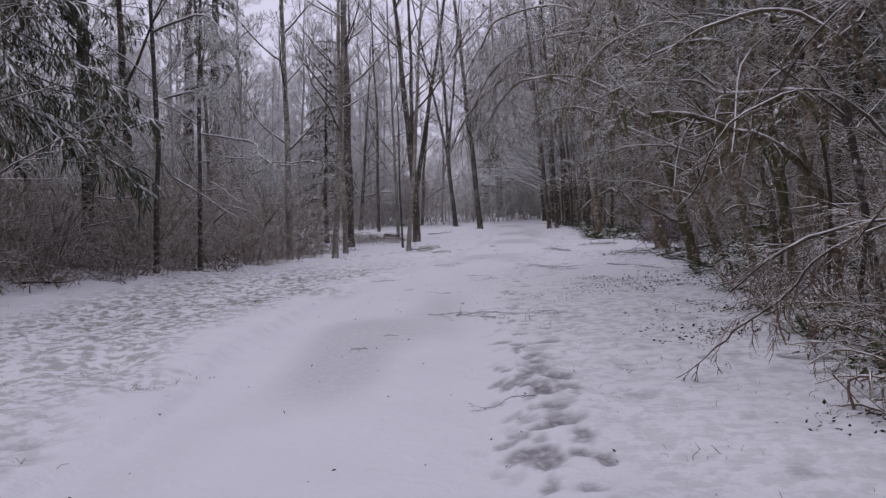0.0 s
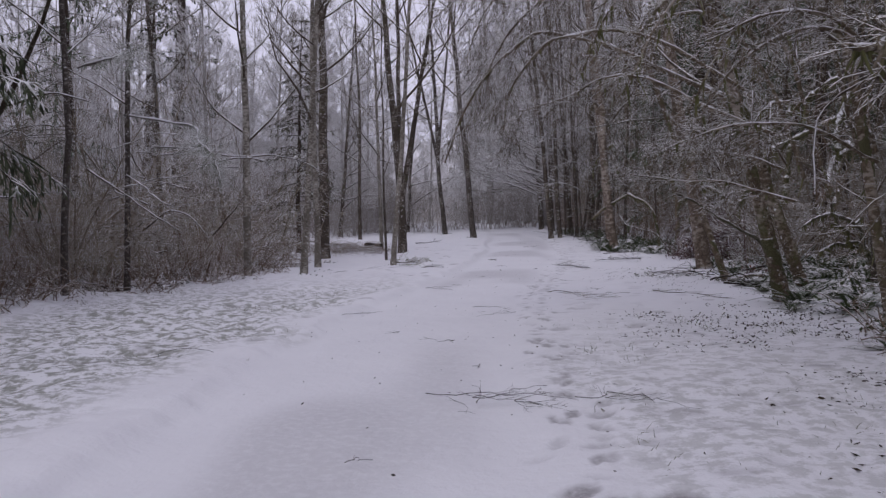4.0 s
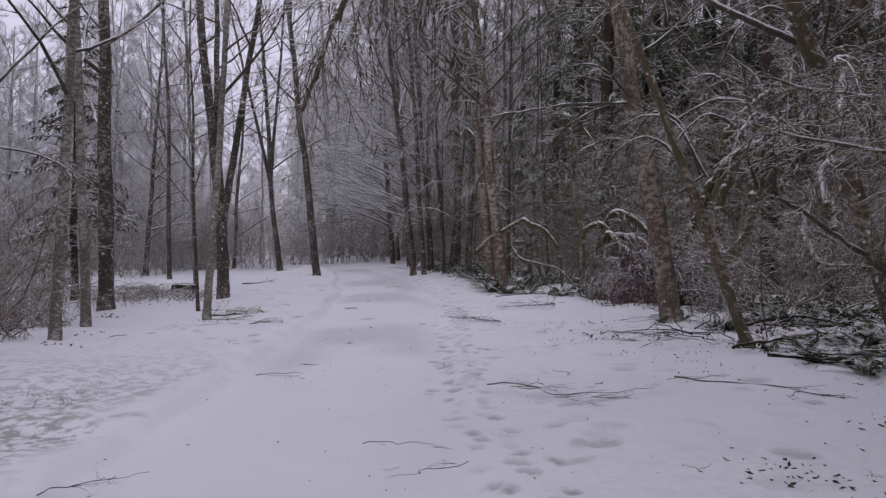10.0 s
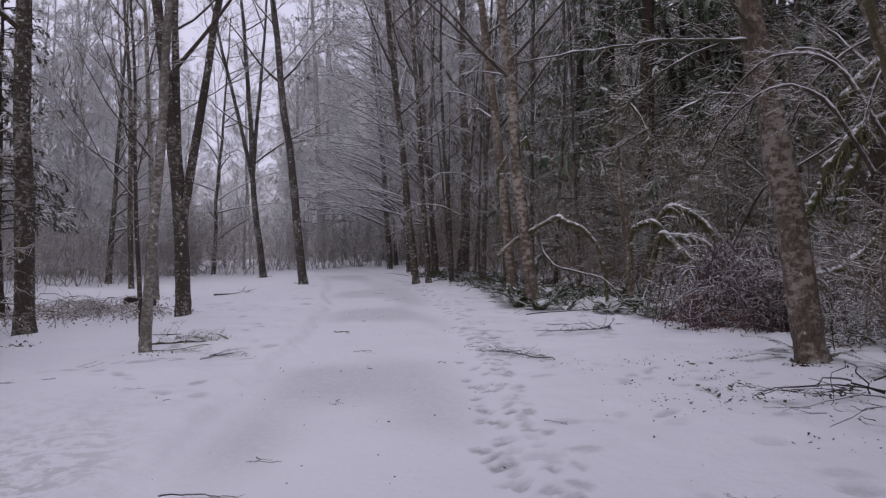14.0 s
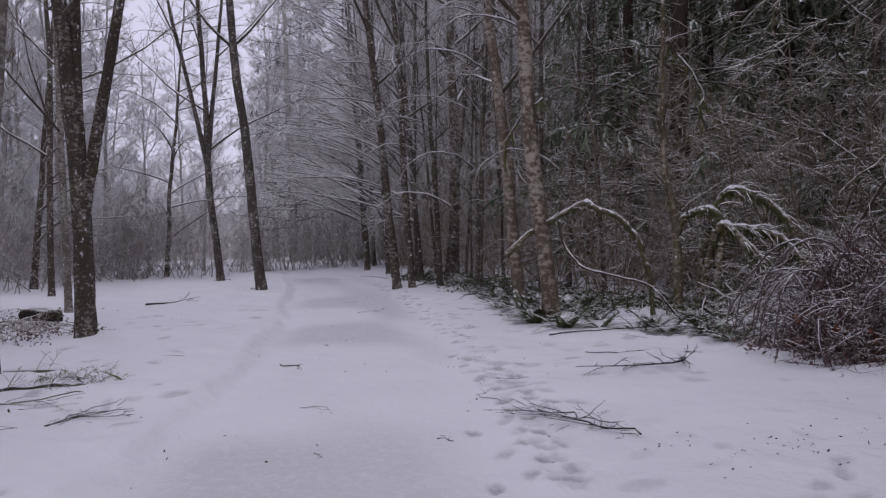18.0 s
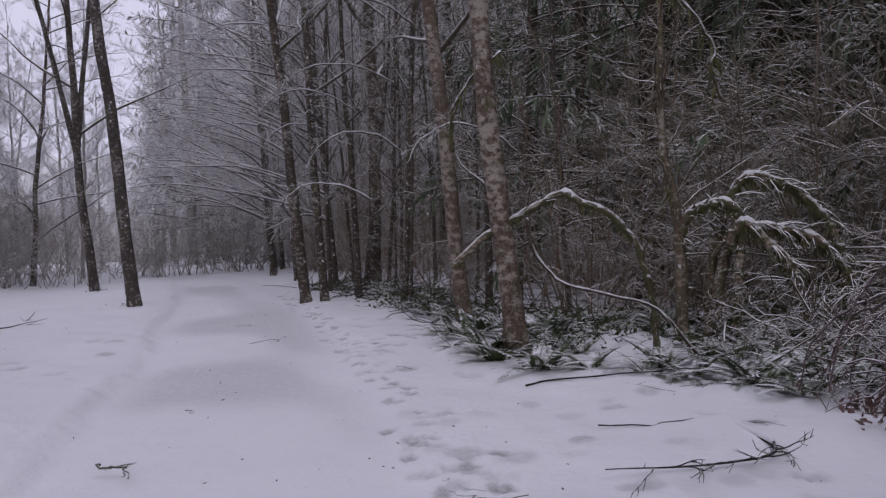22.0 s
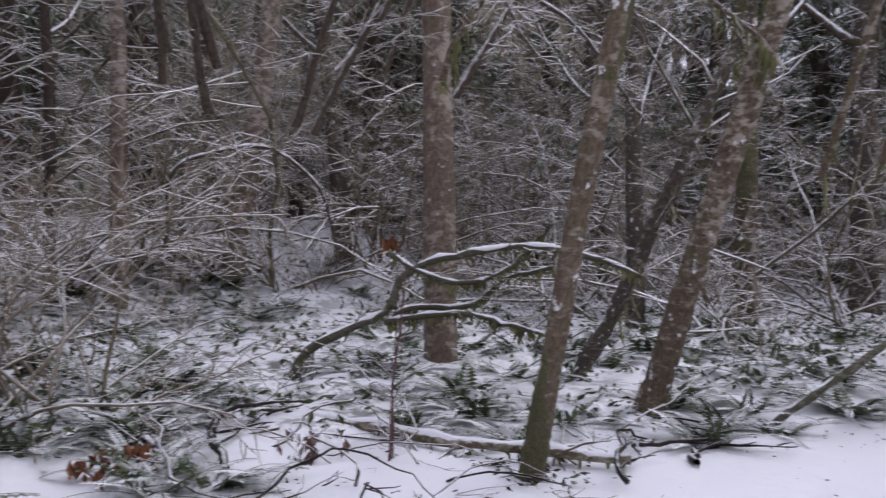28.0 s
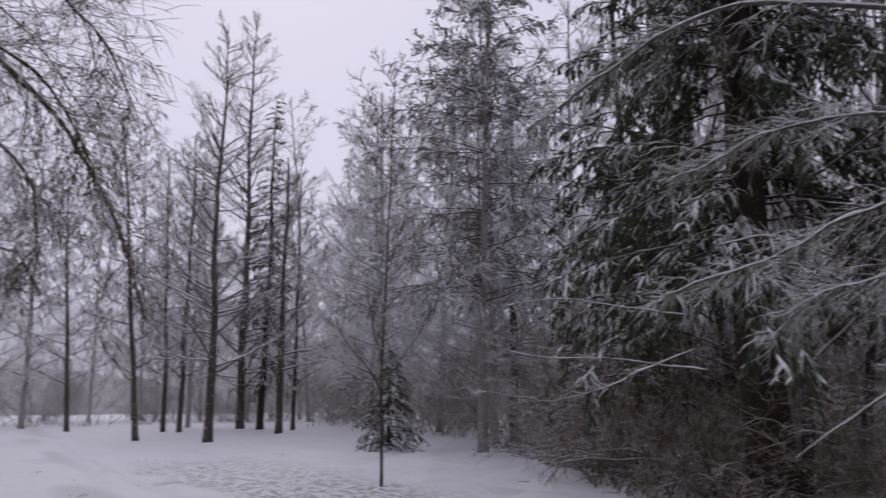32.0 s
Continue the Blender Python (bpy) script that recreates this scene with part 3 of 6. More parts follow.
def build_ground():
    def axis(lo, hi, step, far):
        inner = np.arange(lo, hi, step)
        out, d, a, b = [], step, lo, hi
        left, right = [], []
        while b < far:
            d *= 1.28
            a, b = a - d, b + d
            left.append(a)
            right.append(b)
        return np.array(left[::-1] + list(inner) + right)

    xs, ys = axis(-9.5, 13.0, 0.085, 1500), axis(-1.0, 46.0, 0.085, 1500)
    xs = np.unique(np.r_[xs[(xs < -5.5) | (xs > 6.0)], np.arange(-5.5, 6.0, 0.05)])
    ys = np.unique(np.r_[ys[(ys < 1.5) | (ys > 33)], np.arange(1.5, 33, 0.055)])
    X, Y = np.meshgrid(xs, ys)
    Z = gz(X, Y)
    side = X - lane(Y)
    off = np.abs(side)
    edge = 0.22 * (value_noise(X / 0.6, Y / 1.1, 15) - 0.5) + 0.1 * (value_noise(X / 0.2, Y / 0.25, 16) - 0.5)
    verge = smooth01(1.28, 1.62, off + edge)
    near = (np.abs(X) < 30) & (np.abs(Y - 22) < 45)
    n1 = value_noise(X / 0.9, Y / 0.9, 1) - 0.5
    U, V = 0.8 * X + 0.6 * Y + 0.3 * n1, 0.8 * Y - 0.6 * X + 0.3 * value_noise(X / 0.7, Y / 0.7, 8)
    n2 = value_noise(U / 0.33, V / 0.33, 2) - 0.5
    n3 = 0.6 * value_noise((0.62 * X + 0.78 * Y + 0.1 * n2) / 0.17, (0.78 * X - 0.62 * Y) / 0.15, 3) + 0.5 * value_noise((0.95 * X - 0.31 * Y) / 0.10, (0.31 * X + 0.95 * Y + 0.1 * n2) / 0.12, 4) - 0.55
    rough = verge * np.where(near, 1, 0) * np.where(side < 0, 0.55 + 0.45 * smooth01(4, 9, Y), 0.6) * (0.35 + 0.65 * smooth01(-8, -5.5, X))
    grass = smooth01(-1.5, -2.4, side + 0.8 * n1) * smooth01(27, 17, Y) * smooth01(0, 4, Y) * smooth01(-7.6, -5.6, X) + 0.5 * smooth01(1.5, 2.2, side + 0.6 * n1) * smooth01(18, 10, Y) * smooth01(7, 5, X)
    Z = Z + near * (0.06 * n1 * (0.35 + verge) + 0.045 * n2 * (0.12 * near + rough) * (0.8 + 0.8 * grass) + 0.030 * n3 * rough * (0.35 + grass))
    Z += near * np.where(side < 0, 0.085, 0.045) * verge + near * 0.05 * n1 * smooth01(-1.4, -2.2, side) - near * 0.02 * np.exp(-((off - 1.2) / 0.25) ** 2)
    wood = smooth01(5.6, 7.5, X - 0.02 * Y) + smooth01(-5.5, -8, X)
    Z += near * wood * (0.16 * (value_noise(X / 0.6, Y / 0.6, 6) - 0.4) + 0.06 * (value_noise(X / 0.22, Y / 0.22, 7) - 0.5))
    wear_and_dips = 0.30 * smooth01(1.6, 0.7, off) * smooth01(0.4, 0.85, value_noise(X / 1.1, Y / 2.6, 12)) * near
    rng = np.random.default_rng(5)

    def tread(px, py, wide, long, turn, deep, dark):
        i0, i1 = np.searchsorted(ys, [py - 0.7, py + 0.7])
        j0, j1 = np.searchsorted(xs, [px - 0.7, px + 0.7])
        w = np.s_[i0:i1, j0:j1]
        dx, dy = X[w] - px, Y[w] - py
        a, b = dx * math.cos(turn) - dy * math.sin(turn), dx * math.sin(turn) + dy * math.cos(turn)
        q = np.sqrt((a / wide) ** 2 + (b / long) ** 2)
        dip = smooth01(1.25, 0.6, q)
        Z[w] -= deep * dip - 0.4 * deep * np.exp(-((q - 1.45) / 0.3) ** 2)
        # The dip is greyed in the colour too, most at its middle.
        wear_and_dips[w] = np.maximum(wear_and_dips[w], dip * dark)

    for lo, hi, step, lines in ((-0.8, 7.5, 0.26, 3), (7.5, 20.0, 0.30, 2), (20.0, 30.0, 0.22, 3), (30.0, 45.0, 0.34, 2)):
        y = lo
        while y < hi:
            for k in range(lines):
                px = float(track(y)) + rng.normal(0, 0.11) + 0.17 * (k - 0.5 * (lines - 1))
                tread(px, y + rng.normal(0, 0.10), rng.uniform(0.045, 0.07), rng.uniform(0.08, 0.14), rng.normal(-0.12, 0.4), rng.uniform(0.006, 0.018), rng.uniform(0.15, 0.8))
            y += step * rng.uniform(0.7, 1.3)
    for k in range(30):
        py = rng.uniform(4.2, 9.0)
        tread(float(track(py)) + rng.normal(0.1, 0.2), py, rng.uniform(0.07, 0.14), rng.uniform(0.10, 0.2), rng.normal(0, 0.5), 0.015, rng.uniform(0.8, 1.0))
    # Random small hollows on both verges, each greyed by a random amount.
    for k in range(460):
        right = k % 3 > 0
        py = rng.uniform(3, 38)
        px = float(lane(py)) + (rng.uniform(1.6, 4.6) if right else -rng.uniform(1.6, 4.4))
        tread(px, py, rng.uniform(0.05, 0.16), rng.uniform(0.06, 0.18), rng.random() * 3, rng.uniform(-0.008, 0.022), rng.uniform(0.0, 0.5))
    v = np.stack([X, Y, Z], -1).reshape(-1, 3)
    ny, nx = X.shape
    i = np.arange(nx * ny).reshape(ny, nx)
    f = np.stack([i[:-1, :-1], i[:-1, 1:], i[1:, 1:], i[1:, :-1]], -1).reshape(-1, 4)
    me = mesh_of("ground", v, f, M_SNOW)
    duff = np.clip(smooth01(0.2, 1.6, X - np.interp(Y, [0, 8, 15, 20, 24, 30, 40, 60], [3.4, 4.2, 5.2, 6.2, 7.4, 7.8, 7.4, 7.4])) * (0.85 - 0.5 * smooth01(21, 18, Y) * smooth01(10, 12.5, Y)) + smooth01(-0.3, -1.6, X - np.interp(Y, [0, 10, 14, 20, 24, 29, 36], [-16, -12, -9.6, -7.4, -5.6, -4.9, -9])) * 0.85, 0, 1)
    for key, val in (("wear_and_dips", wear_and_dips), ("grass", np.clip(grass, 0, 1) * (0.5 + 0.5 * smooth01(5, 12, Y))), ("duff", duff)):
        me.attributes.new(key, "FLOAT", "POINT").data.foreach_set("value", val.astype(np.float32).ravel())
    tagged(new("ground", me), "snow-covered ground with a smooth trodden lane", "ground", kind="structure")


build_ground()


def far_wood(name, a0, a1, radius, base, rise, mat, seed):
    """A strip of distant misty woodland along an arc, with a skyline of uneven tree tops."""
    n = 900
    a = np.radians(np.linspace(a0, a1, n))
    ragged = np.zeros(n)
    for k, (f, h) in enumerate(((9, 0.45), (37, 0.25), (140, 0.2), (430, 0.2))):
        ragged += h * value_noise(np.linspace(0, f, n), np.full(n, 0.5), seed + k)
    r = radius + 2.0 * value_noise(np.linspace(0, 160, n), np.full(n, 0.5), seed + 9)
    x, y = r * np.sin(a), 25 + r * np.cos(a)
    z0, z1 = np.full(n, -1.0), base + rise * ragged
    v, f = [], []
    for dx in (0.0, 3.0):
        sx, sy = x + dx * np.sin(a), y + dx * np.cos(a)
        v += [np.c_[sx, sy, z0], np.c_[sx, sy, z1]]
    i = np.arange(n - 1)
    for lo, hi in ((0, 1), (1, 3), (3, 2)):
        f.append(np.stack([lo * n + i, lo * n + i + 1, hi * n + i + 1, hi * n + i], -1))
    tagged(new(name, mesh_of(name, np.concatenate(v), np.concatenate(f), mat, False)), "grey-brown misty woodland in the distance", "woodland", kind="structure")


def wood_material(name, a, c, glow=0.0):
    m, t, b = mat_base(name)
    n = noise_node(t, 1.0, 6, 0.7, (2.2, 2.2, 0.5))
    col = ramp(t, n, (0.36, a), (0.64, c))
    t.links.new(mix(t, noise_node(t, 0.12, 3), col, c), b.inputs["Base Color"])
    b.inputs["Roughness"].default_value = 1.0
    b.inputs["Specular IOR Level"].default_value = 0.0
    # glow: emission that imitates sky-lit mist in front of the wood.
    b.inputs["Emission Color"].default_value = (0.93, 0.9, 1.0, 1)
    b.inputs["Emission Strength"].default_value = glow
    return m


# Grey and pale woods hold distance mist in their colours and glow.
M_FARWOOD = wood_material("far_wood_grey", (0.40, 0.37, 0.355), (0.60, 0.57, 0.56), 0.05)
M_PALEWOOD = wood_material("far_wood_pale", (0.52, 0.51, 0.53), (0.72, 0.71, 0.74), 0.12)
M_DEEPWOOD = wood_material("deep_wood_brown", (0.07, 0.066, 0.05), (0.20, 0.185, 0.15))
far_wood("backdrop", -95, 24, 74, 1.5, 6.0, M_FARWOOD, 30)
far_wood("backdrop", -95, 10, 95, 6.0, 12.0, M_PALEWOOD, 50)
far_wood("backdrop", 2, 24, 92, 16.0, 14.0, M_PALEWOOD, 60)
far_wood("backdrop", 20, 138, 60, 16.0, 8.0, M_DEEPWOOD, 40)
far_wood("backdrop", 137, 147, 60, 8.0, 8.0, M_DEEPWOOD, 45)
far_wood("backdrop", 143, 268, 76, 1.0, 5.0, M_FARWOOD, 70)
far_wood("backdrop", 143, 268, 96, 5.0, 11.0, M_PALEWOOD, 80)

# ---- trees beside the lane, one by one ----
def stand(ob, x, y, label, category="tree", group="", name="alder_tree", turn=0.0):
    ob.name = name
    set_at(ob, x, y, turn)
    return tagged(ob, label, category, group)


def coat(tree, *spans):
    """Shaggy moss grown round the trunk between the given heights."""
    trunk = next(c for c in tree.children if c.name.startswith("trunk"))
    ring = np.array([v.co for v in trunk.data.vertices]).reshape(-1, 14, 3)
    rng = np.random.default_rng(len(ring) + int(spans[0][1] * 10))
    for z0, z1 in spans:
        k = int((z1 - z0) / 0.035)
        z = np.linspace(z0, z1, k)
        high = ring[:, :, 2].mean(1)
        way = np.stack([[np.interp(z, high, ring[:, a, c]) for c in range(3)] for a in range(14)], 0).transpose(2, 0, 1)
        mid = way.mean(1, keepdims=True)
        patch = value_noise(np.repeat(z * 4, 14), np.tile(np.arange(14) * 0.5, k), int(z0 * 10) + 3).reshape(k, 14, 1)
        out = 0.66 + 0.62 * patch + rng.normal(0, 0.045, (k, 14, 1))
        out[[0, -1]] = 0.6
        v = (mid + (way - mid) * out).reshape(-1, 3)
        i, a = np.meshgrid(np.arange(k - 1), np.arange(14), indexing="ij")
        b = (a + 1) % 14
        f = np.stack([i * 14 + a, i * 14 + b, (i + 1) * 14 + b, (i + 1) * 14 + a], -1).reshape(-1, 4)
        part("moss_coat", mesh_of("moss_coat", v, f, M_MOSSFUR), tree, "shaggy olive-green moss dusted with snow")
    return tree


T = bare_tree
stand(T(1, 15, 0.22, (-0.02, 0), limbs=10, start=0.2, bark_mat=M_PALE), -4.98, 25.55, "grey-barked bare alder at the thicket's edge")
stand(T(2, 14, 0.21, (0.045, 0), limbs=8, start=0.3, bark_mat=M_PALE), -3.69, 26.7, "slim pale-barked alder on open snow")
stand(T(3, 15, 0.2, (-0.015, 0), limbs=8, start=0.3, bark_mat=M_PALE), -3.56, 28.6, "slim pale-barked alder beside its twin")
stand(T(4, 18, 0.38, (-0.01, 0), limbs=12, start=0.24, bark_mat=M_DARK), -3.9, 32.6, "stout dark mossy trunk with bare limbs", name="dark_tree")
stand(T(5, 13, 0.18, (0.045, 0), limbs=8, start=0.4, bark_mat=M_PALE), -1.31, 29.1, "thin pale alder leaning over the snow")
stand(T(51, 9, 0.09, (-0.05, 0), (0.02, 0), limbs=9, start=0.25, bark_mat=M_DARK), -1.62, 31.3, "thin dark sapling with a curved stem", name="sapling")
stand(T(6, 18, 0.34, (0.0, 0), stems=((-0.10, 0), (0.15, 0), (-0.03, 0.06)), fork=1.8, limbs=18, start=0.25, bark_mat=M_DARK), -1.2, 34.9, "three-stemmed alder with rough mossy bark", name="forked_alder")
stand(T(7, 16, 0.19, (-0.03, 0), limbs=10, start=0.25, bark_mat=M_DARK), -3.64, 44.5, "slim dark alder at the clearing's edge")
stand(T(71, 15, 0.17, (-0.05, 0), limbs=10, start=0.25, bark_mat=M_PALE), -2.25, 39.3, "slim pale alder at the clearing's edge")
stand(T(8, 19, 0.30, (-0.10, 0), stems=((0.02, 0), (-0.12, 0), (0.16, 0.05)), fork=4.0, limbs=18, start=0.2), 0.8, 52.0, "tall forked alder beyond the clearing", name="forked_alder")
stand(T(9, 20, 0.30, (-0.115, 0), limbs=10, start=0.3), 2.03, 43.4, "tall leaning alder beside the lane")
stand(T(10, 19, 0.24, (-0.115, 0), limbs=9, start=0.25, bark_mat=M_DARK), 5.6, 41.8, "straight alder at the wood's edge")
stand(T(11, 18, 0.2, (-0.09, 0), limbs=9, start=0.25, bark_mat=M_DARK), 5.95, 41.5, "slim alder at the wood's edge")
stand(T(12, 18, 0.36, (-0.01, 0), limbs=9, start=0.3, bark_mat=M_DARK), 8.1, 45.0, "dark straight trunk inside the wood", name="dark_tree")
stand(T(13, 17, 0.27, (-0.13, 0), limbs=9, start=0.2, bark_mat=M_REDBARK), 7.1, 36.2, "reddish leaning alder at the wood's edge")
stand(T(14, 17, 0.29, (-0.125, 0), limbs=9, start=0.25, bark_mat=M_REDBARK), 6.55, 33.15, "pale-patched alder with ferns at its foot")
stand(T(15, 17, 0.36, (-0.165, 0.02), limbs=9, start=0.28, bark_mat=M_REDBARK, side=2.6), 6.65, 24.05, "stout alder with pale blotched bark leaning over the verge")
coat(stand(T(16, 11, 0.14, (-0.40, 0.09), (0.05, 0), limbs=7, start=0.3, bark_mat=M_MOSSY), 6.08, 20.95, "slim mossy leaning alder"), (0.0, 0.9), (2.3, 3.6))
coat(stand(T(17, 14, 0.23, (-0.37, 0.02), limbs=8, start=0.25, bark_mat=M_MOSSY), 6.8, 19.1, "mossy leaning alder with snow on its bark"), (2.9, 4.2), (5.0, 6.0))
coat(stand(T(118, 15, 0.23, (-0.34, -0.10), limbs=8, start=0.3, bark_mat=M_MOSSY, reach=0.22, side=3.0, lift=-0.2), 5.57, 17.2, "mossy leaning alder whose limbs arch over the lane"), (0.0, 1.1), (2.4, 3.2), (4.2, 5.5))
coat(stand(T(19, 13, 0.15, (-0.25, -0.05), limbs=9, start=0.25, bark_mat=M_MOSSY, reach=0.24, first=16, second=9, twig_r=0.0045, side=3.1, lift=-0.3), 5.9, 14.8, "leaning mossy stem hung with bare twigs"), (1.5, 3.0))
coat(stand(T(20, 12, 0.14, (-0.22, -0.12), limbs=9, start=0.25, bark_mat=M_MOSSY, reach=0.22, first=18, second=9, twig_r=0.0045, side=3.3, lift=-0.4), 5.4, 12.0, "leaning mossy stem with arching limbs"), (0.8, 2.6))
stand(T(21, 9, 0.10, (-0.2, 0), limbs=9, start=0.25, reach=0.2, first=20, second=10, twig_r=0.004, side=3.1, lift=-0.5), 5.0, 8.8, "leaning hazel overhanging the verge", name="hazel_tree")
stand(T(22, 9, 0.10, (-0.22, 0), limbs=9, start=0.25, reach=0.2, first=20, second=10, twig_r=0.004, side=3.3, lift=-0.5), 4.8, 5.6, "leaning hazel overhanging the verge", name="hazel_tree")
stand(T(23, 9, 0.07, (-0.02, 0), limbs=16, start=0.2, reach=0.3, lift=0.2), -6.1, 10.0, "thin young tree standing alone on open snow", name="sapling")

# ---- woods: sets of trees, copied ----
rng = np.random.default_rng(77)
ALDERS = [T(200 + i, 15 + i, 0.2 + 0.03 * i, (0.02 * (i - 3), 0), limbs=14, start=0.14, first=14, second=8, bark_mat=(M_ALDER, M_DARK)[i % 2], twig_r=0.0065, merged=i > 2) for i in range(6)]
# Far trees: frost and painted haze share their pale colours.
FROSTED_HAZY = [T(220 + i, 16 + i, 0.25, (0.01 * (i - 2), 0), limbs=40, start=0.07, first=15, second=9, bark_mat=M_FARBARK, limb_mat=M_FARBARK, twig_mat=M_TWIG_FAR, twig_r=0.010, merged=True, reach=0.24, rise=0.55) for i in range(4)]
for k in FROSTED_HAZY:
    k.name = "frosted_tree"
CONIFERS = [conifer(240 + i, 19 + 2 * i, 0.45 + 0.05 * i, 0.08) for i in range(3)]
FROSTED_HAZY_CONIFERS = [conifer(250 + i, 17 + 2 * i, 0.4, 0.06, mat=M_NEEDLE_FAR, droop=-0.2, bark_mat=M_FARBARK) for i in range(2)]
SCRUB = [shrub(280 + i, 2.6 + 0.7 * i, 0.55, 16, 13, 7, 0.016, M_SCRUB, "frosted_scrub", -0.3, 0.24, 0.6) for i in range(4)]
THICKET = [shrub(285 + i, 2.4 + 0.6 * i, 0.6, 16, 13, 7, 0.013, M_THICKET, "thicket_shrub", -0.45, 0.22, 0.6) for i in range(3)]
MAPLES = [shrub(290 + i, 3.6 + 0.5 * i, 0.9, 8, 11, 5, 0.024, M_MAPLE, "mossy_maple", -1.1, 0.14, twig_mat=M_UNDER) for i in range(4)]
SHRUBS = [shrub(260 + i, 1.9 + 0.25 * i) for i in range(5)]
TALL = [shrub(270 + i, 4.2 + 0.5 * i, 0.4, 10, 12, 6, 0.016, M_UNDER, "tall_shrub", -0.4, 0.12) for i in range(4)]


unused = {k.name for k in ALDERS + FROSTED_HAZY + CONIFERS + FROSTED_HAZY_CONIFERS + SHRUBS + TALL + SCRUB + THICKET + MAPLES}


def scatter(kinds, spots, label, category, group, lo=0.85, hi=1.2, tilt=0.04):
    for x, y in spots:
        k = kinds[int(rng.integers(len(kinds)))]
        if k.name in unused:
            unused.discard(k.name)
            c = set_at(k, x, y, rng.random() * 6.28)
        else:
            c = copy_at(k, x, y, rng.random() * 6.28, rng.uniform(lo, hi), tuple(rng.normal(0, tilt, 2)))
        tagged(c, label, category, group)


def spots_in(n, x0, x1, y0, y1, gap, keep=None):
    out = []
    tries = 0
    while len(out) < n and tries < n * 40:
        tries += 1
        x, y = rng.uniform(x0, x1), rng.uniform(y0, y1)
        if keep and not keep(x, y):
            continue
        if all((x - a) ** 2 + (y - b) ** 2 > gap * gap for a, b in out):
            out.append((x, y))
    return out


def left_edge(y):
    return np.interp(y, [-12, 0, 10, 14, 20, 24, 29, 33, 36, 40, 43.5, 47.5, 53, 56, 58, 70], [-17, -16, -12.2, -9.8, -7.6, -5.8, -4.9, -5.5, -9, -8.8, -6.5, -4.8, -3.6, -0.6, 0.2, 0])


def right_edge(y):
    return np.interp(y, [-30, -5, 5, 10, 15, 20, 24, 30, 40, 48, 60, 75], [4.0, 3.2, 3.3, 4.4, 5.4, 7.0, 8.6, 8.8, 8.0, 7.6, 7.8, 6.0])


def glade(x, y):
    """The open fern floor below the mossy trunks."""
    return (6 < x < 12.8 and 16.6 < y < 26.5) or (8 < x < 11.5 and 26 < y < 33.5)


def open_floor(x, y):
    return glade(x, y) or (7.4 < x < 13.2 and 8 < y < 17)


def in_right(x, y):
    return x > right_edge(y) + 1.0


def in_left(x, y):
    return x < left_edge(y) - 0.8


# right-hand wood
scatter(ALDERS, spots_in(44, 5, 22, -4, 62, 1.7, lambda x, y: in_right(x, y) and not glade(x, y) and (y > 10 or x > 9.5)), "bare woodland tree among undergrowth", "tree", "woodland trees")
scatter(CONIFERS, spots_in(40, 8, 30, 8, 75, 2.6, lambda x, y: x > right_edge(y) + (11 if 12 < y < 26 else 6.5 if y < 28 else 3.2)), "dark conifer deep in the wood", "conifer", "woodland conifers")
scatter(SHRUBS, spots_in(120, 3, 17, -3, 60, 0.9, lambda x, y: right_edge(y) < x < right_edge(y) + 7 and not (24 < y < 33 and x < 10.5) and not open_floor(x, y) and not (12 < y < 19 and x < 13)), "brown leafless undergrowth shrub", "shrub", "undergrowth", 0.6, 1.1)
scatter(TALL, spots_in(90, 4, 18, -4, 62, 1.1, lambda x, y: x > right_edge(y) + (2.0 if y < 9 else 0.6) and not open_floor(x, y) and not (11.5 < y < 18 and x < 9)), "tall leafless shrub with snow on its twigs", "shrub", "tall undergrowth")
scatter(MAPLES, spots_in(46, 7.5, 17, 1, 37, 1.5, lambda x, y: x > right_edge(y) + 1.6 and not glade(x, y) and (y > 9 or x > 9.5) and not (26 < y < 37 and x < 12.4)), "mossy arching understorey stems lined with snow", "shrub", "mossy understorey")
DEEP = [(18.8, 20.4), (19.2, 22.6), (23.5, 19.4), (20.4, 15.2), (22.8, 17.6), (17.2, 16.0), (24.0, 12.0), (22.0, 10.5), (18.4, 13.6), (19.0, 10.0), (21.8, 13.0), (14.6, 8.4), (17.3, 5.4), (13.8, 4.6), (16.6, -0.9),
        (14.2, 36.6), (16.0, 34.5), (15.0, 39.6), (16.0, 37.5), (11.6, 42.4), (17.5, 33.5), (15.5, 41.4), (19.0, 38.0), (15.6, 30.6), (18.2, 27.8), (17.0, 25.0)]
scatter(CONIFERS, DEEP, "dark conifer deep in the wood", "conifer", "woodland conifers")
scatter(CONIFERS, spots_in(15, 9, 21, -10, 6, 2.2), "dark conifer deep in the wood", "conifer", "woodland conifers")
scatter(ALDERS, spots_in(9, 10, 16, -6, 7, 1.8), "bare woodland tree among undergrowth", "tree", "woodland trees")
scatter(TALL, spots_in(14, 10.4, 13.6, 32.5, 39, 0.8), "tall leafless shrub with snow on its twigs", "shrub", "tall undergrowth")
POLES = [T(310 + i, 9 + i, 0.09 + 0.02 * i, (-0.05 + 0.04 * i, 0), limbs=10, start=0.2, reach=0.16, first=9, second=5, bark_mat=M_DARK, twig_r=0.005, merged=True) for i in range(3)]
for k in POLES:
    k.name = "slim_sapling"
unused |= {k.name for k in POLES}
scatter(POLES, spots_in(16, 6.6, 9.2, 35.6, 47, 0.7, lambda x, y: x > right_edge(y) - 1.2), "slim dark sapling at the wood's edge", "tree", "saplings at the wood's edge", 0.8, 1.2, 0.05)
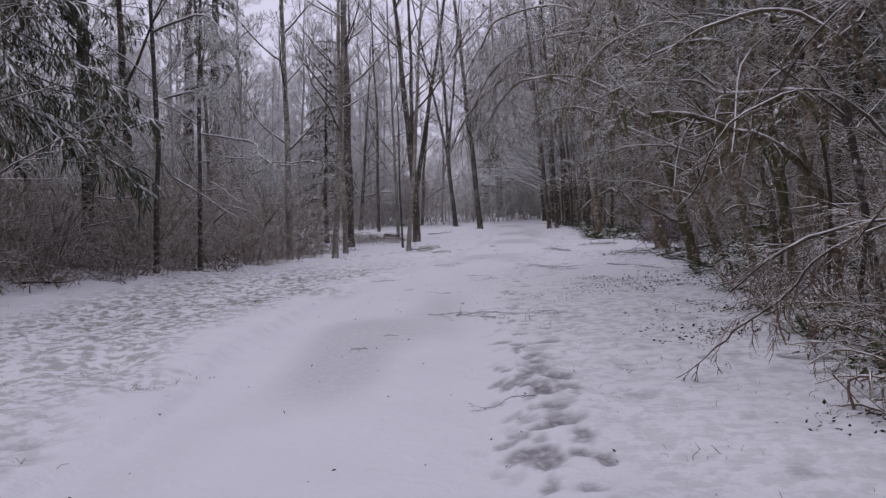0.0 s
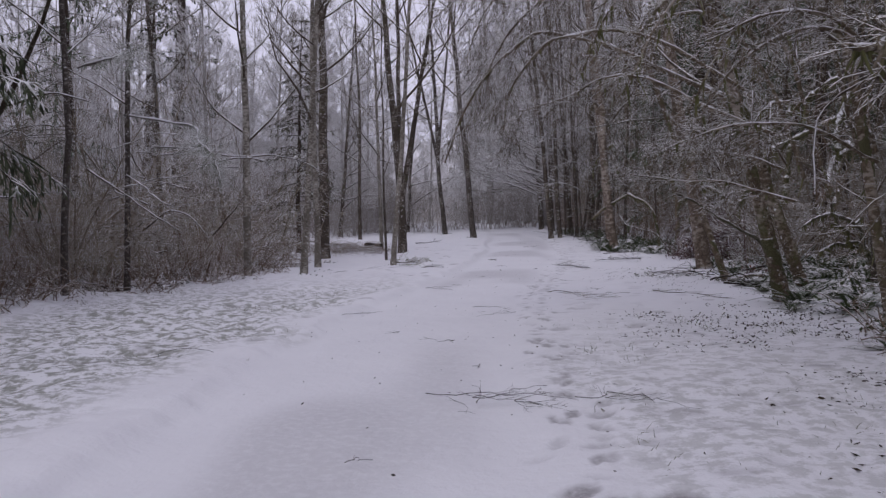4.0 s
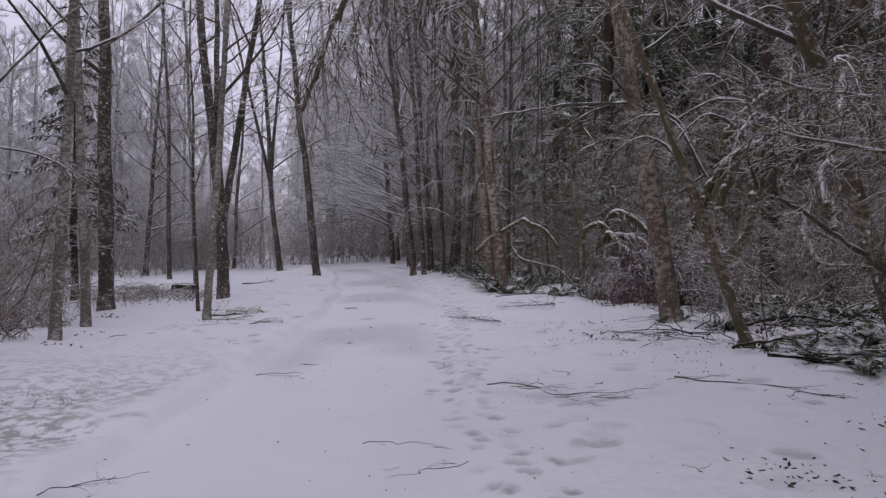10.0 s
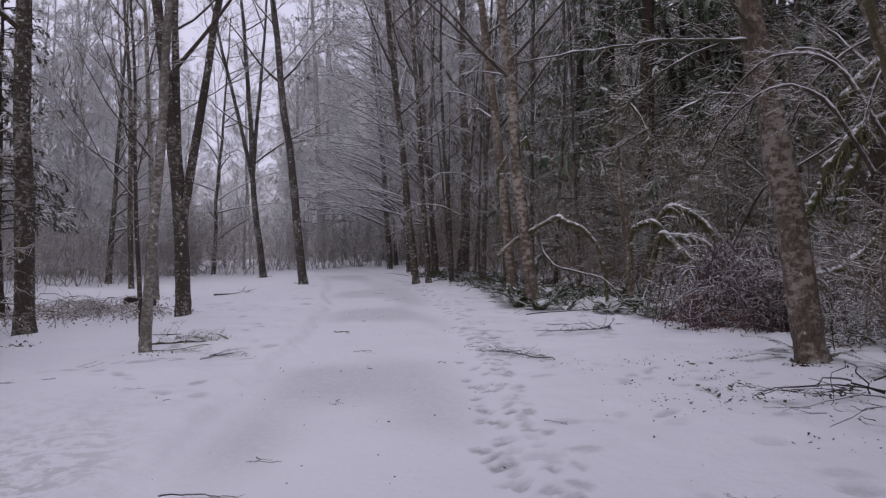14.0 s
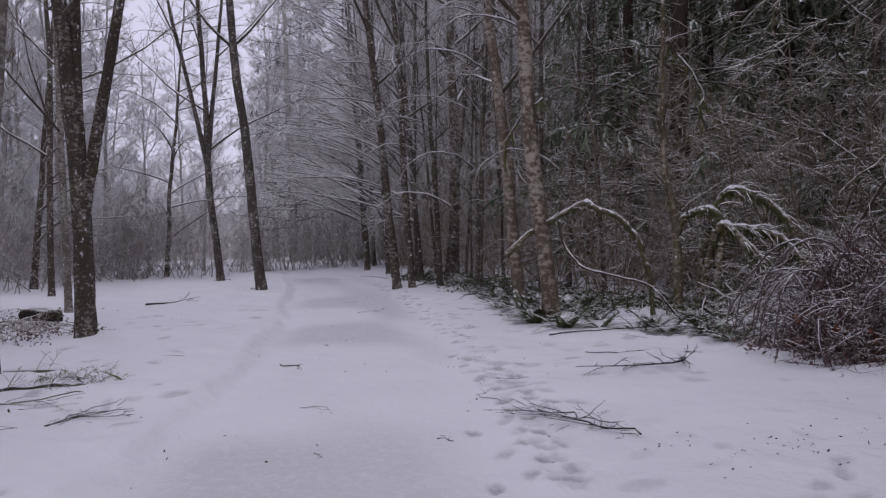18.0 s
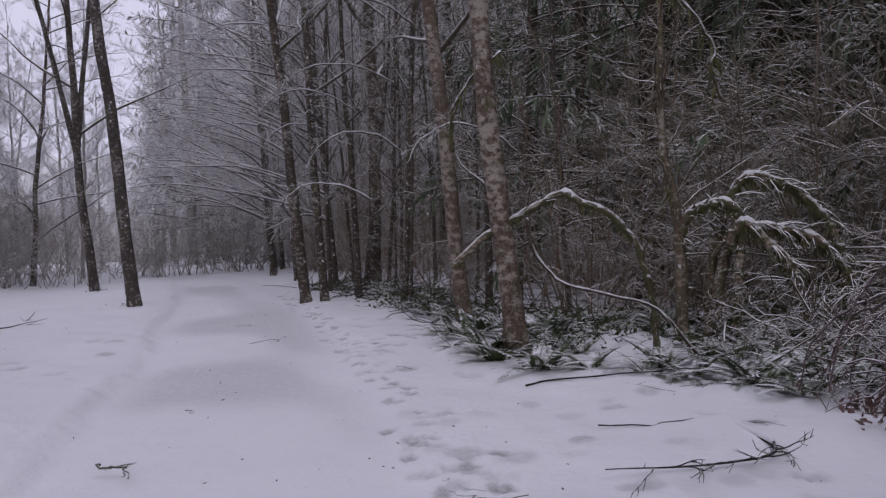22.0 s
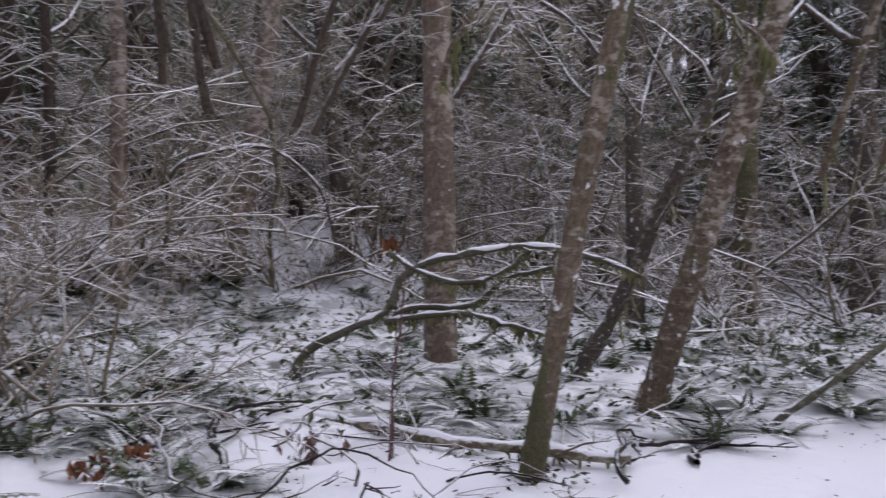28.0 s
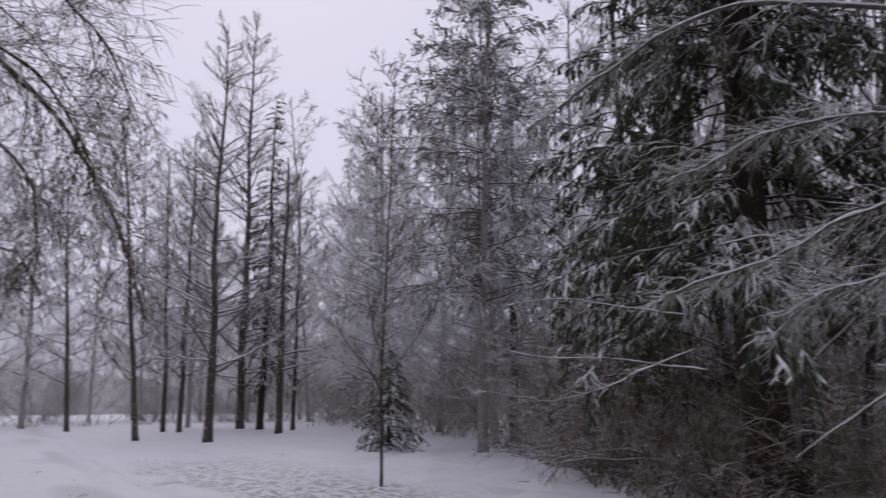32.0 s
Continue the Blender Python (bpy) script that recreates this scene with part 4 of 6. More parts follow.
# left-hand wood
scatter(ALDERS, [(x - 3.0 if 18 < y < 26 and x > left_edge(y) - 3 else x, y) for x, y in spots_in(18, -24, -5, 12, 40, 2.1, in_left)], "bare woodland tree among undergrowth", "tree", "woodland trees")
scatter(CONIFERS, spots_in(3, -24, -12, 24, 44, 3.0, lambda x, y: x < left_edge(y) - 4), "dark conifer behind bare trees", "conifer", "woodland conifers", 0.8, 1.0)
scatter(MAPLES, spots_in(26, -14, -5, 11, 35, 1.3, lambda x, y: left_edge(y) - 6 < x < left_edge(y) - 0.9), "arching understorey stems lined with snow", "shrub", "mossy understorey", 0.6, 0.95)
scatter(SHRUBS, spots_in(48, -15, -5, 9, 34, 1.0, lambda x, y: left_edge(y) - 6 < x < left_edge(y)), "brown leafless undergrowth shrub", "shrub", "undergrowth", 0.6, 1.1)
scatter(TALL, spots_in(20, -20, -6, 10, 40, 1.3, in_left), "tall leafless shrub with snow on its twigs", "shrub", "tall undergrowth")
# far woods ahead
scatter(FROSTED_HAZY, spots_in(50, -32, 4, 57, 80, 2.0, lambda x, y: x < left_edge(min(y, 70)) or y > 74), "frosted bare tree in the far wood, haze in its colours", "tree", "far trees", 0.55, 0.85)
scatter(FROSTED_HAZY, spots_in(44, 3, 24, 56, 84, 2.0, lambda x, y: x > 8 or y > 74), "frosted bare tree on the far slope, haze in its colours", "tree", "far trees", 0.8, 1.3)
scatter(FROSTED_HAZY_CONIFERS, spots_in(18, 3, 34, 68, 96, 3.5), "frosted conifer on the far slope, haze in its colours", "conifer", "far conifers", 1.0, 1.5)
scatter(FROSTED_HAZY, spots_in(38, -34, -4, 36, 62, 2.4, lambda x, y: x < left_edge(y) - 0.5), "frosted bare tree in the far wood, haze in its colours", "tree", "far trees", 0.6, 0.95)
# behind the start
scatter(FROSTED_HAZY, spots_in(26, -36, 8, -44, -20, 3.0, lambda x, y: y < -26 or x > 3 or x < -18), "frosted bare tree beyond the field, haze in its colours", "tree", "far trees", 0.7, 1.2)
scatter(FROSTED_HAZY, spots_in(34, -36, -13, -22, 14, 2.6, lambda x, y: x < left_edge(y)), "frosted bare tree beyond the field, haze in its colours", "tree", "far trees", 0.8, 1.1)
scatter(FROSTED_HAZY_CONIFERS, spots_in(8, -30, -16, -12, 12, 4, lambda x, y: x < left_edge(y)), "snow-dusted conifer behind the clearing, haze in its colours", "conifer", "far conifers", 0.7, 1.0)
scatter(TALL, spots_in(18, 3.6, 9, -24, -4, 1.4), "tall leafless shrub with snow on its twigs", "shrub", "tall undergrowth")
scatter(SCRUB, spots_in(34, -32, 10, -34, -24, 1.8), "hazy brown scrub along the field's far edge", "shrub", "far scrub", 0.8, 1.3)
scatter(SCRUB, spots_in(40, -26, 12, 57, 70, 1.5, lambda x, y: abs(x - lane(y)) > 2.5 and (x < 0.5 or x > 7)), "hazy brown scrub along the wood's far edge", "shrub", "far scrub", 0.8, 1.3)
scatter(SCRUB, spots_in(36, -20, 0, 34, 60, 1.6, lambda x, y: left_edge(y) - 8 < x < left_edge(y) + 0.3), "hazy brown scrub at the clearing's far edge", "shrub", "far scrub", 0.6, 1.1)
scatter(SCRUB, spots_in(36, -26, -12, -24, 12, 1.6, lambda x, y: x < left_edge(y) + 0.5), "hazy brown scrub beside the field", "shrub", "far scrub", 0.8, 1.3)
scatter(THICKET, spots_in(50, -18, -6, 10, 34, 1.2, lambda x, y: left_edge(y) - 9 < x < left_edge(y) - 1), "tan leafless scrub inside the thicket", "shrub", "thicket scrub", 0.8, 1.2)
scatter(SCRUB, [(1.6, 60.5), (2.8, 61.5), (4.0, 61.2), (5.2, 62.3), (6.4, 61.0), (7.4, 60.2), (3.4, 63.5), (5.8, 64.4), (2.0, 63.2), (7.0, 63.0)], "hazy brown scrub closing the lane's far bend", "shrub", "far scrub", 0.7, 0.95)
scatter(SHRUBS, spots_in(34, 14, 24, 4, 40, 1.4), "brown leafless undergrowth shrub", "shrub", "undergrowth", 0.9, 1.5)
scatter(SHRUBS, [(-10.6, 11.6), (-11.6, 10.2), (-12.4, 8.4), (-13.2, 6.6), (-14.2, 4.8), (-15.0, 2.6), (-10.0, 13.2), (-11.4, 12.0), (-13.4, 9.4), (-9.4, 14.6), (-10.4, 15.4), (-12.2, 11.2)], "brown bushy undergrowth beside the field", "shrub", "undergrowth", 1.1, 1.6)
for k, (x, y, h) in enumerate(((7.0, 44.9, 12), (7.5, 47.2, 14), (6.9, 49.6, 13), (7.6, 52.0, 15), (6.9, 54.6, 14), (7.4, 57.4, 15), (8.2, 60.0, 16), (-1.6, 57.5, 13), (-5.2, 49.5, 12))):
    right = x > 0
    stand(arch_tree(300 + k, h, 0.2 + 0.02 * (k % 3), (-0.08 if right else 0.06, 0), 3.3 if right else -0.3), x, y, "leaning tree spreading long rimed limbs over the lane", group="rimed edge trees", name="rimed_tree")

# ---- boughs, fallen wood, ferns and litter ----
def spline(pts, k):
    """A smooth line of k points through the given ones."""
    p = np.asarray(pts, float)
    q = np.concatenate([[2 * p[0] - p[1]], p, [2 * p[-1] - p[-2]]])
    out = []
    for s in np.linspace(0, len(p) - 1 - 1e-6, k):
        i, t = int(s), s - int(s)
        a, b, c, d = q[i:i + 4]
        out.append(0.5 * (2 * b + (c - a) * t + (2 * a - 5 * b + 4 * c - d) * t * t + (3 * b - a - 3 * c + d) * t ** 3))
    return np.array(out)[None]


def bough(seed, pts, r0, r1, name="snowy_bough", label="", mat=None, twig_mat=None, first=10, second=5, moss=0, snow=True, spread=0.9, twig=0.4, category="branch", lift=0.0, moss_len=0.35, moss_mat=None, sleeve=0.0):
    """A limb through the given points, with its twigs, a cap of snow and hanging moss."""
    rng = np.random.default_rng(seed)
    k = max(12, 4 * len(pts))
    line = spline(pts, k)
    line += np.cumsum(rng.normal(0, 0.010, line.shape), axis=1)
    r = np.linspace(r0, r1, k)[None] * (1 + rng.normal(0, 0.13, (1, k)))
    base = line[0, 0].copy()
    root = new(name)
    root.location = base
    line = line - base
    limb = part("limb", mesh_of("limb", *sweep(line, r, 8), mat or M_LIMB), root)
    if snow:
        steep = np.abs(unit(np.gradient(line, axis=1))[..., 2])
        lie = np.clip(1.2 - 1.3 * steep ** 2, 0.03, 1.0) * np.r_[0.2, np.ones(k - 2), 0.2][None]
        cap = line + np.array([0, 0, 1.0]) * r[..., None] * 0.55
        part("snow_cap", mesh_of("snow_cap", *sweep(cap, r * lie * 0.74 * (1 + rng.normal(0, 0.3, r.shape)).clip(0.2, 1.6), 6), M_SNOW), limb, "lying white snow")
    if sleeve:
        kk = 3 * k
        way = np.stack([np.interp(np.linspace(0, k - 1, kk), np.arange(k), line[0, :, c]) for c in range(3)], -1)[None]
        way[..., 2] -= sleeve * 0.35
        fat = sleeve * (0.55 + 0.75 * value_noise(np.arange(kk) / 2.2, np.full(kk, 0.5), seed)) * np.r_[0.5, np.ones(kk - 2), 0.3]
        v, f = sweep(way, fat[None], 9)
        c = np.repeat(way[0], 9, axis=0)
        v = c + (v - c) * rng.uniform(0.7, 1.35, (len(v), 1))
        part("moss_sleeve", mesh_of("moss_sleeve", v, f, M_MOSSFUR), root, "thick olive-green moss under snow")
    if first:
        part("twigwork", mesh_of("twigwork", *spread_of(rng, line, first, second, max(r1 * 0.45, 0.004), 0.004, 0.1, spread, twig, 0.5, 0.16, lift), twig_mat or M_TWIG), root, kind="stuff")
    if moss:
        own = rng.integers(0, k - 1, moss)
        at = line[0, own] + rng.random((moss, 1)) * (line[0, own + 1] - line[0, own])
        tufts = grow(rng, at, np.c_[rng.normal(0, 0.15, (moss, 2)), np.full(moss, -1.0)], moss_len * rng.uniform(0.2, 1.0, moss) ** 1.5 + 0.04, 4, 0.14, 0.0)
        part("moss_beard", mesh_of("moss_beard", *sweep(tufts, taper(tufts, 0.021, 0.3) * rng.uniform(0.5, 1.4, (moss, 1)), 3), moss_mat or M_MOSS), root, "hanging pale grey lichen" if moss_mat else "hanging olive-green moss", "stuff")
    return tagged(root, label or "bare limb with snow lying on it", category)


def fallen(seed, a, b, r=0.018, label="", twigs=7, bend=0.12, mat=None, name="fallen_branch", lift=0.0, category="branch", second=3, snow=False):
    """A broken branch lying on the snow from a to b."""
    rng = np.random.default_rng(seed)
    a, b = np.array(a, float), np.array(b, float)
    mid = (a + b) / 2 + np.array([-(b - a)[1], (b - a)[0]]) * rng.uniform(-bend, bend)
    pts = [(*p, gz(*p) + 0.055 + r + h) for p, h in ((a, 0.0), ((a + mid) / 2, lift * 0.6), (mid, lift), ((b + mid) / 2, lift * 0.7), (b, 0.0))]
    line = spline(pts, 14)
    line += np.cumsum(rng.normal(0, 0.05 * min(1.0, math.dist(a, b)), line.shape), axis=1) * np.array([1, 1, 0.25])
    base = line[0, 0].copy()
    line -= base
    root = new(name)
    root.location = base
    rr = 0.58 * np.linspace(r, r * 0.3, 14)[None] * (1 + rng.normal(0, 0.06, (1, 14)))
    part("stem", mesh_of("stem", *sweep(line, rr, 7), mat or M_LITTER), root)
    if snow:
        part("snow_cap", mesh_of("snow_cap", *sweep(line + np.array([0, 0, 1.0]) * rr[..., None] * 0.6, rr * 0.7, 6), M_SNOW), root, "lying white snow")
    if twigs:
        t = sprout(rng, line, twigs, 0.1, 0.9, 0.46, 6, 0.22, 0.0)
        t[:, :, 2] = np.abs(t[:, :, 2]) * 0.25
        lots = [sweep(t, taper(t, r * 0.3, 0.3), 4)]
        if second:
            u = sprout(rng, t, second, 0.2, 0.8, 0.4, 3, 0.2, 0.0)
            u[:, :, 2] = np.abs(u[:, :, 2]) * 0.4
            lots.append(sweep(u, taper(u, r * 0.2, 0.4), 3))
        part("twigwork", mesh_of("twigwork", *joined(*lots), mat or M_LITTER), root, kind="stuff")
    return tagged(root, label or "dark broken branch lying on the snow", category)


def fern(seed, size=0.55, count=9, merged=False):
    rng = np.random.default_rng(seed)
    root = new("sword_fern")
    ang = np.arange(count) * 2.4 + rng.random(count)
    way = np.stack([np.cos(ang), np.sin(ang), rng.uniform(0.35, 1.3, count)], -1)
    ribs = grow(rng, np.zeros((count, 3)), way, size * rng.uniform(0.7, 1.2, count), 9, 0.04, -0.9)
    ribs[:, :, 2] = np.maximum(ribs[:, :, 2], 0.03)
    lots = []
    for a in range(count):
        rib = ribs[a]
        tan = unit(np.gradient(rib, axis=0))
        side = unit(np.cross(tan, [0, 0, 1.0]))
        vs, fs = [sweep(ribs[a:a + 1], taper(ribs[a:a + 1], 0.004, 0.4), 3)], None
        v, f, n = [], [], 0
        for s in np.linspace(0.12, 0.97, 15):
            i = min(int(s * 8), 7)
            p = rib[i] + (rib[i + 1] - rib[i]) * (s * 8 - i)
            ln = size * 0.17 * (1 - s * 0.8) * rng.uniform(0.85, 1.15)
            for sg in (-1, 1):
                d = side[i] * sg + tan[i] * 0.35 + np.array([0, 0, -0.25])
                w = tan[i] * size * 0.027
                v += [p - w, p + d * ln * 0.5 - w * 1.1, p + d * ln, p + d * ln * 0.5 + w * 1.3]
                f.append([n, n + 1, n + 2, n + 3])
                n += 4
        lots.append(joined(vs[0], (np.array(v), np.array(f))))
    if merged:
        lots = [joined(*lots)]
    for lot in lots:
        part("fronds" if merged else "frond", mesh_of("frond", *lot, M_FERN), root, kind="stuff" if merged else "")
    return root


def leaves(name, spots, size, mat, label, category, seed, curl=0.4, low=0.0, high=0.03, flat=0.35):
    """Many small curled leaves lying about: one lot."""
    rng = np.random.default_rng(seed)
    n = len(spots)
    z = gz(spots[:, 0], spots[:, 1]) + 0.04 + rng.uniform(low, high, n)
    c = np.c_[spots, z]
    u = unit(np.c_[rng.normal(0, 1, (n, 2)), rng.normal(0, flat, n)])
    w = unit(np.cross(u, np.c_[rng.normal(0, flat, (n, 2)), np.ones(n)]))
    up = np.cross(w, u)
    s = size * rng.uniform(0.6, 1.5, (n, 1))
    v = np.stack([c - u * s, c - u * s * 0.25 + w * s * 0.55 + up * s * curl * 0.5, c + u * s + up * s * curl, c - u * s * 0.25 - w * s * 0.55 + up * s * curl * 0.5, c + up * s * -0.1], 1)
    i = np.arange(n)[:, None] * 5
    f = np.concatenate([i + [[0, 4, 1]], i + [[1, 4, 2]], i + [[2, 4, 3]], i + [[3, 4, 0]]])
    return tagged(new(name, mesh_of(name, v.reshape(-1, 3), f, mat, False)), label, category, kind="stuff")


def clumped(rng, n, x0, x1, y0, y1, clumps, spread, keep=None):
    c = np.c_[rng.uniform(x0, x1, clumps), rng.uniform(y0, y1, clumps)]
    p = c[rng.integers(0, clumps, n)] + rng.normal(0, spread, (n, 2))
    return p if keep is None else p[keep(p[:, 0], p[:, 1])]


M_LITTER = bark("wet_dead_wood", (0.012, 0.009, 0.008), (0.045, 0.034, 0.028), (0.09, 0.08, 0.065), 0.25, (0.8, 1.1), 14.0)
M_PALESTICK = bark("lichened_stick", (0.05, 0.045, 0.03), (0.14, 0.13, 0.09), (0.26, 0.25, 0.19), 0.4, (0.8, 1.1), 16.0)

# fallen broken arch beside the pale-patched alder
bough(401, [(5.75, 33.40, 1.45), (6.17, 33.17, 1.88), (6.49, 32.92, 2.12), (6.87, 32.66, 2.37), (7.05, 32.47, 2.27), (7.40, 32.32, 2.11), (7.7, 32.2, 1.75), (7.85, 32.1, 1.2), (7.9, 32.05, 0.3)], 0.045, 0.03, "broken_arch", "broken bough bent into an arch, capped with snow", M_MOSSY, first=16, second=3, moss=80, twig=0.16, moss_len=0.12, sleeve=0.045)
bough(402, [(6.52, 32.91, 2.07), (6.58, 32.89, 1.74), (6.71, 32.61, 1.35), (7.05, 32.25, 1.17), (7.62, 31.90, 0.95), (8.1, 31.6, 0.35)], 0.025, 0.018, "drooping_bough", "thin bough sagging to the ground", first=8, second=3, snow=False, twig=0.2)
# mossy stool with arched limbs
def stool_limb(seed, pts):
    bough(seed, pts, 0.06, 0.05, "arched_limb", "thick mossy limb arched to the ground under snow", M_MOSSY, M_MAPLE, first=64, second=7, moss=260, twig=0.24, moss_len=0.17, lift=-0.8, spread=1.2, sleeve=0.06)


for k, pts in enumerate((
        [(8.62, 32.67, 0.2), (8.66, 32.66, 1.2), (8.69, 32.64, 1.99), (8.89, 32.45, 2.27), (9.10, 32.25, 2.2), (9.22, 32.2, 1.84), (9.15, 32.2, 1.3), (9.1, 32.2, 0.5)],
        [(9.0, 32.6, 0.25), (9.1, 32.6, 1.5), (9.38, 32.46, 2.5), (9.73, 32.21, 2.52), (10.10, 31.94, 2.26), (10.33, 31.74, 1.76), (10.35, 31.62, 1.2), (10.4, 31.5, 0.45)],
        )):
    stool_limb(410 + k, pts)
for k, pts in enumerate((
        [(8.9, 32.5, 0.3), (9.2, 32.4, 1.6), (9.47, 32.32, 1.95), (9.81, 32.06, 1.96), (10.20, 31.79, 1.8), (10.5, 31.5, 1.3)],
        [(9.0, 32.2, 1.7), (9.18, 32.11, 2.01), (9.42, 31.90, 1.70), (9.58, 31.72, 1.37), (9.6, 31.6, 0.9), (9.62, 31.5, 0.35)])):
    stool_limb(412 + k, pts)
bough(416, [(8.68, 32.65, 0.3), (8.63, 32.67, 1.65), (8.54, 32.71, 2.38), (8.46, 32.75, 3.05), (8.46, 32.75, 4.09), (8.5, 32.8, 6.5)], 0.075, 0.03, "mossy_snag", "upright mossy stem with snow stuck to its side", M_MOSSY, first=22, second=6, moss=120, snow=False, twig=0.22)
bough(417, [(8.5, 32.8, 5.2), (8.76, 32.84, 4.95), (8.89, 32.57, 4.58), (8.97, 32.42, 4.2), (8.84, 32.37, 3.97), (8.9, 32.32, 3.6)], 0.03, 0.014, "clawed_bough", "hooked bough ending in a claw of snowy twigs", first=20, second=4, moss=30, twig=0.35, lift=-0.3)
bough(418, [(6.6, 33.9, 4.2), (6.38, 33.41, 4.2), (6.03, 33.45, 3.92), (5.77, 33.45, 3.49), (5.76, 33.45, 3.2)], 0.022, 0.012, "hooked_bough", "hooked branch furred with snow", first=14, second=3, moss=20, twig=0.25)
# tree hung with moss
def moss_bough(seed, stem, pts, r, m):
    bough(seed, pts, r, r * 0.5, "mossy_tree" if stem else "moss_hung_bough", "dark mossy stem standing in the wood" if stem else "drooping bough shaggy with olive moss and snow", M_DARK if stem else M_MOSSY, twig_mat=M_MAPLE if stem else M_MOSS, first=16, second=5, moss=int(m * 1.3), snow=not stem, twig=0.16, moss_len=0.3, lift=-0.9, spread=1.2, sleeve=0.0 if stem else 0.075)


for k, (pts, r, m) in enumerate((
        ([(10.9, 25.5, 0.2), (10.9, 25.62, 2.4), (10.92, 25.66, 4.2), (10.94, 25.67, 7.5)], 0.085, 160),
        ([(10.93, 25.66, 4.4), (10.15, 25.92, 4.0), (9.38, 26.17, 3.6), (9.07, 26.2, 3.45), (8.83, 26.41, 3.0), (8.75, 26.58, 2.62), (8.57, 26.71, 2.15), (8.5, 26.85, 1.8)], 0.045, 320),
        ([(10.91, 25.66, 3.65), (10.72, 25.09, 3.5), (10.16, 24.84, 3.16), (9.88, 24.46, 2.74), (9.71, 24.08, 2.4)], 0.05, 240),
        ([(10.16, 24.84, 3.11), (10.02, 24.65, 2.82), (9.95, 24.28, 2.31), (9.83, 24.03, 1.9)], 0.035, 200),
        ([(10.80, 25.64, 3.1), (10.40, 25.26, 2.59), (10.03, 25.07, 1.98), (9.85, 24.73, 1.58), (9.71, 24.28, 1.3)], 0.04, 200),
        )):
    moss_bough(430 + k, k == 0, pts, r, m)
for k, (pts, r, m) in enumerate((
        ([(9.6, 26.0, 3.6), (9.45, 25.98, 2.82), (9.38, 25.86, 2.27), (9.21, 25.97, 1.73), (8.95, 26.30, 1.35), (8.7, 26.53, 1.28)], 0.035, 220),
        ([(9.38, 26.17, 3.55), (9.2, 26.3, 3.3), (9.1, 26.25, 2.9), (9.0, 26.35, 2.4), (8.95, 26.3, 2.0)], 0.03, 160),
        ([(10.9, 25.6, 5.4), (10.5, 26.1, 5.2), (9.9, 26.7, 4.6), (9.5, 27.1, 3.9)], 0.04, 160),
        ([(10.9, 25.6, 4.9), (10.6, 24.9, 4.9), (10.1, 24.3, 4.5), (9.7, 23.9, 3.8), (9.6, 23.7, 3.2)], 0.04, 180))):
    moss_bough(435 + k, False, pts, r, m)
bough(441, [(11.6, 28.5, 2.5), (11.3, 28.9, 3.3), (11.0, 29.7, 4.5), (10.8, 30.1, 5.2)], 0.11, 0.08, "leaning_stub", "leaning broken trunk with snow along its top", M_DARK, first=8, second=3, moss=30, twig=0.15, category="tree")
bough(440, [(8.76, 28.9, 1.6), (8.73, 28.14, 2.5), (8.78, 27.54, 2.85), (8.91, 26.74, 3.16), (9.2, 26.2, 3.5)], 0.02, 0.014, "pale_bough", "long pale bough crossing above the bramble", first=10, second=3, twig=0.3)
# fallen limbs and log below the mossy trunks
for k, pts in enumerate((
        [(9.25, 21.2, 0.3), (9.11, 21.05, 0.67), (8.64, 20.52, 0.97), (8.45, 20.40, 1.34), (8.00, 20.08, 1.52), (7.49, 19.67, 1.61), (7.05, 19.37, 1.51), (6.75, 19.15, 1.38)],
        [(8.64, 20.52, 0.95), (8.44, 20.40, 1.11), (8.00, 20.08, 1.15), (7.84, 19.83, 1.35), (7.40, 19.6, 1.5)],
        [(8.6, 20.5, 1.6), (8.17, 20.33, 1.4), (7.97, 20.04, 1.35), (7.70, 19.81, 1.5), (7.40, 19.55, 1.85)],
        [(8.6, 20.55, 0.98), (7.97, 20.22, 1.08), (7.67, 19.96, 1.0), (7.4, 19.7, 0.9)])):
    bough(450 + k, pts, 0.05 if k == 0 else 0.028, 0.018, "arched_fallen_limb", "grey fallen limb arching over the snow, snow along its top", M_PALESTICK, first=14, second=4, moss=70, twig=0.2, moss_len=0.1)
bough(455, [(8.57, 21.88, 0.42), (8.06, 21.66, 0.40), (7.50, 21.35, 0.40), (6.76, 21.13, 0.36), (6.29, 20.78, 0.36), (5.85, 20.35, 0.36)], 0.055, 0.035, "fallen_log", "thin mossy log lying on the snow", M_MOSSY, first=7, second=3, moss=40, twig=0.25, category="log", moss_len=0.07)
bough(456, [(12.55, 21.52, 1.6), (12.52, 21.45, 2.53), (12.13, 20.85, 2.82), (11.85, 20.44, 2.85), (11.58, 20.02, 2.53), (11.41, 19.79, 2.03), (11.33, 19.67, 1.4)], 0.03, 0.02, "arched_bough", "thin bough bowed in an arch under snow", first=12, second=4)
bough(457, [(7.95, 18.9, 0.25), (7.66, 18.47, 1.26), (7.39, 18.23, 2.17), (7.13, 17.99, 2.96), (6.95, 17.7, 3.7), (6.7, 17.4, 5.0)], 0.07, 0.05, "dead_trunk", "leaning dead black trunk with snow on its side", M_DARK, first=9, second=3, moss=60, category="tree")
bough(458, [(6.04, 18.45, 0.24), (5.66, 17.88, 0.72), (5.28, 17.55, 1.15), (4.89, 17.44, 1.35), (4.52, 17.33, 1.53), (4.21, 17.38, 1.75), (3.80, 17.28, 1.9)], 0.035, 0.014, "leaning_stick", "long broken branch propped against a leaning trunk", M_PALESTICK, first=8, second=3, twig=0.2)
